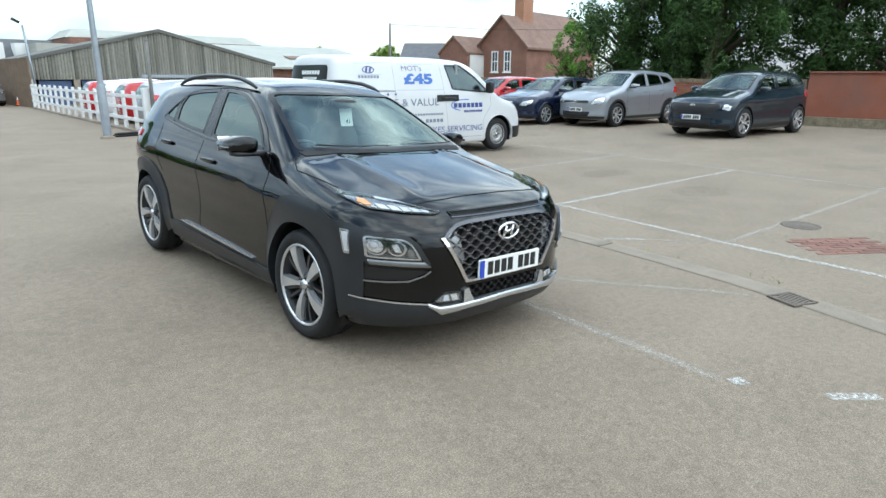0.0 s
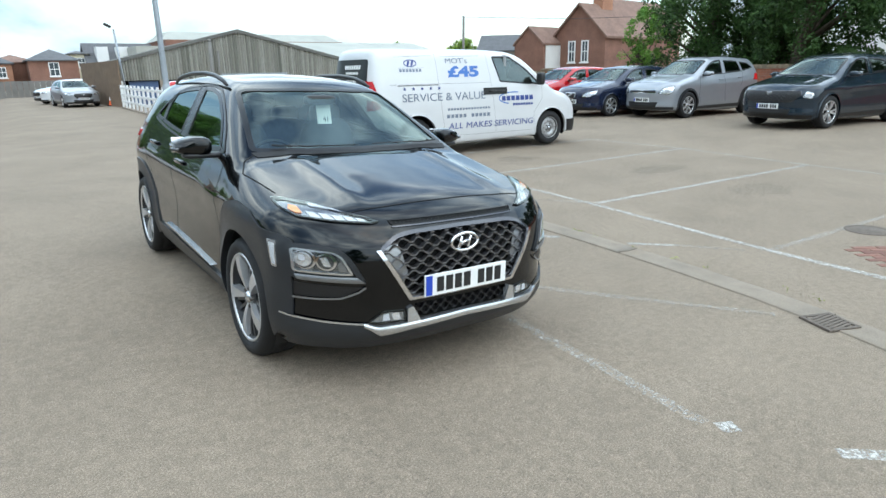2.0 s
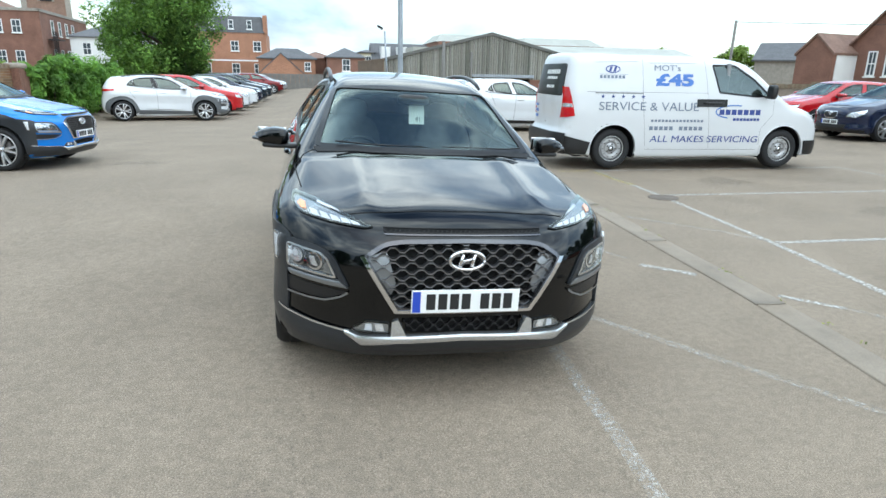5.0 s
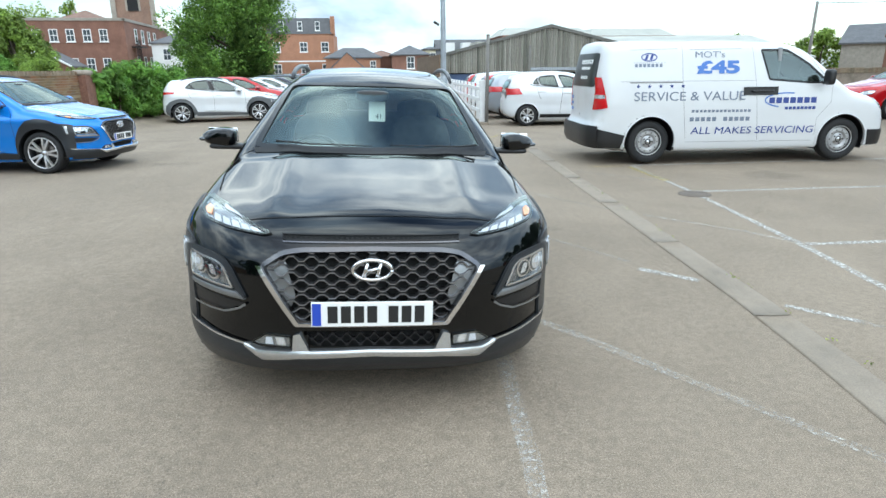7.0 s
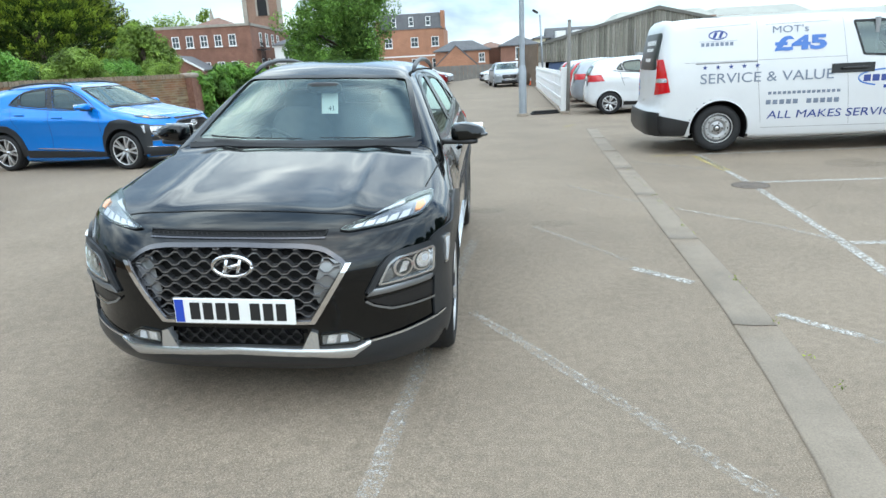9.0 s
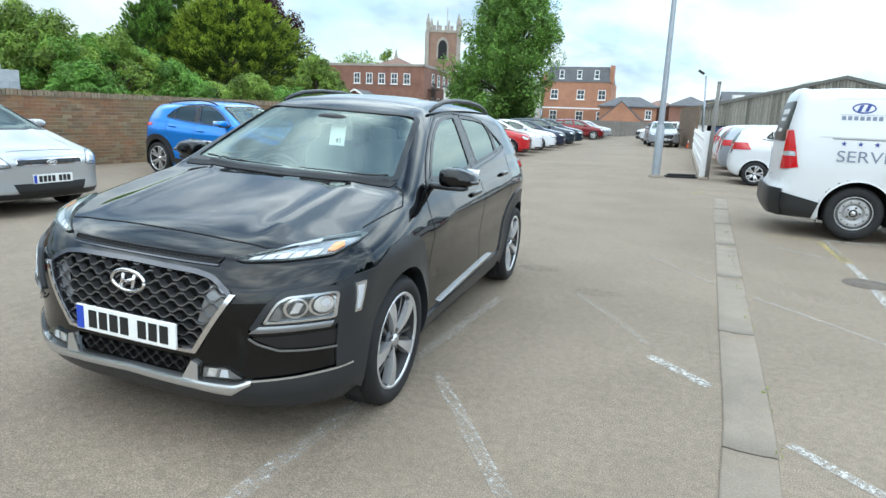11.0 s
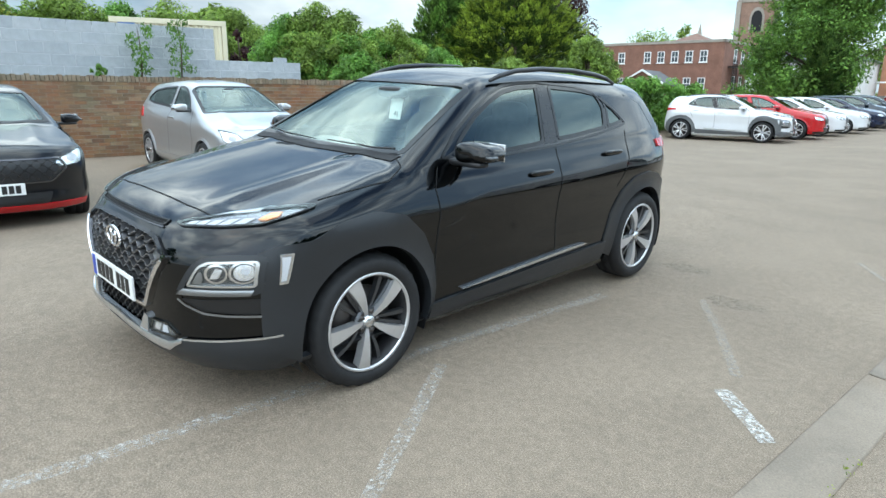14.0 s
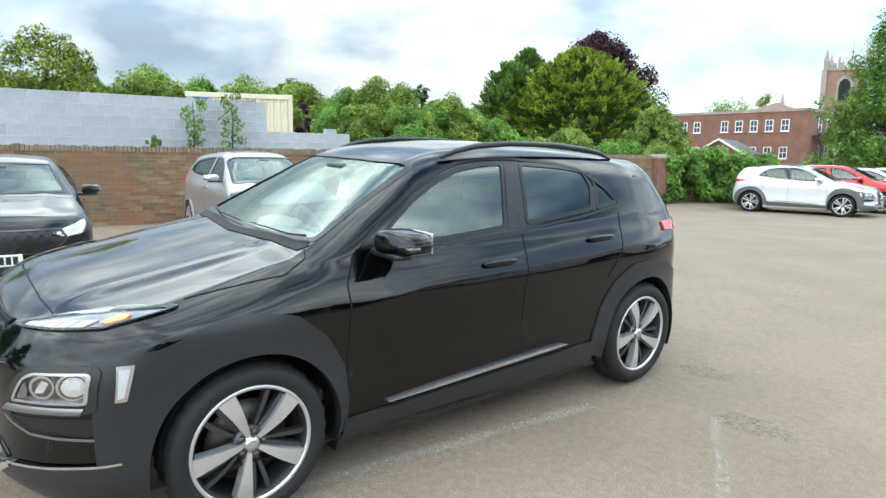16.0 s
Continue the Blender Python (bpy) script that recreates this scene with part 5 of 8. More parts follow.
# ---- other vehicles ----
def build_car(name, m, label, spec, material, style="double", lamps="swept", group="", cell=0.04, lower=None, plate_x=0.0, three_door=False, bonnet_dark=False, lip=None):
    """A parked car with the SUV's lines scaled to its own size."""
    shape = Shape(spec)
    car = thing(name, m, label, "car", group)
    S = lambda pts, view: at_size(spec, pts, view)  # noqa: E731
    sides = [S(g, "left") for g in spec.get("glass", (DOOR_GLASS, BACK_GLASS, QUARTER_GLASS))]
    if three_door:
        sides = [S(DOOR_GLASS, "left"), S([(0.24, 1.095), (0.375, 1.43), (0.9, 1.41), (1.3, 1.36), (1.47, 1.24), (1.4, 1.17), (1.05, 1.125)], "left")]
    screen, rear = S(spec.get("screen", SCREEN), "top"), S(REAR_GLASS, "top")
    holes = [("top", screen, 0.02), ("top", rear, 0.02)] + [(w, p, 0.018) for p in sides for w in ("left", "right")]
    part("body", skin(shape, holes, cell), material, car)
    glaze(car, shape, sides, 1 if not three_door else 3, 0.04)
    for nm, poly in (("windscreen", screen), ("rear_window", rear)):
        poly = rounded(poly, 0.05)
        o = part(nm, fill_on(shape, "top", poly, 0.0), SCREEN_GLASS if nm == "windscreen" else WINDOW_DARK, car)
        o.visible_shadow = False
        part("window_frame", ring_on(shape, "top", poly, 0.045, 0.004, 0.015), GLOSS_BLACK, o)
    build_interior(car, spec)
    G = {"swept": [(-0.4, 0.76), (-0.46, 0.66), (-0.34, 0.5), (0.34, 0.5), (0.46, 0.66), (0.4, 0.76)],
         "bar": [(-0.45, 0.72), (-0.45, 0.64), (0.45, 0.64), (0.45, 0.72)],
         "sport": [(-0.6, 0.77), (-0.66, 0.66), (-0.5, 0.52), (0.5, 0.52), (0.66, 0.66), (0.6, 0.77)],
         "wide": [(-0.62, 0.79), (-0.66, 0.69), (-0.5, 0.56), (0.5, 0.56), (0.66, 0.69), (0.62, 0.79)],
         "shield": [(-0.2, 0.74), (-0.22, 0.64), (-0.14, 0.56), (0.14, 0.56), (0.22, 0.64), (0.2, 0.74)]}[lamps]
    G = S(G, "front")
    part("grille", fill_on(shape, "front", G, 0.004, 0.01), BLACK_PLASTIC, car)
    part("grille_frame", ring_on(shape, "front", rounded(G, 0.02), 0.014, 0.009, 0.02), CHROME if lamps in ("bar", "shield") else DARK_CHROME, car)
    part("grille_mesh", lattice(shape, inset(G, 0.015).tolist(), 0.045, 0.1, 0.012, 0.006), DARK_CHROME, car, "", False)
    low = S([(-0.5, 0.42), (-0.45, 0.3), (0.45, 0.3), (0.5, 0.42)], "front")
    part("lower_intake", fill_on(shape, "front", low, 0.004, 0.01), BLACK_PLASTIC, car)
    L = {"swept": [(0.5, 0.7), (0.62, 0.66), (0.8, 0.7), (0.82, 0.8), (0.68, 0.79)], "bar": [(0.5, 0.63), (0.72, 0.6), (0.81, 0.68), (0.8, 0.82), (0.6, 0.76)],
         "sport": [(0.5, 0.72), (0.62, 0.67), (0.8, 0.69), (0.835, 0.8), (0.82, 0.85), (0.7, 0.8)], "wide": [(0.66, 0.66), (0.8, 0.62), (0.82, 0.74), (0.7, 0.78)], "shield": [(0.44, 0.62), (0.66, 0.6), (0.8, 0.7), (0.8, 0.82), (0.56, 0.74)]}[lamps]
    for side in (1, -1):
        poly = [(side * u, v) for u, v in S(rounded(L, 0.03), "front")][::side]
        c = np.mean(poly, 0)
        lamp(car, "head_lamp", shape, "front", poly, "clear headlamp", guides=[([(c[0] + 0.05 * math.cos(a), c[1] + 0.04 * math.sin(a)) for a in np.linspace(0, 2 * math.pi, 13)[:-1]], LAMP_WHITE)])
        g = plate_on(shape, "left", S([(1.45, 0.9), (1.9, 0.88)], "left"), S([(1.55, 1.06), (1.9, 1.06)], "left"), 0.012, 12, 6, 0.02)
        part("tail_lamp", g if side > 0 else flipped(g), LAMP_RED, car, "red tail lamp")
        for ya in (spec["front_axle"], spec["rear_axle"]):
            r = spec["arch"] + (0.06 if lower else 0.035)
            a = np.linspace(3.4, -0.26, 30)
            g = arch_band(shape, ya, [(ya + r * math.cos(t), spec["wheel"] + r * math.sin(t)) for t in a], 0.01, -0.26, 3.4, 30)
            part("wheel_arch", g if side > 0 else flipped(g), lower or material, car)
        y0, y1 = spec["front_axle"] + spec["arch"] + 0.03, spec["rear_axle"] - spec["arch"] - 0.03
        g = plate_on(shape, "left", [(y0, 0.235), (y1, 0.235)], [(y0, 0.31), (y1, 0.33)], 0.012, 20, 4, 0.02)
        part("sill_moulding", g if side > 0 else flipped(g), lower or (material if three_door else BLACK_PLASTIC), car)
        g = ribbon_on(shape, "left", S([(-0.72, 1.068), (0.14, 1.078), (1.05, 1.14), (1.2, 1.165)], "left"), 0.018, 0.006, 40)
        part("belt_trim", g if side > 0 else flipped(g), GLOSS_BLACK, car)
    part("bumper_lip", plate_on(shape, "front", S([(-0.8, 0.235), (0.8, 0.235)], "front"), S([(-0.82, 0.3), (0.82, 0.3)], "front"), 0.01, 30, 4, 0.02), lip or lower or BLACK_PLASTIC, car)
    number_plate(car, float(shape.on("front", [(0, 0.47)])[0][1]) - 0.014, 0.47 * spec.get("size", (1, 1, 1))[2])
    badge(car, float(shape.on("front", [(0, G[0][1] - 0.05)])[0][1]) - 0.012, G[0][1] - 0.05, 0.7)
    ln = [("left", S([(-0.8, 1.03), (-0.858, 0.93), (-0.865, 0.6), (-0.8, 0.36)], "left")), ("left", S([(0.17, 1.06), (0.2, 0.8), (0.25, 0.36)], "left"))]
    if not three_door:
        ln.append(("left", S([(1.0, 1.12), (0.96, 0.95), (0.87, 0.76)], "left")))
    ln.append(("top", S([(0.0, -1.945), (0.45, -1.92)], "top")))
    seams(car, shape, ln, 0.008)
    door_mirror(car, spec, material)
    handles(car, shape, S([(0.02, 0.93)] + ([] if three_door else [(0.84, 0.97)]), "left"), material)
    add_liners(car, spec)
    add_wheels(car, spec, style)
    return car


UPRIGHT = dict(SUV, top=SUV["top"][:-5] + [(1.4, 1.495), (1.68, 1.468), (1.83, 1.4), (1.99, 1.07), (2.2, 0.9)], plan=SUV["plan"][:-3] + [(1.6, 0.87), (1.85, 0.845), (2.1, 0.8)])
UPRIGHT["glass"] = [DOOR_GLASS, [(0.285, 1.1), (0.4, 1.43), (0.719, 1.415), (0.96, 1.395), (0.97, 1.14), (0.532, 1.117)], [(1.03, 1.385), (1.38, 1.345), (1.55, 1.22), (1.3, 1.175), (1.04, 1.15)]]
HATCH = scaled(SUV, 0.985, 1.02, 0.95, wheel=0.315, rim=0.22, arch=0.35, tyre=0.2, swells=[])
SMALL = scaled(SUV, 0.93, 0.88, 0.96, wheel=0.29, rim=0.19, arch=0.325, tyre=0.18, swells=[])
SPORT = scaled(SUV, 0.99, 1.04, 0.935, wheel=0.325, rim=0.24, arch=0.36, tyre=0.22, swells=[])
ONE_BOX = dict(UPRIGHT, top=[(-2.3, 0.66), (-2.05, 0.77), (-1.8, 0.86), (-1.4, 0.97), (-1.15, 1.045), (-1.02, 1.085), (-0.9, 1.145)] + UPRIGHT["top"][7:])
OLD = scaled(ONE_BOX, 0.95, 1.0, 1.0, wheel=0.305, rim=0.215, arch=0.34, tyre=0.2, swells=[], nose_curve=0.5)
OLD["screen"] = [(x * 1.08, y - 0.17 * min(1, max(0, -(y + 0.4) / 0.5))) for x, y in SCREEN]
TALL = scaled(UPRIGHT, 1.01, 1.07, 1.08, wheel=0.355, rim=0.23, arch=0.395, tyre=0.22, swells=[])
MIDDLE = scaled(UPRIGHT, 1.0, 1.03, 1.01, wheel=0.345, rim=0.235, arch=0.385, tyre=0.22, swells=[])
BIG = scaled(UPRIGHT, 1.03, 1.07, 1.06, wheel=0.36, rim=0.245, arch=0.4, tyre=0.23)

build_suv("compact_suv", pose(-0.015, -0.004, 0.033, 0.4, 2.3, 0), "glossy black compact SUV with dark grey plastic wheel arches", PAINT_BLACK, cell=0.018, tag=True)
build_suv("compact_suv", pose(-6.35, 7.0, 0, 0, 0, 80), "bright blue compact SUV with grey plastic wheel arches", PAINT_BLUE, cell=0.035, style="double")
build_suv("compact_suv", pose(-5.5, 19.5, -0.17, 0, 0, 100), "white compact SUV with grey plastic arches, first of a parked row", PAINT_WHITE, LIGHT_CLAD, cell=0.04, style="double", group="parked row")


def row_spot(y, dx=0.0):
    x = -5.4 + 0.035 * (y - 19.5) + dx
    return pose(x, y, float(ground_z(x, y)), 0, 0, 98)


ROW = "parked row"
build_car("suv", row_spot(22.1, 0.05), "red SUV parked in the row", MIDDLE, PAINT_RED, group=ROW)
white_hatch = build_car("hatchback", row_spot(24.8), "white hatchback parked in the row", HATCH, PAINT_WHITE, group=ROW)
copy_thing(white_hatch, row_spot(27.5, 0.1))
build_car("hatchback", row_spot(30.6), "navy blue hatchback parked in the row", HATCH, PAINT_NAVY, group=ROW)
dark_suv = build_car("suv", row_spot(33.7), "dark blue-grey SUV parked in the row", MIDDLE, PAINT_TEAL, group=ROW)
copy_thing(dark_suv, row_spot(36.8))
build_car("suv", row_spot(48.0), "dark red SUV parked in the row", MIDDLE, PAINT_MAROON, group=ROW)
grey_hatch = build_car("hatchback", row_spot(50.8), "grey hatchback parked in the row", HATCH, PAINT_GREY, group=ROW)
build_car("hatchback", row_spot(53.5), "silver hatchback parked in the row", HATCH, PAINT_SILVER, group=ROW)

build_car("hatchback", pose(-7.35, 2.0, 0, 0, 0, 86), "older silver three-door hatchback parked at the brick wall", OLD, PAINT_SILVER, "double", "bar", three_door=True, cell=0.03)
build_car("hatchback", pose(-6.2, -1.65, 0, 0, 0, 83), "black sporty hatchback with a red bumper lip", SPORT, PAINT_DARK, "double", "sport", cell=0.03, lip=PAINT_RED)
build_car("hatchback", pose(14.5, 8.75, 0.15, 0, 0, -92), "dark navy hatchback parked at the far wall", HATCH, PAINT_NAVY, "seven", "shield", cell=0.035)
build_car("suv", pose(15.35, 6.7, 0.16, 0, 0, -93), "silver-grey SUV with dark lower bumpers, parked at the far wall", TALL, PAINT_GREY, "seven", "bar", cell=0.035, lower=CLADDING)
build_car("suv", pose(14.75, 2.7, 0.16, 0, 0, -96), "dark blue-grey SUV parked at the far wall", BIG, PAINT_TEAL, "double", "wide", cell=0.03)
red_hatch = build_car("hatchback", pose(14.9, 11.4, 0.15, 0, 0, -93), "red hatchback parked at the far wall", HATCH, PAINT_RED, "double", "swept")
build_car("city_car", pose(5.45, 13.4, 0, 0, 0, 87), "small white city car parked behind the fence", SMALL, PAINT_WHITE, "double", "swept", cell=0.035)
copy_thing(grey_hatch, pose(5.7, 16.0, 0, 0, 0, 87))["label"] = "dark grey hatchback parked behind the fence"
copy_thing(red_hatch, pose(5.85, 18.6, -0.03, 0, 0, 87))["label"] = "red hatchback parked behind the fence"
copy_thing(white_hatch, pose(5.95, 21.2, 0, 0, 0, 87))["label"] = "white hatchback parked behind the fence"
copy_thing(red_hatch, pose(6.05, 23.8, -0.05, 0, 0, 87))["label"] = "red hatchback parked behind the fence"
copy_thing(grey_hatch, pose(2.1, 36.5, 0, 0, 0, 6))["label"] = "grey-green hatchback parked at the far end of the lane"
copy_thing(white_hatch, pose(2.6, 42.0, 0, 0, 0, -70))["label"] = "white hatchback parked at the far end of the lane"


# ---- the van ----
VAN = dict(
    nose=-2.5, tail=2.58, front_axle=-1.62, rear_axle=1.58, wheel=0.345, face=0.905, arch=0.41, tyre=0.215, rim=0.215, wide=1.15, mid=1.25,
    top=[(-2.7, 0.8), (-2.45, 0.98), (-2.2, 1.06), (-1.9, 1.13), (-1.7, 1.2), (-1.2, 1.6), (-0.95, 1.78), (-0.7, 1.87), (-0.3, 1.915), (1.0, 1.93), (2.2, 1.92), (2.42, 1.87), (2.52, 1.5), (2.75, 1.0)],
    crown=[(-2.6, 0.1), (-1.5, 0.08), (-0.5, 0.07), (2.6, 0.06)],
    plan=[(-2.7, 0.86), (-2.2, 0.92), (-1.4, 0.95), (0, 0.955), (2.0, 0.95), (2.6, 0.92)],
    belt=[(-2.7, 1.1), (-1.5, 1.18), (0, 1.22), (2.6, 1.22)],
    side=[(0.1, 0.06), (0.25, 0.015), (0.5, 0.0), (0.8, 0.005), (1.0, 0.025), (1.3, 0.03)],
    tumble=[(-2.0, 0.3), (-1.0, 0.2), (0, 0.14), (2.6, 0.14)],
    front=[(0.1, 0.1), (0.35, 0.0), (0.6, 0.0), (0.8, 0.05), (0.95, 0.15), (1.1, 0.36)],
    rear=[(0.15, 0.1), (0.35, 0.0), (0.55, 0.0), (0.7, 0.06), (1.2, 0.08), (1.9, 0.2)],
    bottom=[(-2.6, 0.26), (-2.2, 0.22), (2.3, 0.24), (2.6, 0.3)],
    round=5.0, nose_curve=0.42, tail_curve=0.18, edge=0.14, nose_edge=0.1,
)
VAN_BLUE = mat("dark blue lettering", (0.02, 0.045, 0.22), 0.4, vary=0.05)
VAN_MID = mat("mid blue lettering", (0.05, 0.15, 0.45), 0.4, vary=0.05)
VAN_GREY = mat("grey-blue lettering", (0.16, 0.19, 0.25), 0.4, vary=0.05)


VAN_GAP = mat("grey door gap", (0.2, 0.2, 0.2), 0.8, vary=0.1)


def build_van():
    s, shape = VAN, Shape(VAN)
    van = thing("delivery_van", pose(6.12, 5.98, 0.03, 0, 0, 86.2), "white delivery van with blue advertising writing, black bumpers", "van")
    glass_poly = [(-0.15, 1.78), (-0.3, 1.3), (-1.0, 1.24), (-1.32, 1.25), (-0.98, 1.55), (-0.6, 1.78)]
    screen = [(-0.78, -1.62), (0, -1.72), (0.78, -1.62), (0.7, -1.0), (0, -1.05), (-0.7, -1.0)]
    holes = [(w, glass_poly, 0.018) for w in ("left", "right")] + [("top", screen, 0.02)]
    part("body", skin(shape, holes, 0.03), PAINT_VAN, van)
    glaze(van, shape, [glass_poly], 1, 0.04)
    o = part("windscreen", fill_on(shape, "top", rounded(screen, 0.06), 0.0), WINDOW, van)
    o.visible_shadow = False
    part("window_frame", ring_on(shape, "top", rounded(screen, 0.06), 0.05, 0.004), GLOSS_BLACK, o)
    rear = rounded([(-0.72, 1.22), (0.72, 1.22), (0.68, 1.75), (-0.68, 1.75)], 0.06)
    o = part("rear_window", fill_on(shape, "back", rear, 0.006, 0.01), GLOSS_BLACK, van, "dark rear door glass")
    for r, (z0, h0, n0, w0) in enumerate(((1.58, 0.07, 7, 0.1), (1.49, 0.045, 9, 0.06), (1.34, 0.05, 6, 0.07))):
        for k in range(n0):
            u = -n0 * w0 / 2 + k * w0 - 0.1
            part("glass_lettering", plate_on(shape, "back", [(u, z0), (u + w0 * 0.75, z0)], [(u, z0 + h0), (u + w0 * 0.75, z0 + h0)], 0.009, 3, 3, 0.002), PLATE_WHITE, o)
    part("rear_bumper", merge(plate_on(shape, "back", [(-0.9, 0.3), (0.9, 0.3)], [(-0.9, 0.6), (0.9, 0.6)], 0.05, 20, 6, 0.06)), BLACK_PLASTIC, van, "black plastic rear bumper")
    for r in (0.8, 0.9, 1.0):
        part("rear_lettering", plate_on(shape, "back", [(0.45, r), (0.75, r)], [(0.45, r + 0.05), (0.75, r + 0.05)], 0.006, 6, 3, 0.002), VAN_MID, van)
    part("front_bumper", plate_on(shape, "front", [(-0.86, 0.26), (0.86, 0.26)], [(-0.86, 0.5), (0.86, 0.5)], 0.02, 24, 5, 0.03), BLACK_PLASTIC, van, "black plastic front bumper")
    part("interior_seat", merge(blob((-0.45, -0.75, 0.95), (0.27, 0.12, 0.4)), blob((0.35, -0.75, 0.95), (0.45, 0.12, 0.4)), blob((0, -1.45, 0.95), (0.8, 0.2, 0.15)), box(-0.85, 0.85, -0.5, -0.45, 0.4, 1.8)), TRIM_GREY, van)
    for side in (1, -1):
        f = (lambda g: g) if side > 0 else flipped
        part("head_lamp", f(fill_on(shape, "front", rounded([(0.56, 0.78), (0.78, 0.74), (0.84, 0.85), (0.82, 1.0), (0.66, 0.96)], 0.04), 0.008, 0.01)), LAMP_BOWL, van)
        part("tail_lamp", f(plate_on(shape, "left", [(2.29, 0.9), (2.47, 0.86)], [(2.39, 1.37), (2.45, 1.37)], 0.012, 10, 10, 0.03)), LAMP_RED, van, "tall red tail lamp")
        part("reversing_lamp", f(plate_on(shape, "left", [(2.33, 1.04), (2.46, 1.04)], [(2.345, 1.1), (2.455, 1.1)], 0.016, 6, 4, 0.01)), LAMP_BOWL, van)
        part("corner_bumper", f(plate_on(shape, "left", [(2.06, 0.26), (2.5, 0.28)], [(2.0, 0.46), (2.5, 0.58)], 0.03, 16, 6, 0.04)), BLACK_PLASTIC, van)
        part("nose_corner", f(plate_on(shape, "left", [(-2.3, 0.26), (-2.08, 0.26)], [(-2.35, 0.5), (-2.05, 0.5)], 0.02, 8, 5, 0.03)), BLACK_PLASTIC, van)
        for ya in (s["front_axle"], s["rear_axle"]):
            a = np.linspace(3.35, -0.2, 30)
            part("wheel_arch", f(arch_band(shape, ya, [(ya + 0.435 * math.cos(t), 0.345 + 0.435 * math.sin(t)) for t in a], 0.006, -0.2, 3.35, 30)), PAINT_VAN, van)
        part("door_handle", f(plate_on(shape, "left", [(-0.46, 1.07), (0.1, 1.07)], [(-0.46, 1.2), (0.1, 1.2)], 0.012, 10, 5, 0.02)), GLOSS_BLACK, van, "black door handle recess")
        part("handle_bar", f(blob((0.985, -0.2, 1.135), (0.012, 0.18, 0.018), 4, 8, 12)), BLACK_PLASTIC, van)
        part("slide_rail", f(plate_on(shape, "left", [(1.1, 1.275), (1.95, 1.275)], [(1.1, 1.29), (1.95, 1.29)], 0.006, 20, 3, 0.01)), VAN_GAP, van)
        m = blob((side * 1.1, -1.18, 1.34), (0.09, 0.06, 0.12), 4)
        part("door_mirror", merge(m, tube([(side * 0.93, -1.2, 1.25), (side * 1.08, -1.18, 1.27)], 0.025)), BLACK_PLASTIC, van)
    lines = [("left", [(1.12, 1.84), (1.1, 1.2), (1.0, 0.4)]), ("left", [(-0.02, 1.83), (-0.1, 1.2), (-0.2, 0.36)]), ("left", [(-0.9, 1.75), (-1.36, 1.22), (-1.36, 0.95), (-1.15, 0.7), (-1.15, 0.42)]),
             ("left", [(2.1, 1.3), (-0.1, 1.3)]), ("left", [(1.95, 1.78), (1.2, 1.8)]), ("left", [(1.0, 1.78), (0.15, 1.79)]), ("left", [(1.0, 0.34), (-1.1, 0.34)])]
    seams(van, shape, lines, 0.005, VAN_GAP)
    add_liners(van, s)
    add_wheels(van, s, "steel", bright=mat("grey steel wheel", (0.4, 0.4, 0.4), 0.45, 0.7, vary=0.15, scale=12))
    # writing on the side that faces the lane; the writing stands on the skin
    def on_side(y, z, lift=0.006):
        p = shape.on("right", [(y, z)])[0]
        n = shape.normal([p])[0]
        return pose(p[0] + n[0] * lift, y, z, 0, 0, -90) @ pose(0, 0, 0, math.degrees(math.asin(n[2])) * -1, 0, 0)

    def words(text, y0, y1, z, size, m, bold=0.0, slant=0.0):
        o = lettering(text, size, m, "writing", van, Matrix(), bold=bold, slant=slant)
        w = o.dimensions.x or 1
        xs = [v.co.x for v in o.data.vertices]
        w = max(xs) - min(xs)
        o.matrix_basis = on_side((y0 + y1) / 2, z) @ Matrix.Diagonal((abs(y1 - y0) / w, 1, 1, 1)) @ pose(0, 0, 0, 90, 0, 0)
        o["label"] = "blue lettering"

    words("SERVICE & VALUE", 1.88, 0.07, 1.06, 0.2, VAN_GREY)
    words("MOT's", 0.91, 0.43, 1.7, 0.14, VAN_GREY)
    words("£45", 0.88, 0.18, 1.5, 0.26, VAN_MID, 0.012)
    words("ALL MAKES SERVICING", 0.92, -1.12, 0.515, 0.16, VAN_BLUE, 0.0, 0.1)

    def bar(y0, y1, z0, z1, m, nm="lettering_bar"):
        g = flipped(plate_on(shape, "left", [(min(y0, y1), z0), (max(y0, y1), z0)], [(min(y0, y1), z1), (max(y0, y1), z1)], 0.004, 8, 3, 0.003))
        part(nm, g, m, van)

    for k in range(7):
        bar(-0.33 - k * 0.115, -0.42 - k * 0.115, 0.94, 1.03, VAN_BLUE)
    for k in range(8):
        bar(-0.6 - k * 0.065, -0.65 - k * 0.065, 0.84, 0.885, VAN_BLUE)
    for k in range(15):
        bar(0.93 - k * 0.066, 0.885 - k * 0.066, 0.81, 0.85, VAN_GREY)
    for k in range(11):
        if k != 5:
            bar(0.95 - k * 0.092, 0.885 - k * 0.092, 0.67, 0.735, PLATE_WHITE if k < 0 else VAN_GREY)
    for k in range(7):
        bar(1.88 - k * 0.066, 1.835 - k * 0.066, 1.52, 1.57, VAN_GREY)
    bar(1.9, 1.38, 1.585, 1.588, VAN_GREY)
    ring = [(1.65 + 0.13 * math.cos(a), 1.67 + 0.065 * math.sin(a)) for a in np.linspace(0, 2 * math.pi, 33)[:-1]]
    part("emblem", flipped(ring_on(shape, "left", ring, 0.016, 0.005, 0.004, 60)), VAN_BLUE, van, "blue oval emblem")
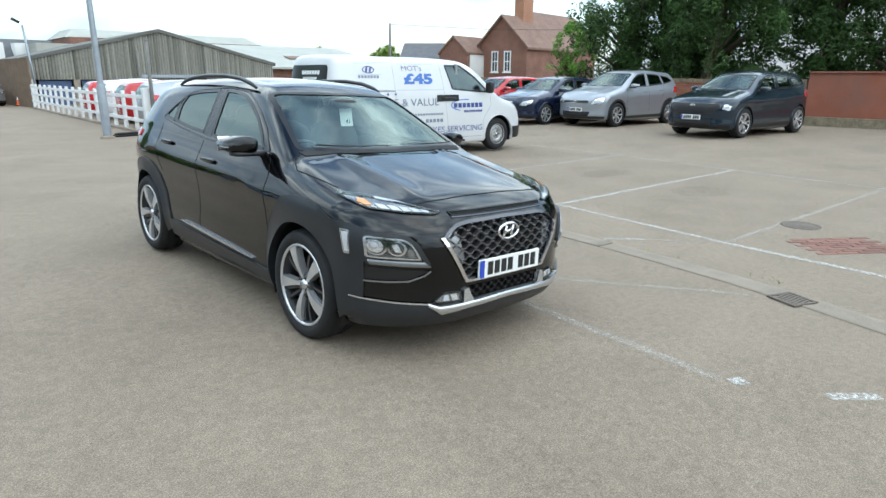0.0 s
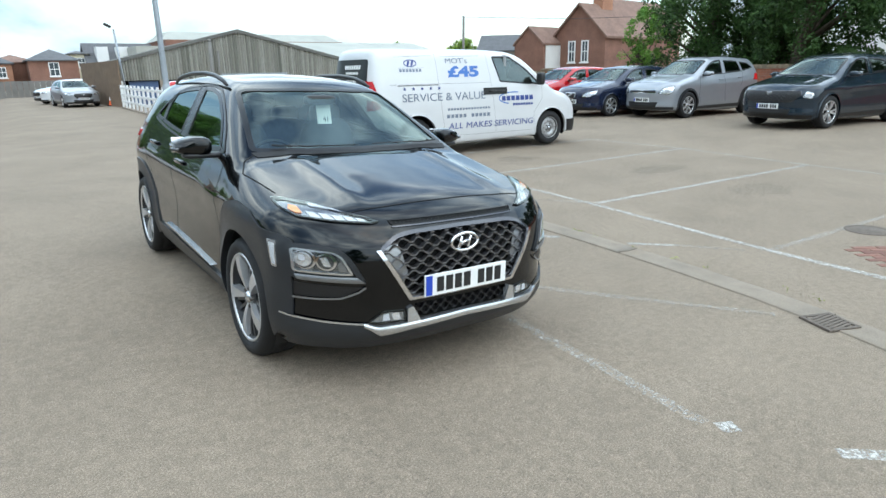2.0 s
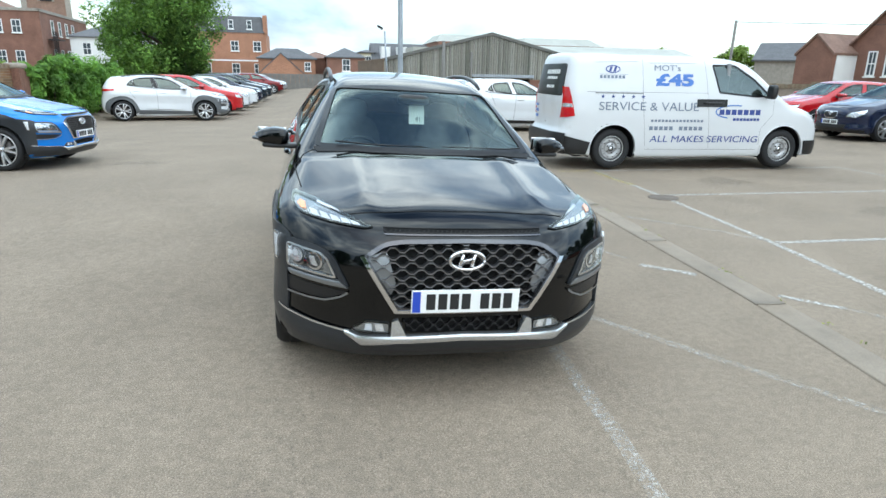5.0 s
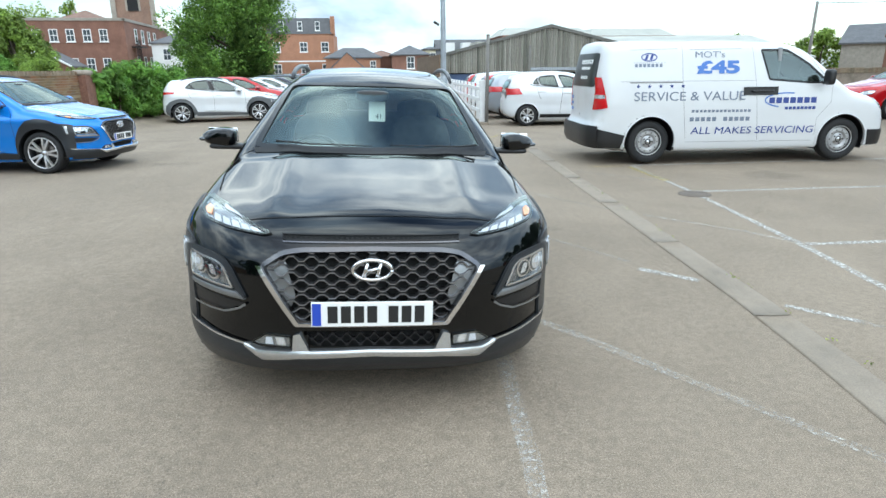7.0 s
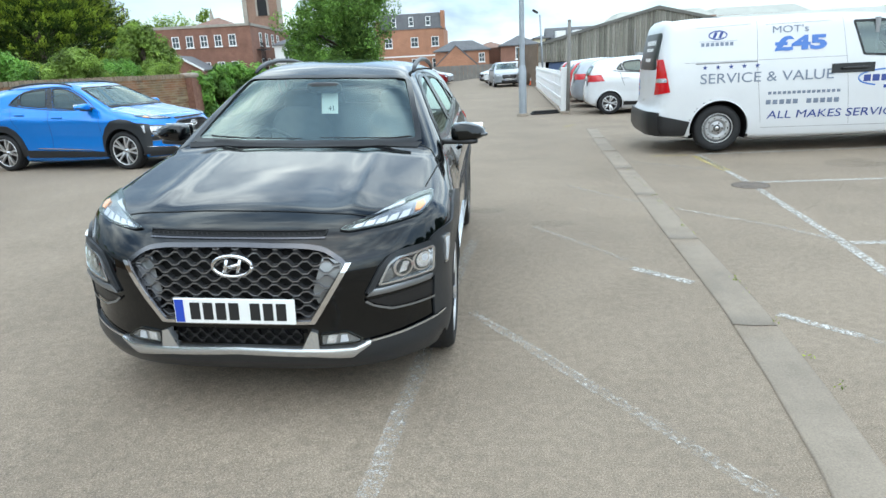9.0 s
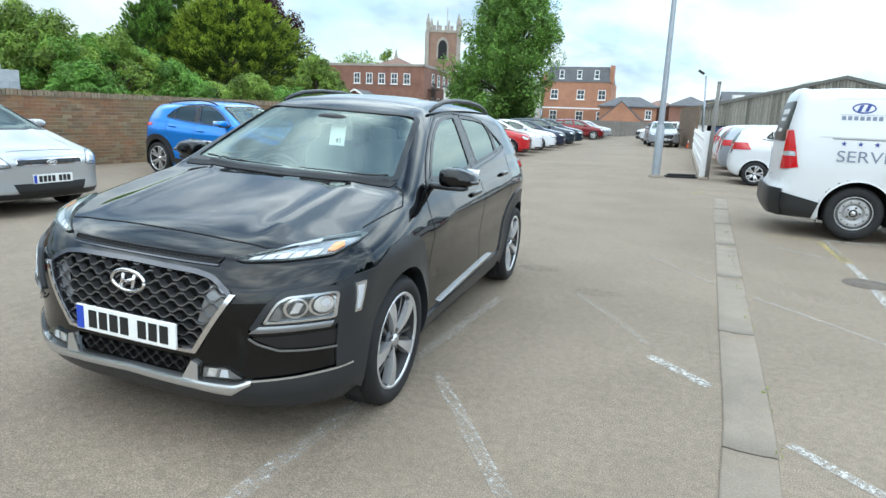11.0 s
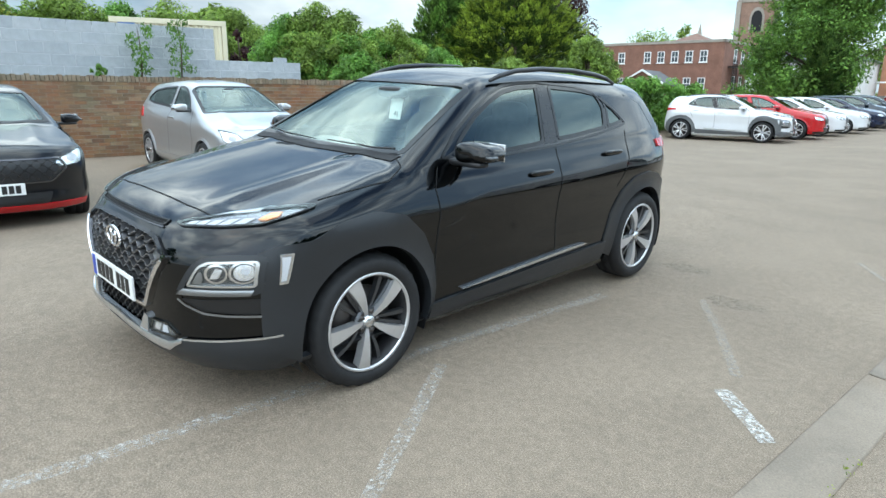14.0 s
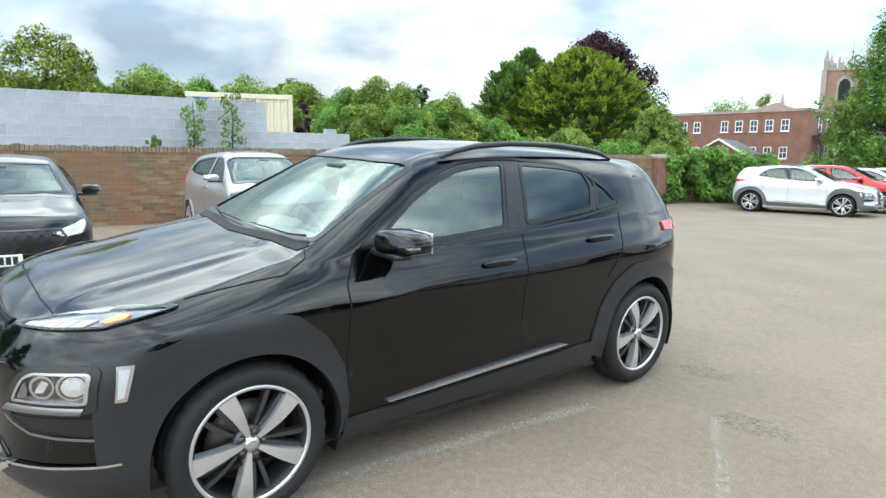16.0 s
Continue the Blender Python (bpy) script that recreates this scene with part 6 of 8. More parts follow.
    for y0, y1 in ((1.71, 1.67), (1.63, 1.59)):
        part("emblem_bar", flipped(plate_on(shape, "left", [(y1 + 0.015, 1.63), (y0 + 0.015, 1.63)], [(y1 - 0.015, 1.71), (y0 - 0.015, 1.71)], 0.005, 4, 4, 0.003)), VAN_BLUE, van)
    sweep = [(-0.62 + 0.36 * math.cos(a), 0.99 + 0.11 * math.sin(a)) for a in np.linspace(-1.2, 1.9, 24)]
    part("emblem_sweep", flipped(ribbon_on(shape, "left", sweep, 0.02, 0.005, 30)), VAN_MID, van)
    for k in range(5):
        c = (1.82 - 0.18 * k, 1.225)
        star = [(c[0] + (0.036 if i % 2 == 0 else 0.015) * math.sin(2 * math.pi * i / 10), c[1] + (0.036 if i % 2 == 0 else 0.015) * math.cos(2 * math.pi * i / 10)) for i in range(10)]
        part("star", flipped(fill_on(shape, "left", star, 0.005, 0.003)), VAN_BLUE, van)


build_van()


# ---- walls, fence and posts ----
BRICK_TONES = [(0.15, 0.08, 0.045), (0.2, 0.125, 0.065), (0.25, 0.17, 0.09), (0.19, 0.13, 0.075), (0.13, 0.088, 0.055), (0.25, 0.185, 0.105), (0.23, 0.11, 0.055), (0.16, 0.115, 0.072), (0.3, 0.24, 0.15), (0.1, 0.066, 0.045)]
COPING_TONES = [(0.22, 0.17, 0.115), (0.27, 0.215, 0.15), (0.18, 0.15, 0.105), (0.24, 0.165, 0.11)]
RED_TONES = [(0.26, 0.09, 0.05), (0.3, 0.115, 0.065), (0.22, 0.085, 0.055), (0.28, 0.13, 0.085)]
BLOCK_TONES = [(0.38, 0.405, 0.425), (0.4, 0.425, 0.44), (0.35, 0.375, 0.395), (0.43, 0.45, 0.46)]
BRICK_MANY, BRICK_ONE = brick_mix("old stock brick", BRICK_TONES), brick_mix("old stock brick piece", BRICK_TONES, islands=False)
def weathered(m, moss, scale, most):
    """Blends a wall-wide stain over a brick material, in patches that run across the courses."""
    nodes, links = m.node_tree.nodes, m.node_tree.links
    b, place, stain, span, mixer = nodes["Principled BSDF"], nodes.new("ShaderNodeNewGeometry"), nodes.new("ShaderNodeTexNoise"), nodes.new("ShaderNodeMapRange"), nodes.new("ShaderNodeMix")
    stain.inputs["Scale"].default_value, stain.inputs["Detail"].default_value = scale, 5.0
    links.new(place.outputs["Position"], stain.inputs["Vector"])
    span.inputs["From Min"].default_value, span.inputs["From Max"].default_value, span.inputs["To Max"].default_value = 0.42, 0.66, most
    links.new(stain.outputs["Fac"], span.inputs["Value"])
    mixer.data_type = "RGBA"
    links.new(span.outputs["Result"], mixer.inputs[0])
    links.new(b.inputs["Base Color"].links[0].from_socket, mixer.inputs[6])
    mixer.inputs[7].default_value = (*moss, 1)
    links.new(mixer.outputs[2], b.inputs["Base Color"])


for old_brick in (BRICK_MANY, BRICK_ONE):
    weathered(old_brick, (0.27, 0.115, 0.06), 1.7, 0.62)
    weathered(old_brick, (0.13, 0.115, 0.065), 0.9, 0.5)
COPING_MANY = brick_mix("weathered coping brick", COPING_TONES)
RED_MANY = brick_mix("red brick", RED_TONES)
BLOCK_ONE = brick_mix("grey concrete block", BLOCK_TONES, islands=False)
MORTAR = mat("old mortar", (0.28, 0.235, 0.19), 0.95, vary=0.2, scale=4, grain=0.2, second=(0.15, 0.13, 0.1), second_amount=0.3)
BLOCK_JOINT = mat("grey block mortar", (0.66, 0.68, 0.69), 0.95, vary=0.12, scale=4, grain=0.15)
BRICK_FAR = mat("far red brick", (0.2, 0.1, 0.07), 0.9, vary=0.2, scale=0.8, grain=0.3, grain_scale=12)
BRICK_ORANGE = mat("far orange brick", (0.36, 0.18, 0.11), 0.9, vary=0.16, scale=0.7, grain=0.3, grain_scale=12)
SLATE = mat("grey slate roof", (0.1, 0.1, 0.105), 0.7, vary=0.15, scale=1.2, grain=0.2, grain_scale=6)
TILE = mat("brown tile roof", (0.2, 0.12, 0.09), 0.85, vary=0.18, scale=1.0, grain=0.25, grain_scale=6)
SHEET_ROOF = mat("dark sheet roof", (0.13, 0.128, 0.115), 0.85, vary=0.15, scale=0.7)
WHITE_ROOF = mat("pale sheet roof", (0.36, 0.36, 0.32), 0.7, vary=0.08, scale=0.5)
RENDER_WHITE = mat("white render", (0.72, 0.72, 0.7), 0.85, vary=0.06, scale=0.6)
STONE = mat("flint and stone", (0.3, 0.27, 0.23), 0.9, vary=0.15, scale=0.25, grain=0.2, grain_scale=3)
PANE = mat("far window pane", (0.06, 0.075, 0.085), 0.12, vary=0.2, scale=0.7)
FRAME = mat("white window frame", (0.75, 0.75, 0.73), 0.5, vary=0.04)
WOOD_BROWN = mat("brown timber boards", (0.17, 0.115, 0.075), 0.85, vary=0.2, scale=2, grain=0.2, grain_scale=30)
WOOD_GREY = mat("grey weathered boards", (0.19, 0.18, 0.165), 0.9, vary=0.15, scale=1.5, grain=0.2, grain_scale=25)
WHITE_WOOD = mat("white painted timber", (0.75, 0.75, 0.74), 0.55, vary=0.05, scale=4, second=(0.6, 0.59, 0.55), second_amount=0.1)
GALV = mat("galvanised steel", (0.33, 0.36, 0.39), 0.5, 0.4, vary=0.1, scale=5, second=(0.26, 0.28, 0.3), second_amount=0.2)
CREAM = mat("cream painted container steel", (0.66, 0.6, 0.44), 0.6, vary=0.06, scale=1.5, second=(0.5, 0.42, 0.3), second_amount=0.1)
TERRACOTTA = mat("terracotta painted render", (0.25, 0.085, 0.05), 0.85, vary=0.12, scale=1.2, grain=0.15, second=(0.2, 0.1, 0.075), second_amount=0.25)
# near-black colour that stands for the shade within openings
DARK = mat("dark opening", (0.012, 0.012, 0.013), 0.9, vary=0.1)
BLUE_DOOR = mat("blue painted door", (0.06, 0.1, 0.2), 0.6, vary=0.1)


def brick_wall(name, a, b, height, label, many, one=None, near=(0, 0), thick=0.3, coping=True, base=0.0):
    """A brick wall from a to b: courses of single bricks before mortar, with a soldier course on top. near: the stretch whose bricks are parts."""
    a, b = Vector((*a, base)), Vector((*b, base))
    d = (b - a).normalized()
    ln = (b - a).length
    m = Matrix.Translation(a) @ Matrix.Rotation(math.atan2(d.y, d.x), 4, "Z")
    w = part(name, box(0, ln, -thick + 0.01, -0.008, -0.1, height - 0.1), MORTAR, None, "", False)
    w.matrix_basis = m
    tagged(w, label, "wall", kind="structure")
    rng = random.Random(7)
    geos, first, made = [], None, 0
    rows = int((height - 0.11) / 0.075)
    unit = box(0, 0.215, -0.1, 0.0, 0, 0.065, 0.0)
    for r in range(rows):
        x = -0.11 if r % 2 else 0.0
        while x < ln:
            dx, dy = rng.uniform(-0.003, 0.003), rng.uniform(-0.004, 0.006)
            x0, x1 = max(x, 0) + dx, min(x + 0.215, ln)
            if x1 - x0 > 0.04:
                if one and near[0] <= x < near[1] and made < 300 and x1 - x0 > 0.2:
                    mm = Matrix.Translation((x0, -dy, r * 0.075 + 0.005))
                    if first is None:
                        first = part("brick", unit, one, w, "", False)
                        first.matrix_basis = mm
                    else:
                        share("brick", first, w, mm)
                    made += 1
                else:
                    geos.append(box(x0, x1, -0.1 - dy, -dy, r * 0.075 + 0.005, r * 0.075 + 0.07))
            x += 0.225
    caps = []
    if coping:
        x = 0.0
        while x < ln - 0.07:
            t, h = rng.uniform(-0.01, 0.01), rng.uniform(-0.022, 0.012)
            caps.append(box(x, x + 0.066, -thick - 0.015 + t, 0.015 + t, rows * 0.075 + 0.005, height + h))
            x += 0.076
    for nm, g, m_ in (("bricks", geos, many), ("coping_bricks", caps, COPING_MANY)):
        if g:
            part(nm, merge(*g), m_, w, "", False)["kind"] = "stuff"
    return w


def build_left_wall():
    brick_wall("wall_west", (-9.05, 16.6), (-12.2, -9.6), 1.62, "old brown and red brick wall with a brick-on-edge coping", BRICK_MANY, BRICK_ONE, (11.0, 14.1))
    brick_wall("wall_west_end", (-7.9, 24.5), (-9.2, 16.9), 1.3, "low old brick wall under ivy", BRICK_MANY)
    pier = thing("wall_pier", pose(-9.1, 16.75, 0, 0, 0, 83), "old brick wall pier with a stone cap", "pier")
    part("pier_body", box(-0.25, 0.25, -0.3, 0.2, -0.1, 1.5, 0.01), BRICK_FAR, pier, "", False)
    part("pier_cap", blob((0, -0.05, 1.56), (0.3, 0.3, 0.1), 3), MORTAR, pier)
    # a block wall stands behind it
    d = Vector((2.1, 16.9, 0)).normalized()
    turn = Matrix.Rotation(math.atan2(d.y, d.x), 4, "Z")
    a = Vector((-11.6, 0.2, 0)) + d * 5.75
    back = turn @ Matrix.Rotation(math.pi, 4, "Z")
    wall = part("wall_block", box(2.1, 14.75, -0.21, -0.006, -0.1, 2.63), BLOCK_JOINT, None, "", False)
    wall.matrix_basis = Matrix.Translation(a) @ back
    tagged(wall, "pale grey concrete block wall behind the brick wall", "wall", kind="structure")
    part("low_end", box(0.0, 2.1, -0.21, -0.006, -0.1, 1.98), BLOCK_JOINT, wall, "", False)
    first = None
    for r in range(6, 12):
        x, end = (0.0 if r * 0.225 < 1.9 else 2.1), 14.8
        k = 0
        while x < end - 0.1:
            w = 0.22 if r % 2 and k == 0 else min(0.44, end - x)
            k += 1
            mm = pose(x, 0, r * 0.225)
            if first is None:
                first = part("block", box(0, 0.44, -0.2, 0.0, 0.0, 0.218, 0.003), BLOCK_ONE, wall, "", False)
                first.matrix_basis = mm
            else:
                share("block", first, wall, mm @ Matrix.Diagonal((w / 0.44, 1, 1, 1)))
            x += w + 0.007
    o = share("block", first, wall, pose(0.35, 0, 2.0) @ Matrix.Diagonal((0.6, 1, 0.6, 1)))
    # shipping container behind
    c = thing("shipping_container", Matrix.Translation((-21.6, 5.05, 0.0)) @ Matrix.Rotation(radians(67.4), 4, "Z") @ Matrix.Diagonal((1.34, 1.2, 1.535, 1)), "cream corrugated steel shipping container behind the walls", "container")
    v, n = [], 0
    pts = []
    x = 0.1
    while x < 2.75:
        pts += [(x, 0.0), (x + 0.07, 0.0), (x + 0.1, 0.036), (x + 0.17, 0.036), (x + 0.2, 0.0)]
        x += 0.2
    for z in (0.1, 2.38):
        v += [(px, py, z) for px, py in pts]
    part("side_panel", (v, rows_to_faces(2, len(pts))), CREAM, c, "", False)
    part("container_box", box(0.02, 2.9, 0.05, 6.0, 0.0, 2.44, 0.01), CREAM, c, "", False)
    part("top_rail", box(0, 2.92, -0.03, 0.06, 2.36, 2.48, 0.008), CREAM, c, "", False)
    part("corner_post", box(2.8, 2.92, -0.03, 0.1, 0, 2.4, 0.008), CREAM, c, "", False)
    part("vent_opening", box(1.35, 1.85, -0.02, 0.03, 2.18, 2.3, 0.005), DARK, c, "", False)
    part("maker_plate", box(0.2, 0.62, -0.02, 0.03, 2.3, 2.44, 0.003), VAN_MID, c, "blue and white plate", False)


def build_right_wall():
    brick_wall("wall_east", (19.25, 2.6), (18.5, 16.5), 1.4, "brown brick boundary wall", RED_MANY, None, (0, 0), base=0.15)
    w = part("wall_render", merge(box(-0.15, 0.15, -9.0, 3.15, 0.32, 1.62, 0.01)), TERRACOTTA, None, "", False)
    w.matrix_basis = pose(19.45, -0.6, 0.12, 0, 0, 2)
    tagged(w, "terracotta painted wall on a stone base", "wall", kind="structure")
    part("wall_base", box(-0.22, 0.22, -9.0, 3.15, -0.1, 0.32, 0.02), mat("rubble stone", (0.2, 0.165, 0.11), 0.95, vary=0.3, scale=6, grain=0.3, grain_scale=30, bump=0.02, bump_scale=14), w, "", False)
    part("wall_coping", box(-0.2, 0.2, -9.0, 3.15, 1.62, 1.67, 0.01), TERRACOTTA, w, "", False)


def build_fence():
    fence = thing("post_rail_fence", Matrix(), "white painted post-and-rail timber fence", "fence")
    a, b = Vector((3.2, 13.75, 0)), Vector((3.75, 31.5, 0))
    d = (b - a).normalized()
    turn = Matrix.Rotation(math.atan2(d.y, d.x), 4, "Z")
    n = 17
    ln = (b - a).length
    first = None
    for k in range(n):
        p = a + d * (ln * k / (n - 1))
        m = Matrix.Translation(p) @ turn
        if k == 0:
            part("end_post", box(-0.09, 0.09, -0.09, 0.09, -0.05, 1.25, 0.015), WHITE_WOOD, fence, "", False).matrix_basis = m
        elif first is None:
            first = part("post", box(-0.08, 0.08, -0.04, 0.04, -0.05, 1.14, 0.01), WHITE_WOOD, fence, "", False)
            first.matrix_basis = m
        else:
            share("post", first, fence, m)
    for z in (0.36, 0.68, 1.0):
        part("rail", box(0, ln, 0.035, 0.065, z - 0.05, z + 0.05, 0.008), WHITE_WOOD, fence, "", False).matrix_basis = Matrix.Translation(a) @ turn
    kerb = part("kerb", box(-0.4, ln, -0.12, 0.12, -0.05, 0.07, 0.015), CONCRETE, None, "", False)
    kerb.matrix_basis = Matrix.Translation(a) @ turn
    tagged(kerb, "low concrete kerb under the fence", "kerb", kind="structure")
    post = thing("lamp_post", pose(2.02, 13.35, 0), "tall galvanised steel lamp post", "lamp post")
    part("base", spun([(0.105, -0.05), (0.105, 1.25), (0.095, 1.3), (0.075, 1.36)], 20, "z"), GALV, post)
    part("shaft", spun([(0.075, 1.3), (0.05, 7.6), (0.04, 7.7)], 16, "z"), GALV, post)
    part("door_plate", box(-0.05, 0.05, -0.112, -0.1, 0.45, 0.95, 0.004), GALV, post, "", False)
    part("lamp_head", moved(blob((0.35, 0, 7.72), (0.4, 0.13, 0.07), 4), Matrix()), GALV, post)
    part("base_collar", spun([(0.17, -0.02), (0.17, 0.05), (0.1, 0.08)], 20, "z"), CONCRETE, post)
    tray = thing("rubber_wheel_stop", pose(2.66, 13.75, 0.0, 0, 0, 15), "black rubber wheel stop lying on the tarmac", "wheel stop")
    part("stop_body", merge(box(-0.4, 0.4, -0.13, 0.13, 0.0, 0.05, 0.02), box(-0.36, 0.36, -0.1, -0.04, 0.05, 0.11, 0.02), box(-0.36, 0.36, 0.04, 0.1, 0.05, 0.09, 0.02)), RUBBER, tray)
    pole = thing("timber_pole", pose(3.28, 13.55, 0), "slim weathered timber pole beside the fence", "pole")
    part("shaft", tube([(0, 0, -0.1), (0.02, 0, 1.3), (0.03, 0, 2.45)], [0.055, 0.05, 0.045], 10), WOOD_GREY, pole)
    part("pole_cap", moved(blob((0.03, 0, 2.46), (0.05, 0.05, 0.03), 3, 8, 10), Matrix()), WOOD_GREY, pole)
    far = thing("flood_light_pole", pose(4.25, 33.0, 0), "tall slim pole with a floodlight beside the timber wall", "lamp post")
    part("shaft", tube([(0, 0, -0.1), (-0.2, 0, 3.9)], [0.06, 0.05], 10), GALV, far)
    part("flood_lamp", moved(box(-0.25, 0.1, -0.1, 0.1, -0.06, 0.06, 0.02), pose(-0.4, 0, 4.05, 0, 30, 0)), BLACK_PLASTIC, far, "", False)
    cone = thing("traffic_cone", pose(3.7, 34.8, 0), "orange and white traffic cone by the fence", "traffic cone")
    part("cone_body", spun([(0.19, 0.03), (0.15, 0.12), (0.03, 0.72), (0.0001, 0.73)], 18, "z"), mat("orange cone plastic", (0.75, 0.12, 0.03), 0.5, vary=0.1), cone)
    part("cone_sleeve", spun([(0.122, 0.3), (0.083, 0.48)], 18, "z"), PLATE_WHITE, cone)
    part("cone_base", box(-0.22, 0.22, -0.22, 0.22, 0, 0.04, 0.015), RUBBER, cone, "", False)
    # timber wall beside the lane and a board fence across its end
    t = part("wall_timber", merge(*[box(k * 0.31, k * 0.31 + 0.3, -0.03 + 0.01 * (k % 2), 0.03, 0, 2.35, 0.006) for k in range(30)]), WOOD_BROWN, None, "", False)
    t.matrix_basis = Matrix.Translation((3.85, 32.0, 0)) @ Matrix.Rotation(radians(94), 4, "Z")
    tagged(t, "tall brown timber board wall along the lane", "wall", kind="structure")
    e = part("wall_end", merge(*[box(k * 0.42, k * 0.42 + 0.4, -0.03 + 0.012 * (k % 2), 0.03, -0.5, 1.32, 0.006) for k in range(84)]), WOOD_GREY, None, "", False)
    e.matrix_basis = pose(-27.0, 59.5, 0)
    tagged(e, "grey weathered board fence across the end of the car park", "fence", kind="structure")


build_left_wall()
build_right_wall()
build_fence()


# ---- buildings ----
def gable(w, dpt, eave, ridge, over=0.3):
    """A pitched roof of two slopes over a block w wide and dpt deep, its gable to the front."""
    h, t = w / 2 + over, 0.18
    s = (ridge - eave) / (w / 2)
    out = []
    for side in (1, -1):
        v = [(0, -over, ridge), (side * h, -over, eave - s * over), (side * h, dpt + over, eave - s * over), (0, dpt + over, ridge)]
        v += [(x, y, z - t) for x, y, z in v]
        out.append((v, [(0, 1, 2, 3), (7, 6, 5, 4), (0, 4, 5, 1), (1, 5, 6, 2), (2, 6, 7, 3), (3, 7, 4, 0)]))
    return merge(*out)


def hip(w, dpt, eave, ridge, over=0.3):
    h, k = w / 2 + over, min(w, dpt) / 2
    v = [(-h, -over, eave), (h, -over, eave), (h, dpt + over, eave), (-h, dpt + over, eave), (-w / 2 + k, dpt / 2, ridge), (w / 2 - k, dpt / 2, ridge)]
    v += [(x, y, z - 0.15) for x, y, z in v[:4]]
    return v, [(0, 1, 5, 4), (1, 2, 5), (2, 3, 4, 5), (3, 0, 4), (6, 9, 8, 7), (0, 6, 7, 1), (1, 7, 8, 2), (2, 8, 9, 3), (3, 9, 6, 0)]


def walls(w, dpt, eave, ridge=None):
    v = [(-w / 2, 0, 0), (w / 2, 0, 0), (w / 2, 0, eave), (-w / 2, 0, eave), (-w / 2, dpt, 0), (w / 2, dpt, 0), (w / 2, dpt, eave), (-w / 2, dpt, eave)]
    f = [(0, 1, 2, 3), (5, 4, 7, 6), (1, 5, 6, 2), (4, 0, 3, 7)]
    if ridge:
        v += [(0, 0, ridge - 0.05), (0, dpt, ridge - 0.05)]
        f += [(3, 2, 8), (6, 7, 9)]
    else:
        f += [(3, 2, 6, 7)]
    return v, f


def window(parent, x, z, w, h, y=0.0, bars=1, turn=None):
    """A sash window: frame, panes and sill, set a little before the wall."""
    m = turn @ pose(x, y, z) if turn else pose(x, y, z)
    o = part("window", box(-w / 2 + 0.05, w / 2 - 0.05, -0.02, 0.03, 0.05, h - 0.05), PANE, parent, "", False)
    o.matrix_basis = m
    outer, inner = [(-w / 2, 0), (w / 2, 0), (w / 2, h), (-w / 2, h)], [(-w / 2 + 0.1, 0.1), (w / 2 - 0.1, 0.1), (w / 2 - 0.1, h - 0.1), (-w / 2 + 0.1, h - 0.1)]
    v = [(u, -0.07, q) for u, q in outer + inner] + [(u, 0.03, q) for u, q in outer + inner]
    f = [(k, (k + 1) % 4, 4 + (k + 1) % 4, 4 + k) for k in range(4)] + [(k, 8 + k, 8 + (k + 1) % 4, (k + 1) % 4) for k in range(4)] + [(4 + k, 4 + (k + 1) % 4, 12 + (k + 1) % 4, 12 + k) for k in range(4)]
    part("frame", (v, f), FRAME, o, "", False)
    part("glazing_bar", box(-w / 2 + 0.09, w / 2 - 0.09, -0.05, 0.02, h / 2 - 0.04, h / 2 + 0.04), FRAME, o, "", False)
    for k in range(bars):
        part("glazing_bar", box(-w / 2 + w * (k + 1) / (bars + 1) - 0.03, -w / 2 + w * (k + 1) / (bars + 1) + 0.03, -0.045, 0.02, 0.09, h - 0.09), FRAME, o, "", False)
    part("sill", box(-w / 2 - 0.08, w / 2 + 0.08, -0.16, 0.02, -0.1, 0.0), FRAME, o, "", False)


def build_office():
    b = thing("office_building", pose(-43.3, 87, 0, 0, 0, 4), "two-storey red brick office building with white sash windows", "building")
    part("wall", walls(21, 24, 8.4), BRICK_FAR, b, "", False)
    part("parapet", merge(box(-10.6, 10.6, -0.1, 0.25, 8.25, 8.6), box(10.25, 10.6, -0.1, 24, 8.25, 8.6)), STONE, b, "", False)
    part("roof", moved(hip(9, 9, 8.4, 10.6), pose(2.0, 8, 0)), TILE, b, "", False)
    for z in (1.9, 5.6):
        for k in range(9):
            if k not in (3,):
                window(b, -8.6 + 2.05 * k, z, 1.05, 1.6)
    side = pose(10.5, 0, 0, 0, 0, 90)
    for z in (1.9, 5.6):
        for k in range(4):
            window(b, 5.0 + 3.4 * k, z, 1.3, 1.9, 0, 0, side)
    part("fire_escape", merge(box(10.6, 12.0, 2.0, 4.4, 4.9, 5.05), *[tube([(11.2, 2.2 + 0.5 * k, 0), (11.2, 2.2 + 0.5 * k, 6.0)], 0.05, 6) for k in range(5)]), BLACK_PLASTIC, b, "black steel fire escape", False)
    low = thing("garage", pose(-38.5, 76, 0, 0, 0, 10), "small slate-roofed garage with white bargeboards", "building")
    part("wall", walls(6, 7, 2.6, 4.3), BRICK_FAR, low, "", False)
    part("roof", gable(6, 7, 2.6, 4.3), SLATE, low, "", False)
    part("bargeboard", merge(tube([(-3.2, -0.35, 2.35), (0, -0.35, 4.25)], 0.14, 4), tube([(3.2, -0.35, 2.35), (0, -0.35, 4.25)], 0.14, 4)), FRAME, low, "", False)
    h = thing("white_house", pose(-24, 92, 0, 0, 0, 0), "white rendered house behind the trees", "house")
    part("wall", walls(14, 9, 5.6), RENDER_WHITE, h, "", False)
    part("roof", moved(hip(14, 9, 5.6, 7.8), Matrix()), SLATE, h, "", False)
    for k in range(4):
        window(h, -5 + 3.3 * k, 3.2, 1.1, 1.6)


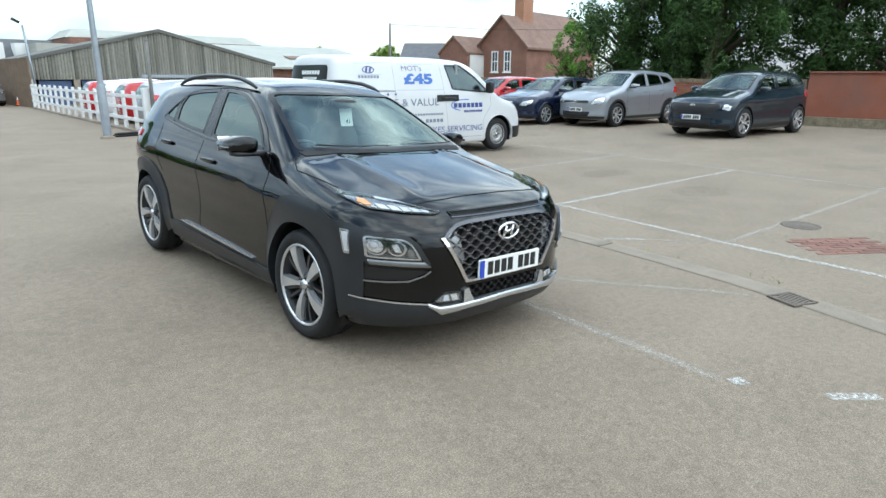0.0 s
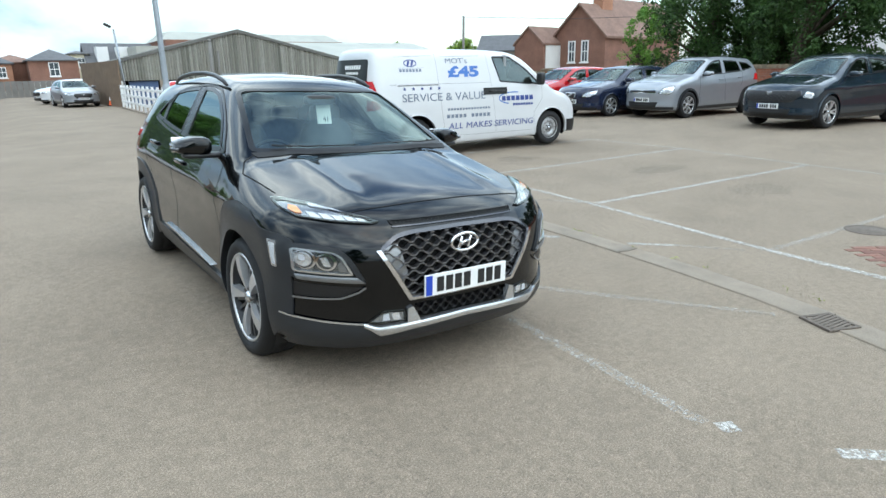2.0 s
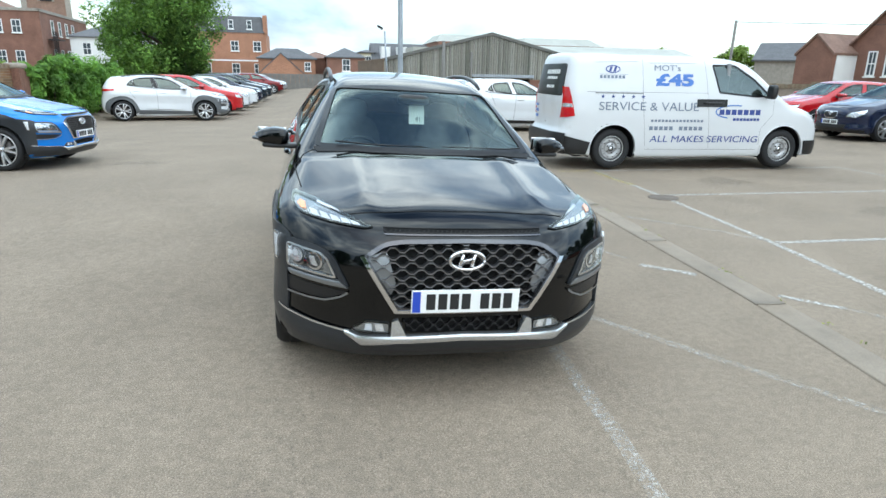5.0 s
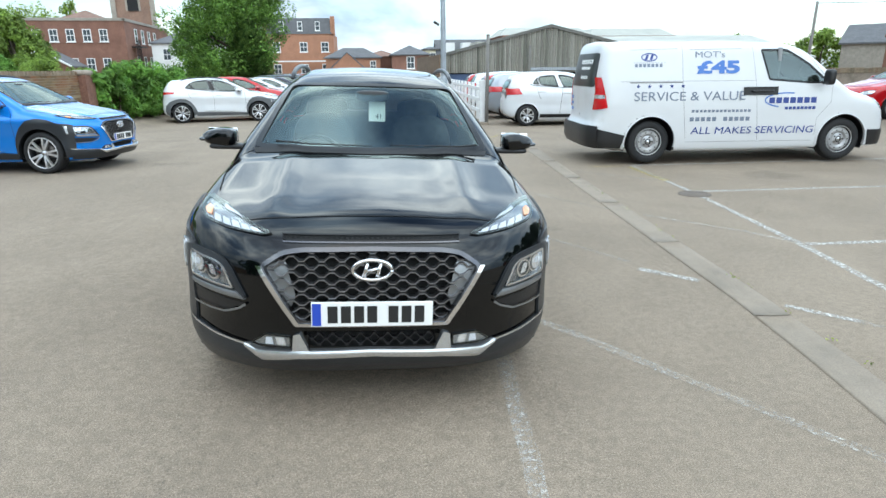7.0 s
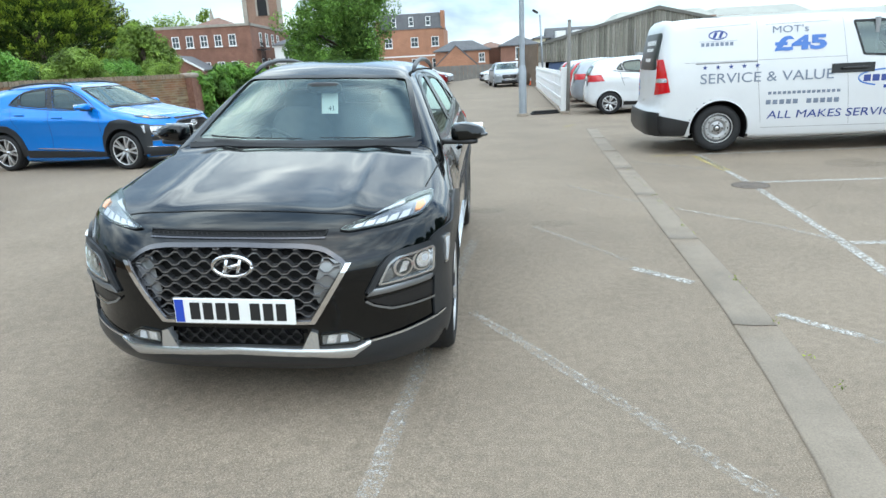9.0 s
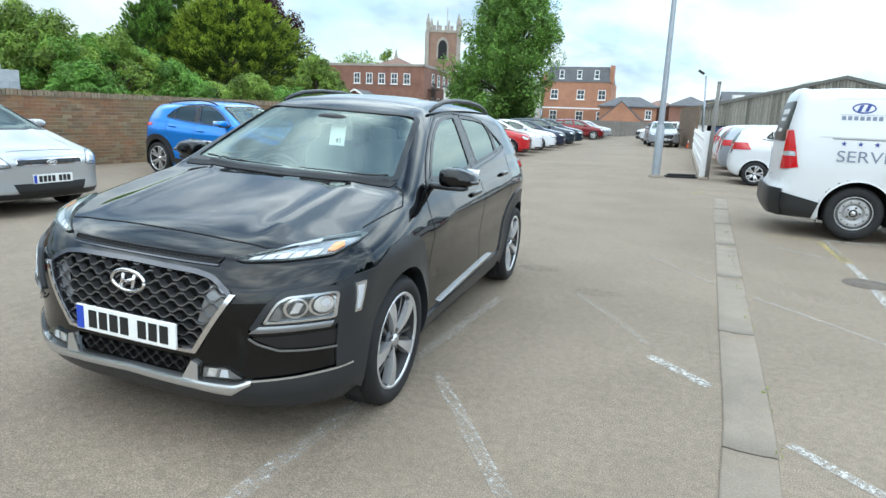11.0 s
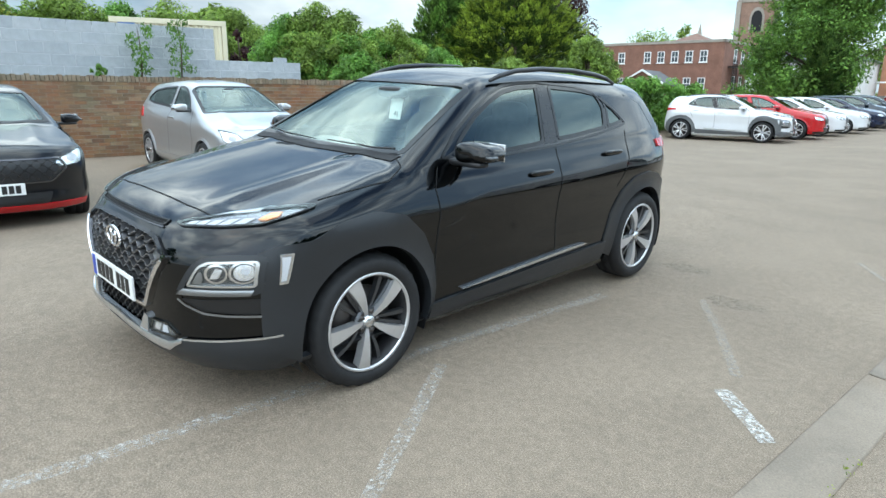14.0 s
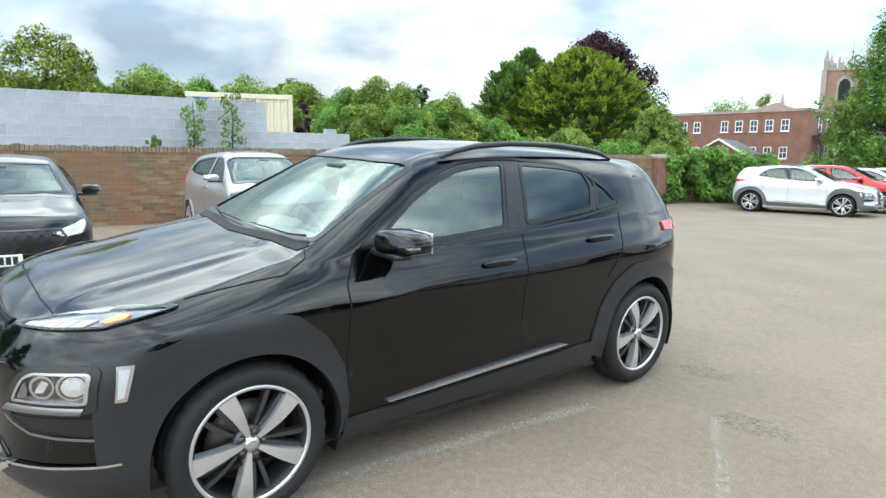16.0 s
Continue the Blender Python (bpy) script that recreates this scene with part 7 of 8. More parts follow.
def build_church():
    c = thing("church_tower", pose(-83, 240, 0, 0, 0, 14), "far flint and brick church tower with four pinnacles", "church")
    part("tower", box(-6.2, 6.2, 0, 12.4, 0, 33.5), mat("flint and brick tower", (0.24, 0.15, 0.11), 0.9, vary=0.18, scale=0.2, grain=0.2, grain_scale=2), c, "", False)
    geos = []
    for k in range(6):
        geos.append(box(-6.4 + 2.3 * k, -5.2 + 2.3 * k, -0.2, 0.5, 33.5, 35.2))
        geos.append(box(5.7, 6.4, 0 + 2.3 * k, 1.2 + 2.3 * k, 33.5, 35.2))
    part("battlement", merge(box(-6.5, 6.5, -0.3, 12.7, 32.6, 33.5), *geos), STONE, c, "", False)
    for x, y in ((-6, 0), (6, 0), (-6, 12.4), (6, 12.4), (-2.2, 0), (2.2, 0)):
        r, h = (0.8, 39.8) if abs(x) > 5 else (0.35, 37.5)
        part("pinnacle", merge(spun([(r, 33.0), (r, 35.8), (r * 1.15, 36.0), (0.08, h), (0.0001, h)], 8, "z")), STONE, c, "", False).matrix_basis = pose(x, y, 0)
    for x in (-6.3, 6.3):
        part("buttress", box(x - 0.8, x + 0.8, -0.6, 1.0, 0, 33), STONE, c, "", False)
    arch = lambda w, h: [(w * math.cos(a), h + 1.6 * w * math.sin(a)) for a in np.linspace(math.pi, 0, 15)] + [(w, 0), (-w, 0)]  # noqa: E731
    for w, y, m in ((2.4, -0.25, STONE), (1.7, -0.4, DARK)):
        pts = arch(w, 4.5)
        v = [(px, y, 22.5 + pz) for px, pz in pts]
        v += [(px, 0.2, pz) for px, _, pz in v]
        n = len(pts)
        part("belfry_window", (v, [tuple(range(n))] + [(k, (k + 1) % n, n + (k + 1) % n, n + k) for k in range(n)]), m, c, "", False)
    part("flag_pole", tube([(1.0, 6, 33), (1.0, 6, 43)], 0.12, 6), STONE, c)
    s = thing("church_spire", pose(-103, 240, 0), "thin far church spire", "church")
    part("spire", spun([(2.2, 0), (2.2, 17), (1.9, 18), (0.05, 26.5), (0.0001, 26.5)], 8, "z"), STONE, s, "", False)


def build_flats():
    f = thing("apartment_building", pose(-11.2, 100, -0.5, 0, 0, 0), "orange brick apartment building with a slate mansard storey", "apartment building")
    part("wall", walls(10.6, 11, 7.6), BRICK_ORANGE, f, "", False)
    v = [(-5.1, -0.1, 7.6), (5.1, -0.1, 7.6), (4.7, 0.8, 10.0), (-4.7, 0.8, 10.0), (-5.1, 11, 7.6), (5.1, 11, 7.6), (4.7, 10.2, 10.0), (-4.7, 10.2, 10.0)]
    part("mansard_roof", (v, [(0, 1, 2, 3), (1, 5, 6, 2), (5, 4, 7, 6), (4, 0, 3, 7), (3, 2, 6, 7)]), SLATE, f, "", False)
    for x in (-2.6, 0.2, 2.9):
        window(f, x, 8.1, 0.75, 1.35, 0.1, 0)
    for x in (-3.6, 0.6, 3.9):
        window(f, x, 4.9, 1.2, 1.5)
        window(f, x, 1.6, 1.2, 1.5)
    part("end_wall", box(4.9, 5.5, 0, 2, 7.4, 10.2), BRICK_ORANGE, f, "", False)
    part("end_wall", box(-5.5, -4.9, 0, 2, 7.4, 9.2), BRICK_ORANGE, f, "", False)
    part("balcony_rail", box(-5.6, 5.4, -1.4, -1.2, 3.4, 3.6), FRAME, f, "", False)
    h = thing("brick_house", pose(-2.75, 92.2, -0.3), "low orange brick house with a hipped slate roof", "house")
    part("wall", walls(8.0, 5, 3.7), BRICK_ORANGE, h, "", False)
    part("roof", hip(8.0, 5, 3.7, 5.1), SLATE, h, "", False)
    part("gable_wing", moved(walls(6.2, 3.4, 1.6, 4.35), pose(-0.75, -3.2, 0)), BRICK_ORANGE, h, "", False)
    part("wing_roof", moved(gable(6.2, 3.4, 1.6, 4.4, 0.08), pose(-0.75, -3.2, 0)), SLATE, h, "", False)
    window(h, 2.9, 1.9, 0.9, 1.3)
    g = thing("brick_house", pose(5.6, 90, -0.3), "brick house with a hipped slate roof and a white lower storey", "house")
    part("wall", walls(5.4, 6, 4.0), BRICK_FAR, g, "", False)
    part("roof", hip(5.4, 6, 4.0, 5.35), SLATE, g, "", False)
    window(g, 0.0, 2.0, 1.15, 1.7)
    part("lower_storey", box(-3.0, 3.4, -1.4, -0.02, 0, 1.3), RENDER_WHITE, g, "", False)
    m = thing("brick_house", pose(1.5, 95.5, -0.3), "brick house with a brown tiled roof", "house")
    part("wall", walls(5.0, 6, 3.9), BRICK_FAR, m, "", False)
    part("roof", hip(5.0, 6, 3.9, 4.85), TILE, m, "", False)
    t = thing("terrace_house", pose(20.8, 95, 0), "grey-roofed terrace with pale dormers beyond the shed", "house")
    part("wall", walls(21, 9, 2.4), RENDER_WHITE, t, "", False)
    part("roof", moved(gable(9, 21, 2.4, 6.1), pose(10.5, 4.5, 0, 0, 0, 90)), SLATE, t, "", False)
    for x in (-8.7, -6.1):
        part("dormer", box(x - 0.7, x + 0.7, 0.6, 3, 3.1, 5.5), RENDER_WHITE, t, "", False)
    u = thing("yellow_house", pose(9.4, 97.5, 0), "narrow cream rendered house", "house")
    part("wall", walls(2.2, 6, 4.7), mat("cream render", (0.6, 0.55, 0.4), 0.8, vary=0.06), u, "", False)
    part("roof", hip(2.2, 6, 4.7, 5.1), SLATE, u, "", False)
    window(u, 0.2, 2.8, 0.9, 1.3)


def build_shed():
    s = thing("corrugated_shed", pose(10.9, 34.4, 0, 0, 0, -3), "weathered grey corrugated shed with a wide gable", "shed")
    hw, eave, ridge, low = 6.9, 2.3, 4.02, 1.32
    v, f, k = [], [], 0
    wave = ((0.0, 0.0), (0.05, -0.06), (0.1, -0.06), (0.15, 0.0))
    while -hw + 0.15 * k < hw - 0.01:
        x0, n = -hw + 0.15 * k, len(v)
        pts = [(min(x0 + u, hw), w - 0.004 * (k % 2)) for u, w in wave]
        v += [(px, py, low) for px, py in pts] + [(px, py, eave + (ridge - eave) * (1 - abs(px) / hw)) for px, py in pts]
        f += [tuple(n + i for i in q) for q in rows_to_faces(2, 4)]
        k += 1
    part("gable_cladding", (v, f), brick_mix("streaked corrugated sheet", [(0.13, 0.126, 0.108), (0.25, 0.24, 0.205), (0.32, 0.31, 0.27), (0.2, 0.192, 0.165), (0.28, 0.27, 0.235)]), s, "", False)
    part("roof", gable(2 * hw, 24, eave + 0.1, ridge + 0.1, 0.14), SHEET_ROOF, s, "", False)
    part("side_wall", box(-hw, -hw + 0.2, 0.1, 24, 0, eave), BRICK_FAR, s, "", False)
    part("side_wall", box(hw - 0.2, hw, 0.1, 24, 0, eave), BRICK_FAR, s, "", False)
    for x0, x1, m in ((-6.9, -6.4, RENDER_WHITE), (-2.4, -1.2, MORTAR), (2.6, 3.3, BRICK_FAR), (6.2, 6.9, BRICK_FAR), (-4.6, -4.3, MORTAR)):
        part("pier", box(x0, x1, -0.05, 0.3, 0, low), m, s, "", False)
    # added near-black sheet: the shade inside the open bays, put into colour
    part("back_wall", box(-6.7, 6.7, 2.5, 2.7, 0, 2.2), DARK, s, "", False)
    part("door_head", box(-1.2, 2.8, -0.25, 0.1, low + 0.1, low + 0.28, 0.01), GALV, s, "", False)
    for x0, x1 in ((-6.2, -4.7), (-4.2, -2.5), (3.4, 6.1)):
        part("panel_door", box(x0, x1, 0.1, 0.2, 0, low - 0.05, 0.01), BLUE_DOOR, s, "", False)
    part("post", tube([(-1.3, -0.3, 0), (-1.3, -0.3, 2.9)], 0.06, 8), WOOD_GREY, s)
    for x, w, z0 in ((26.0, 13.6, 5.35), (39.3, 13.0, 5.2)):
        b = thing("brick_hall", pose(x, 90, 0), "far brick hall with a pale monitor roof", "building")
        part("wall", walls(w, 14, z0 + 0.9), BRICK_FAR, b, "", False)
        v = [(-w / 2 - 0.3, 1.0, z0 + 0.9), (w / 2 + 0.3, 1.0, z0 + 0.9), (w / 2 - 1.2, 3.4, z0 + 2.1), (-w / 2 + 1.2, 3.4, z0 + 2.1), (-w / 2, 13, z0 + 0.9), (w / 2, 13, z0 + 0.9), (w / 2 - 1.2, 10, z0 + 2.1), (-w / 2 + 1.2, 10, z0 + 2.1)]
        part("roof", (v, [(0, 1, 2, 3), (1, 5, 6, 2), (5, 4, 7, 6), (4, 0, 3, 7), (3, 2, 6, 7)]), WHITE_ROOF, b, "", False)
        part("wing", moved(walls(w + 8, 10, z0), pose(0, -1, 0)), WHITE_ROOF, b, "", False)
    r = thing("pale_roofed_workshop", pose(24.5, 40, 0, 0, 0, -3), "workshop with a pale corrugated sheet roof", "building")
    part("wall", walls(14, 14, 2.2), BRICK_FAR, r, "", False)
    part("roof", (lambda g: g)(([(-7.4, -0.5, 2.2), (7.4, -0.5, 2.2), (7.4, 9, 4.1), (-7.4, 9, 4.1), (-7.4, -0.5, 2.05), (7.4, -0.5, 2.05), (7.4, 14, 2.2), (-7.4, 14, 2.2)], [(0, 1, 2, 3), (0, 4, 5, 1), (3, 2, 6, 7)])), WHITE_ROOF, r, "", False)
    for x in (-5.0, 0.5):
        part("rooflight", moved(box(-1.2, 1.2, -0.6, 0.6, 0, 0.03), pose(x, 3.2, 3.0, 11.3, 0, 0)), TILE, r, "", False)


def build_houses():
    k = 1.3
    def spot(px, py, turn=-48):
        return pose(px, py, 0, 0, 0, turn)
    h = thing("brick_house", spot(41.8, 35.8, -83), "two-storey red brick house with a tiled gable roof", "house")
    part("wall", walls(5.4, 9.6, 4.4, 7.0), BRICK_FAR, h, "", False)
    part("roof", gable(5.4, 9.6, 4.4, 7.0), TILE, h, "", False)
    window(h, -0.75, 2.0, 0.75, 1.85)
    window(h, 0.65, 2.0, 0.75, 1.85)
    part("chimney", box(-0.5, 0.5, 2.6, 4.2, 6.0, 8.9), BRICK_ORANGE, h, "", False)
    for y in (3.0, 3.8):
        part("chimney_pot", spun([(0.2, 8.9), (0.16, 9.5), (0.1, 9.5)], 10, "z"), TILE, h).matrix_basis = pose(0, y, 0)
    w = thing("brick_house", spot(48.5, 38.5, -83), "red brick house wing with a tiled roof", "house")
    part("wall", walls(6, 9, 5.2, 7.9), BRICK_FAR, w, "", False)
    part("roof", gable(6, 9, 5.2, 7.9), TILE, w, "", False)
    a = thing("brick_annexe", spot(38.7, 39.0, -80), "lower brick annexe with a tiled roof and a pale side wall", "house")
    part("wall", walls(3.2, 4.6, 3.8, 5.2), BRICK_FAR, a, "", False)
    part("roof", gable(3.2, 4.6, 3.8, 5.2, 0.12), TILE, a, "", False)
    part("pale_wall", box(1.6, 1.66, 0.35, 3.8, 0, 3.6), RENDER_WHITE, a, "", False)
    g = thing("slate_house", spot(53.0, 59.5), "grey slate-roofed house beyond the wall", "house")
    part("wall", walls(5.8, 8, 4.0), STONE, g, "", False)
    part("roof", moved(gable(8, 5.8, 4.0, 5.9), pose(2.9, 4, 0, 0, 0, 90)), SLATE, g, "", False)
    wh = thing("white_house", pose(40, 8.6, 0, 0, 0, -75), "white rendered house behind the trees", "house")
    part("wall", walls(9, 9, 6.0), RENDER_WHITE, wh, "", False)
    part("roof", hip(9, 9, 6.0, 8.5), SLATE, wh, "", False)
    p = thing("telegraph_pole", pose(30.1, 37.5, 0), "dark wooden telegraph pole with wires", "telegraph pole")
    part("pole", tube([(0, 0, 0), (0.12, 0, 5.7)], [0.11, 0.09], 8), WOOD_GREY, p)
    part("wire", tube([(0.12, 0, 5.6), (8, -4, 5.4), (16, -8, 5.6)], 0.02, 5), BLACK_PLASTIC, p)
    wl_ = brick_wall("wall_north_east", (10.5, 18.6), (18.6, 16.5), 1.45, "low brown brick wall", RED_MANY)
    r = thing("far_red_house", pose(-120, 150, 0, 0, 0, 40), "far red brick house with a tall chimney above the trees", "house")
    part("wall", walls(12, 10, 13), BRICK_FAR, r, "", False)
    part("roof", hip(12, 10, 13, 16), TILE, r, "", False)
    part("chimney", box(-1, 1, 4, 6, 14, 19), BRICK_FAR, r, "", False)


build_office()
build_church()
build_flats()
build_shed()
build_houses()


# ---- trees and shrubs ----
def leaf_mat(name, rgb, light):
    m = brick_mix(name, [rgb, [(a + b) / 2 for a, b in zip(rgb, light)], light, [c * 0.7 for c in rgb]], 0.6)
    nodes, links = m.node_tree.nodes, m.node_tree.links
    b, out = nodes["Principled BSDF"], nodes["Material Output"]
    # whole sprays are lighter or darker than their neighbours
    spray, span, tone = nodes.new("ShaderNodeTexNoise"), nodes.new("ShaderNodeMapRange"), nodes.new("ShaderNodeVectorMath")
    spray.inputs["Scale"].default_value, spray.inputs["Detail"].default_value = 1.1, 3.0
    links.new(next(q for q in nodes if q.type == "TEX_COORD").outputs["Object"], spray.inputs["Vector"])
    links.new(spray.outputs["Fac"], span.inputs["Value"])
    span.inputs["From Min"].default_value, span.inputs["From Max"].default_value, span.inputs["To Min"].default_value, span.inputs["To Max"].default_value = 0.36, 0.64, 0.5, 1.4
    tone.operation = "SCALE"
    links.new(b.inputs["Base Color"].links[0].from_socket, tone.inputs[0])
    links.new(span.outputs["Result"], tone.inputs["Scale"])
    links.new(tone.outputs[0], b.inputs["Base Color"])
    thin, both = nodes.new("ShaderNodeBsdfTranslucent"), nodes.new("ShaderNodeMixShader")
    both.inputs[0].default_value = 0.34
    links.new(b.inputs["Base Color"].links[0].from_socket, thin.inputs["Color"])
    links.new(b.outputs[0], both.inputs[1])
    links.new(thin.outputs[0], both.inputs[2])
    links.new(both.outputs[0], out.inputs["Surface"])
    return m


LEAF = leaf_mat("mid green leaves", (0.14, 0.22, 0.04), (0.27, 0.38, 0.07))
# golden conifer: yellow-green by nature, its inner shade and lit tips deepened by colour
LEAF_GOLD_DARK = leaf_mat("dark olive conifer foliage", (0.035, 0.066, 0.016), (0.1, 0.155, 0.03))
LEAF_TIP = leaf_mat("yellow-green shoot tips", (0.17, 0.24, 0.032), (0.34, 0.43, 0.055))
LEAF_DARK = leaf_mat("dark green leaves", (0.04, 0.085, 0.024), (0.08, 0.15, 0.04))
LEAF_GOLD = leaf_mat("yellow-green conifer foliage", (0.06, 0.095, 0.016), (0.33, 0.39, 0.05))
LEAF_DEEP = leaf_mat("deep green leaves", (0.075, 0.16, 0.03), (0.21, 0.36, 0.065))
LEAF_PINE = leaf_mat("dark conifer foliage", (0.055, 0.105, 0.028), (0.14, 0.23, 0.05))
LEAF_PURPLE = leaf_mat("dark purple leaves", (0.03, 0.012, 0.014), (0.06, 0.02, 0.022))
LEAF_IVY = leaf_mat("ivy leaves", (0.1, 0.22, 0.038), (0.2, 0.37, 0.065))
BARK = mat("tree bark", (0.09, 0.07, 0.05), 0.95, vary=0.3, scale=8, bump=0.01, bump_scale=30)


def leaves(clumps, per, size, seed, spread=1.0, droop=0.0):
    """Leaf blades scattered in clumps (x, y, z, radius), each a bent pair of faces."""
    rng = np.random.RandomState(seed)
    c = np.repeat(np.array(clumps, float), per, 0)
    n = len(c)
    u = rng.normal(size=(n, 3))
    u /= np.linalg.norm(u, axis=1, keepdims=True)
    p = c[:, :3] + u * (c[:, 3:4] * rng.uniform(0.45, 1.05, (n, 1)) ** 0.6)
    nrm = u + rng.normal(size=(n, 3)) * 0.5 + (0, 0, 0.4)
    nrm /= np.linalg.norm(nrm, axis=1, keepdims=True)
    t = np.cross(nrm, rng.normal(size=(n, 3)))
    t /= np.linalg.norm(t, axis=1, keepdims=True)
    t[:, 2] -= droop
    b = np.cross(nrm, t)
    s = size * rng.uniform(0.6, 1.3, (n, 1))
    v = np.stack([p - t * s, p + b * s * 0.42 - nrm * s * 0.12, p + t * s, p - b * s * 0.42 - nrm * s * 0.12], 1).reshape(-1, 3)
    k = np.arange(n)[:, None] * 4
    return v, (k + [0, 1, 2, 3])


def leaf_part(geo, material, parent, name="crown"):
    v, f = geo
    me = bpy.data.meshes.new(name)
    me.from_pydata(v.tolist(), [], f.tolist())
    me.materials.append(material)
    o = new(name, me)
    o.parent = parent
    return o


def tree(name, x, y, height, radius, label, leaf, seed, base=0.3, clumps=90, per=110, size=0.16, squash=1.0, cone=0.0, category="tree", skirt=(0.0, 0.0)):
    """A trunk with limbs and a ragged crown of leaf clumps. cone: how much the crown narrows upwards; skirt: how far its lower half leans out."""
    rng = random.Random(seed)
    t = thing(name, pose(x, y, 0), label, category)
    top = height * 0.8
    pts = [(rng.uniform(-0.1, 0.1) * k, rng.uniform(-0.1, 0.1) * k, top * k / 5) for k in range(6)]
    limbs = [tube([(px, py, pz - 0.2) for px, py, pz in pts], [height * 0.035 * (1.15 - k / 6) for k in range(6)], 9)]
    cl = []
    for k in range(clumps):
        h = rng.random() ** 0.8
        z = height * (base + (1 - base) * h)
        prof = math.sin(math.pi * min(1, 0.12 + h * 0.88)) ** 0.6 * (1 - cone) + (1 - h) * cone
        a, q = rng.uniform(0, 2 * math.pi), math.sqrt(rng.random()) * rng.uniform(0.75, 1.08)
        r = radius * max(0.12, prof) * q
        low = max(0.0, 1 - h / 0.55)
        cl.append((r * math.cos(a) + skirt[0] * low, r * math.sin(a) * squash + skirt[1] * low, z - 0.06 * height * q, radius * rng.uniform(0.11, 0.23)))
        if k % 8 == 0:
            z0 = z * 0.6
            limbs.append(tube([(0, 0, z0), (r * 0.5 * math.cos(a), r * 0.5 * math.sin(a) * squash, (z0 + z) / 2), (r * math.cos(a), r * math.sin(a) * squash, z)], [0.012 * height, 0.008 * height, 0.003 * height], 6))
    part("trunk", limbs[0], BARK, t)
    for g in limbs[1:]:
        part("limb", g, BARK, t)
    leaf_part(leaves(cl, per, size, seed), leaf, t)
    return t


def conifer(x, y, height, radius, label, dark, light, seed, sprays=800, blades=70, size=0.075, reach=1.1):
    """A conifer in tiers of flat feathery sprays: inner blades coloured dark like shade, outer tips in a brighter tone
    as if lit.
    """
    rng = np.random.RandomState(seed)
    t = thing("conifer", pose(x, y, 0), label, "tree")
    part("trunk", tube([(0, 0, -0.2), (0.1, 0.05, height * 0.5), (0, 0, height * 0.94)], [height * 0.035, height * 0.022, 0.02], 9), BARK, t)
    h = rng.random(sprays) ** 1.15
    a = rng.uniform(0, 2 * math.pi, sprays)
    lobes = 1 + 0.1 * np.sin(3 * a + seed) + 0.06 * np.sin(7 * a + 2 * h * 9)
    prof = np.minimum(1, 0.5 + 1.6 * h) * (1 - h) ** 0.52 + 0.02
    q = rng.uniform(0.62, 1.0, sprays)
    out = np.stack([np.cos(a), np.sin(a)], 1)
    tip = np.concatenate([out * (radius * prof * lobes * q)[:, None], (height * (0.02 + 0.98 * h) - 0.05 * height * (1 - q))[:, None]], 1)
    lift = 0.12 + 0.95 * h ** 1.5 + rng.uniform(-0.15, 0.2, sprays)
    along_ = np.concatenate([out * np.cos(lift)[:, None], np.sin(lift)[:, None]], 1)
    span = reach * rng.uniform(0.7, 1.35, sprays) * (1.15 - 0.55 * h)
    n = sprays * blades
    i = np.repeat(np.arange(sprays), blades)
    u = rng.random(n) ** 0.8
    side = np.cross(along_[i], (0, 0, 1.0))
    side /= np.linalg.norm(side, axis=1, keepdims=True)
    up = np.cross(side, along_[i])
    w = rng.uniform(-1, 1, n) * (0.42 * span[i]) * np.minimum(1, 1.25 * u + 0.08)
    p = tip[i] - along_[i] * (span[i] * u)[:, None] + side * w[:, None] + up * (rng.normal(0, 0.05, n) - 0.1 * u * span[i] * 0.3)[:, None]
    d = along_[i] + side * (w / span[i])[:, None] * 1.2 + rng.normal(0, 0.22, (n, 3))
    d /= np.linalg.norm(d, axis=1, keepdims=True)
    nrm = up + rng.normal(0, 0.45, (n, 3))
    b = np.cross(nrm, d)
    b /= np.linalg.norm(b, axis=1, keepdims=True)
    sz = size * rng.uniform(0.7, 1.4, (n, 1))
    v = np.stack([p - d * sz, p + b * sz * 0.36, p + d * sz * 1.2, p - b * sz * 0.36], 1)
    # outer blades, more of them higher up, get the brighter, lit-looking colour
    fringe = (u < 0.3 + 0.35 * h[i]) & (q[i] > 0.72)
    for nm, mask, m, lb in (("crown", ~fringe, dark, ""), ("young_foliage", fringe, light, "outer shoot tips, coloured brighter as if lit")):
        o = leaf_part((v[mask].reshape(-1, 3), np.arange(mask.sum())[:, None] * 4 + [0, 1, 2, 3]), m, t, nm)
        if lb:
            o["label"] = lb
    return t


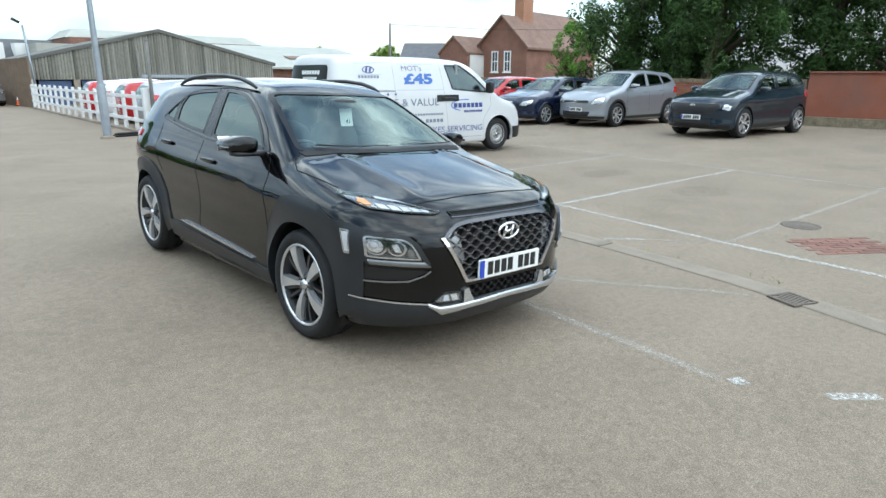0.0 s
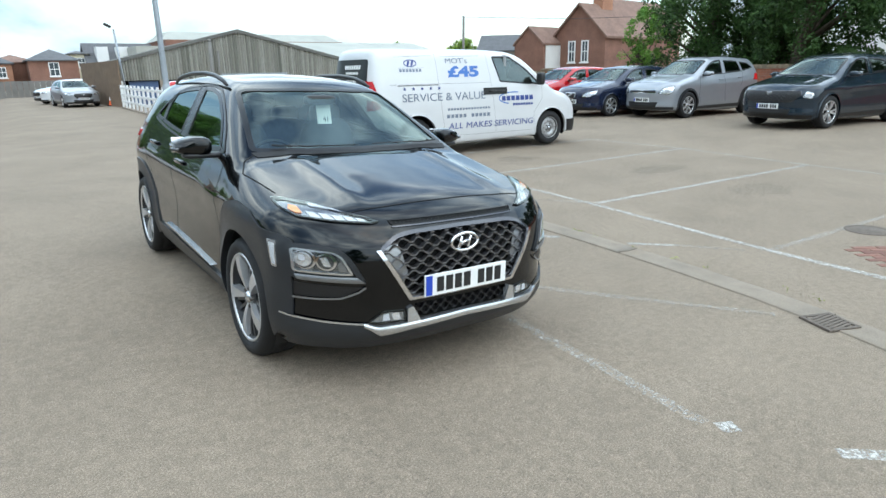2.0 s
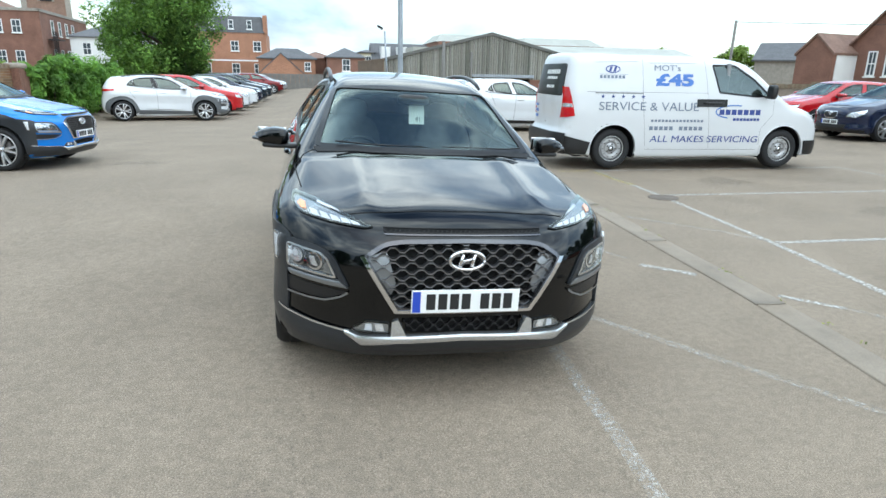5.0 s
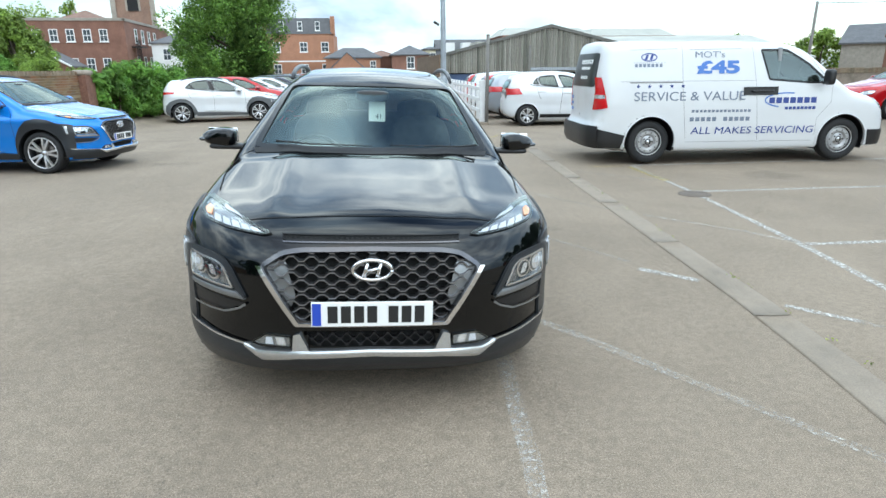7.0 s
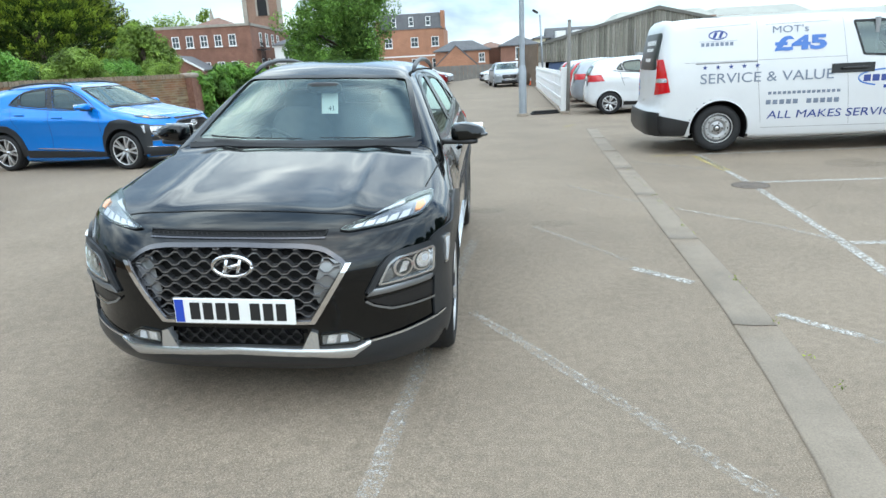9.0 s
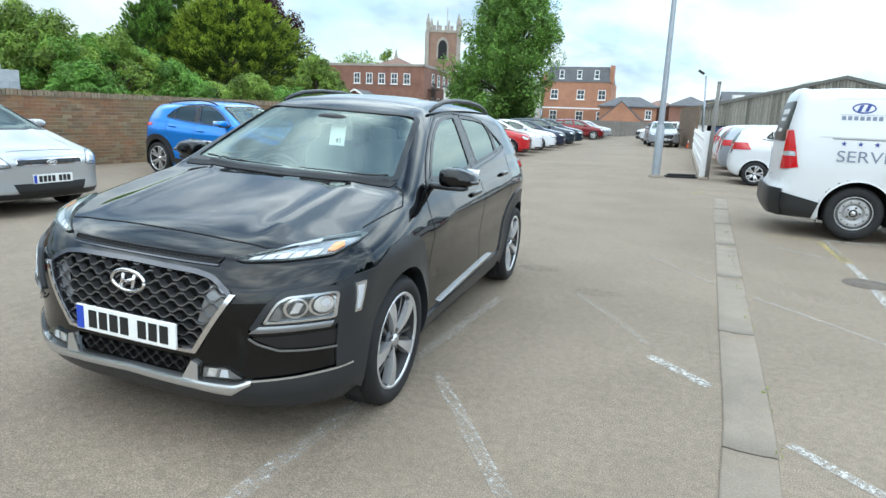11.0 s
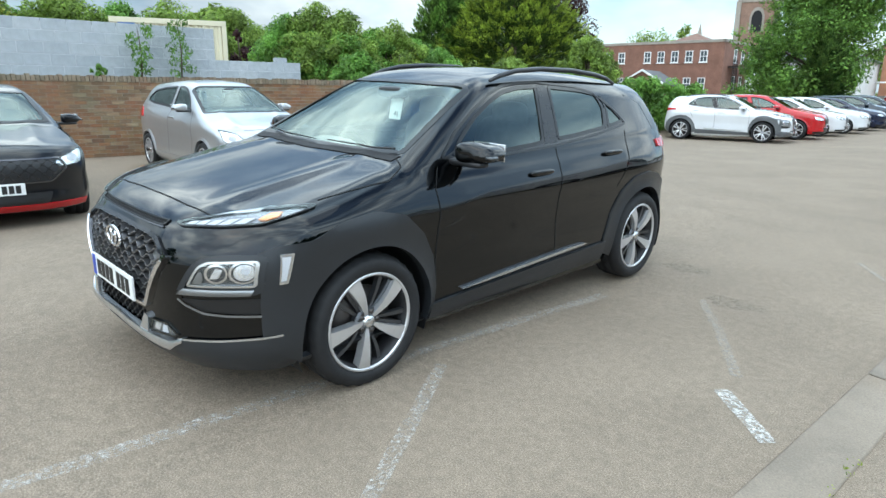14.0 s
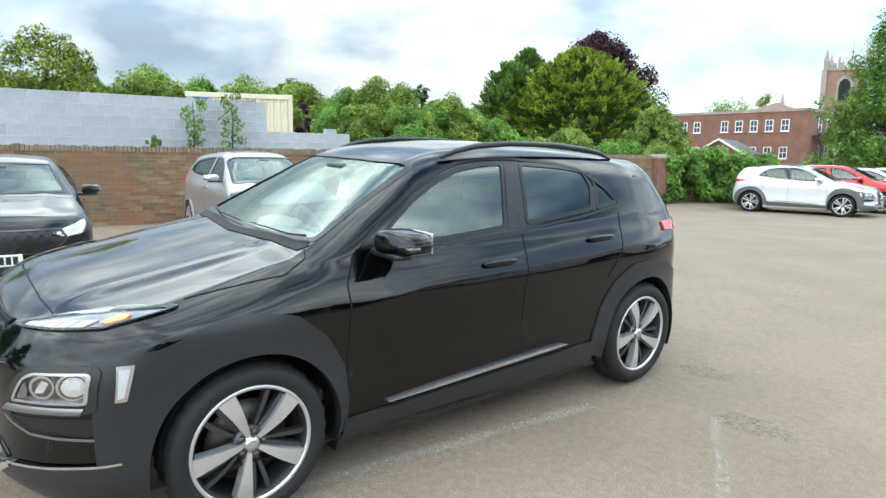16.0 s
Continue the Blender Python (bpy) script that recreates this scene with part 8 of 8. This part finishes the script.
def build_trees():
    tree("broadleaf_tree", -9.7, 47.1, 12.8, 4.9, "tall deep green broadleaf tree by the parked row", LEAF_DEEP, 3, 0.03, 330, 280, 0.12, 1.0, 0.12, skirt=(-3.0, -0.8))
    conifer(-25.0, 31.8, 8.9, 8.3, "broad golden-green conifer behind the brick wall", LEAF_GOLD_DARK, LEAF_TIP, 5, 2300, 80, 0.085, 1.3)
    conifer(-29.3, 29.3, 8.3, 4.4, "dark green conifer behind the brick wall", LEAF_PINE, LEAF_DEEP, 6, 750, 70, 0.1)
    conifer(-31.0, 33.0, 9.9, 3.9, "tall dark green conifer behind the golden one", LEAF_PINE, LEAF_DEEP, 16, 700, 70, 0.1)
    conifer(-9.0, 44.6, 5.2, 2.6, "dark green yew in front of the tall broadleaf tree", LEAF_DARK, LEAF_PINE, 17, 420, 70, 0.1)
    tree("copper_beech", -32.5, 43.0, 12.0, 5.6, "dark purple copper beech rising behind the conifer", LEAF_PURPLE, 7, 0.2, 220, 170, 0.17)
    tree("broadleaf_tree", -17.6, 29.6, 4.5, 2.0, "light green tree beside the conifer", LEAF, 8, 0.02, 110, 150, 0.11)
    for k, (x, y, h, r, m) in enumerate(((-16.3, 10.2, 4.2, 2.0, LEAF), (-15.5, 10.6, 3.8, 2.0, LEAF), (-15.1, 12.7, 3.6, 1.9, LEAF), (-15.9, 14.4, 3.2, 1.8, LEAF_IVY), (-17.0, 9.4, 3.8, 1.8, LEAF_IVY), (-17.6, 12.0, 3.9, 2.0, LEAF_IVY), (-13.8, 13.8, 2.8, 1.5, LEAF_IVY), (-13.0, 9.4, 2.4, 1.3, LEAF_IVY), (-13.2, 17.0, 2.6, 1.6, LEAF))):
        tree("shrub", x, y, h, r, "tall green shrub behind the brick wall", m, 20 + k, 0.02, 90, 190, 0.062, category="shrub")
    def farther(x, y, h, r, k=1.32):
        """The same tree further off from where the walk passes, grown to match."""
        return 2.9 + (x - 2.9) * k, -3.2 + (y + 3.2) * k, 1.43 + (h - 1.43) * k, r * k

    for k, (x, y, h, r, m) in enumerate(((-19.7, 0.0, 5.2, 2.6, LEAF_GOLD), (-21.1, 3.4, 4.3, 2.3, LEAF), (-21.9, 7.2, 4.4, 2.3, LEAF), (-21.4, 5.4, 4.2, 2.0, LEAF_IVY), (-20.3, 8.9, 4.2, 1.9, LEAF), (-21.5, -4, 5.5, 2.9, LEAF), (-21.8, 1.6, 4.1, 1.8, LEAF_IVY))):
        tree("broadleaf_tree", *farther(x, y, h, r), "green tree behind the block wall", m, 40 + k, 0.02, 110, 170, 0.09)
    rng = random.Random(77)
    for k in range(22):
        y = 9.3 + 0.9 * k
        x = (-14.6 if k % 2 else -16.6) + rng.uniform(-0.7, 0.7) - (1.5 if y < 8 else 0)
        tree("shrub", x, y, (rng.uniform(2.5, 3.3) + (0.5 if k % 2 == 0 else 0)) * (1 if y < 14.6 else 0.66), rng.uniform(1.3, 1.7), "dense green shrub in the hedge behind the wall", rng.choice((LEAF, LEAF_IVY, LEAF_IVY, LEAF_GOLD, LEAF_DARK)), 200 + k, 0.0, 44, 190, 0.06, category="shrub")
    for k in range(17):
        y = -7 + 1.35 * k
        tree("shrub", *farther(-24.0 + rng.uniform(-0.8, 0.8), y, rng.uniform(3.7, 4.4) - 0.03 * y, rng.uniform(1.4, 1.8)), "tall green shrub in the far hedge", rng.choice((LEAF, LEAF, LEAF_IVY, LEAF_GOLD)), 300 + k, 0.0, 44, 160, 0.075, category="shrub")
    tree("copper_shrub", -20.9, 9.6, 3.7, 1.0, "dark red-leaved shrub beside the container", LEAF_PURPLE, 60, 0.05, 30, 80, 0.1, category="shrub")
    pine = thing("cedar", pose(-46.6, 30.7, -5.2), "far flat-topped dark cedar tree", "tree")
    part("trunk", tube([(0, 0, 0), (0.3, 0, 11.5)], [0.5, 0.3], 8), BARK, pine)
    rng = random.Random(5)
    leaf_part(leaves([(rng.uniform(-3.4, 3.4), rng.uniform(-3, 3), rng.choice((10.2, 11.4, 12.4)), 0.8) for _ in range(28)], 60, 0.4, 61), LEAF_DARK, pine)
    for k, (x, y, h, r) in enumerate(((-15.5, -13.0, 9.0, 4.0), (-20.0, -19.0, 11.0, 5.0), (-10.0, -20.0, 9.5, 4.2))):
        tree("broadleaf_tree", x, y, h, r, "tall dark green tree at the edge of the car park", LEAF_DARK, 400 + k, 0.06, 120, 120, 0.16)
    # beyond the far wall
    for k, (x, y, h, r, m) in enumerate(((22.2, 10.6, 7.6, 3.0, LEAF_DARK), (22.0, 6.9, 7.8, 2.7, LEAF_DARK), (23.9, 8.6, 9.4, 3.3, LEAF_DARK), (25.2, 3.9, 8.6, 2.6, LEAF_DARK), (26.2, 1.6, 9.0, 3.2, LEAF_DARK), (23.3, -2.6, 9.0, 3.4, LEAF_DARK), (23, -7.0, 9.0, 4.0, LEAF_DARK))):
        tree("broadleaf_tree", x, y, h, r, "dark green tree leaning over the far wall", m, 70 + k, 0.06, 200, 200, 0.08)
    tree("sapling", 19.2, 11.6, 3.8, 0.95, "light green sapling beside the trees", LEAF_IVY, 80, 0.45, 70, 60, 0.05, category="sapling")
    for k, (x, y, h, r) in enumerate(((30, 62, 3.9, 4), (36, 60, 3.6, 4), (44, 70, 4.6, 5), (52, 66, 5, 5), (-30, 120, 12, 9), (-60, 118, 13, 10), (-50, 112, 13.0, 6), (-20, 120, 9, 6), (-70, 60, 8, 6), (-52, 50, 7, 5), (-44, 38, 6.2, 5), (-38, 30, 5.6, 4), (-36, 16, 6, 4), (-75, 30, 9, 7))):
        tree("broadleaf_tree", x, y, h, r, "far green tree on the skyline", LEAF, 90 + k, 0.05, 50, 80, 0.3)
    # an unbroken hedge behind the block wall
    hedge = thing("hedge", pose(-28.6, 0, 0), "unbroken green hedge behind the block wall", "hedge")
    rng = random.Random(31)
    cl = []
    for k in range(560):
        y = rng.uniform(-8.2, 18)
        top = 4.2 + 0.35 * math.sin(1.3 * y) + 0.25 * math.sin(3.1 * y + 1)
        cl.append((rng.uniform(-0.8, 0.8), y, top - 2.8 * rng.random() ** 1.6, rng.uniform(0.25, 0.5)))
    part("stem", tube([(0, -8, 0.4), (0.1, 0, 1.2), (0, 8, 1.0), (0, 17.5, 0.5)], 0.06, 6), BARK, hedge)
    leaf_part(leaves(cl, 130, 0.085, 31), LEAF, hedge, "foliage")
    # ivy over the low wall
    ivy = thing("ivy", pose(0, 0, 0), "thick green ivy hanging over the old wall", "ivy")
    rng = random.Random(9)
    cl = []
    for k in range(130):
        s = rng.random()
        y = 16.9 + 5.8 * s
        x = -9.0 + 1.0 * s + rng.uniform(-0.25, 0.45)
        cl.append((x, y, rng.uniform(0.35, 1.75) - 0.3 * abs(s - 0.35), rng.uniform(0.18, 0.34)))
    part("stem", merge(*[tube([(-8.85 + 0.17 * k, 17.3 + k, -0.05), (-8.8 + 0.17 * k, 17.4 + k, 0.7), (-8.9 + 0.17 * k, 17.5 + k, 1.4)], [0.04, 0.03, 0.015], 6) for k in range(5)]), BARK, ivy)
    leaf_part(leaves(cl, 110, 0.1, 9), LEAF_IVY, ivy, "foliage")
    for k, (y, h) in enumerate(((2.1, 1.05), (2.9, 1.2), (1.3, 0.25))):
        d = thing("sapling", pose(-11.25 + 0.125 * y, y, 1.55), "self-seeded green sapling against the block wall", "sapling")
        part("stem", tube([(0, 0, 0), (0.02, 0.03, h * 0.5), (0, 0.0, h)], [0.02, 0.014, 0.006], 6), BARK, d)
        rng = random.Random(100 + k)
        leaf_part(leaves([(rng.uniform(-0.12, 0.12), rng.uniform(-0.22, 0.22), h * (0.12 + 0.9 * i / 12), 0.12 * min(1, h)) for i in range(13)], 44, 0.036, 100 + k, droop=0.5), LEAF_IVY, d, "foliage")
    rng = np.random.RandomState(3)
    # moss and weeds along the drain
    cl = [(2.62 + 0.055 * y + rng.uniform(0.1, 0.13), y, 0.012, 0.03) for y in rng.uniform(-3, 6, 26)]
    w = leaf_part(leaves(cl, 8, 0.009, 4), LEAF_GOLD, None, "weeds")
    tagged(w, "small weeds in the joint along the drain", "weeds", kind="stuff")


build_trees()
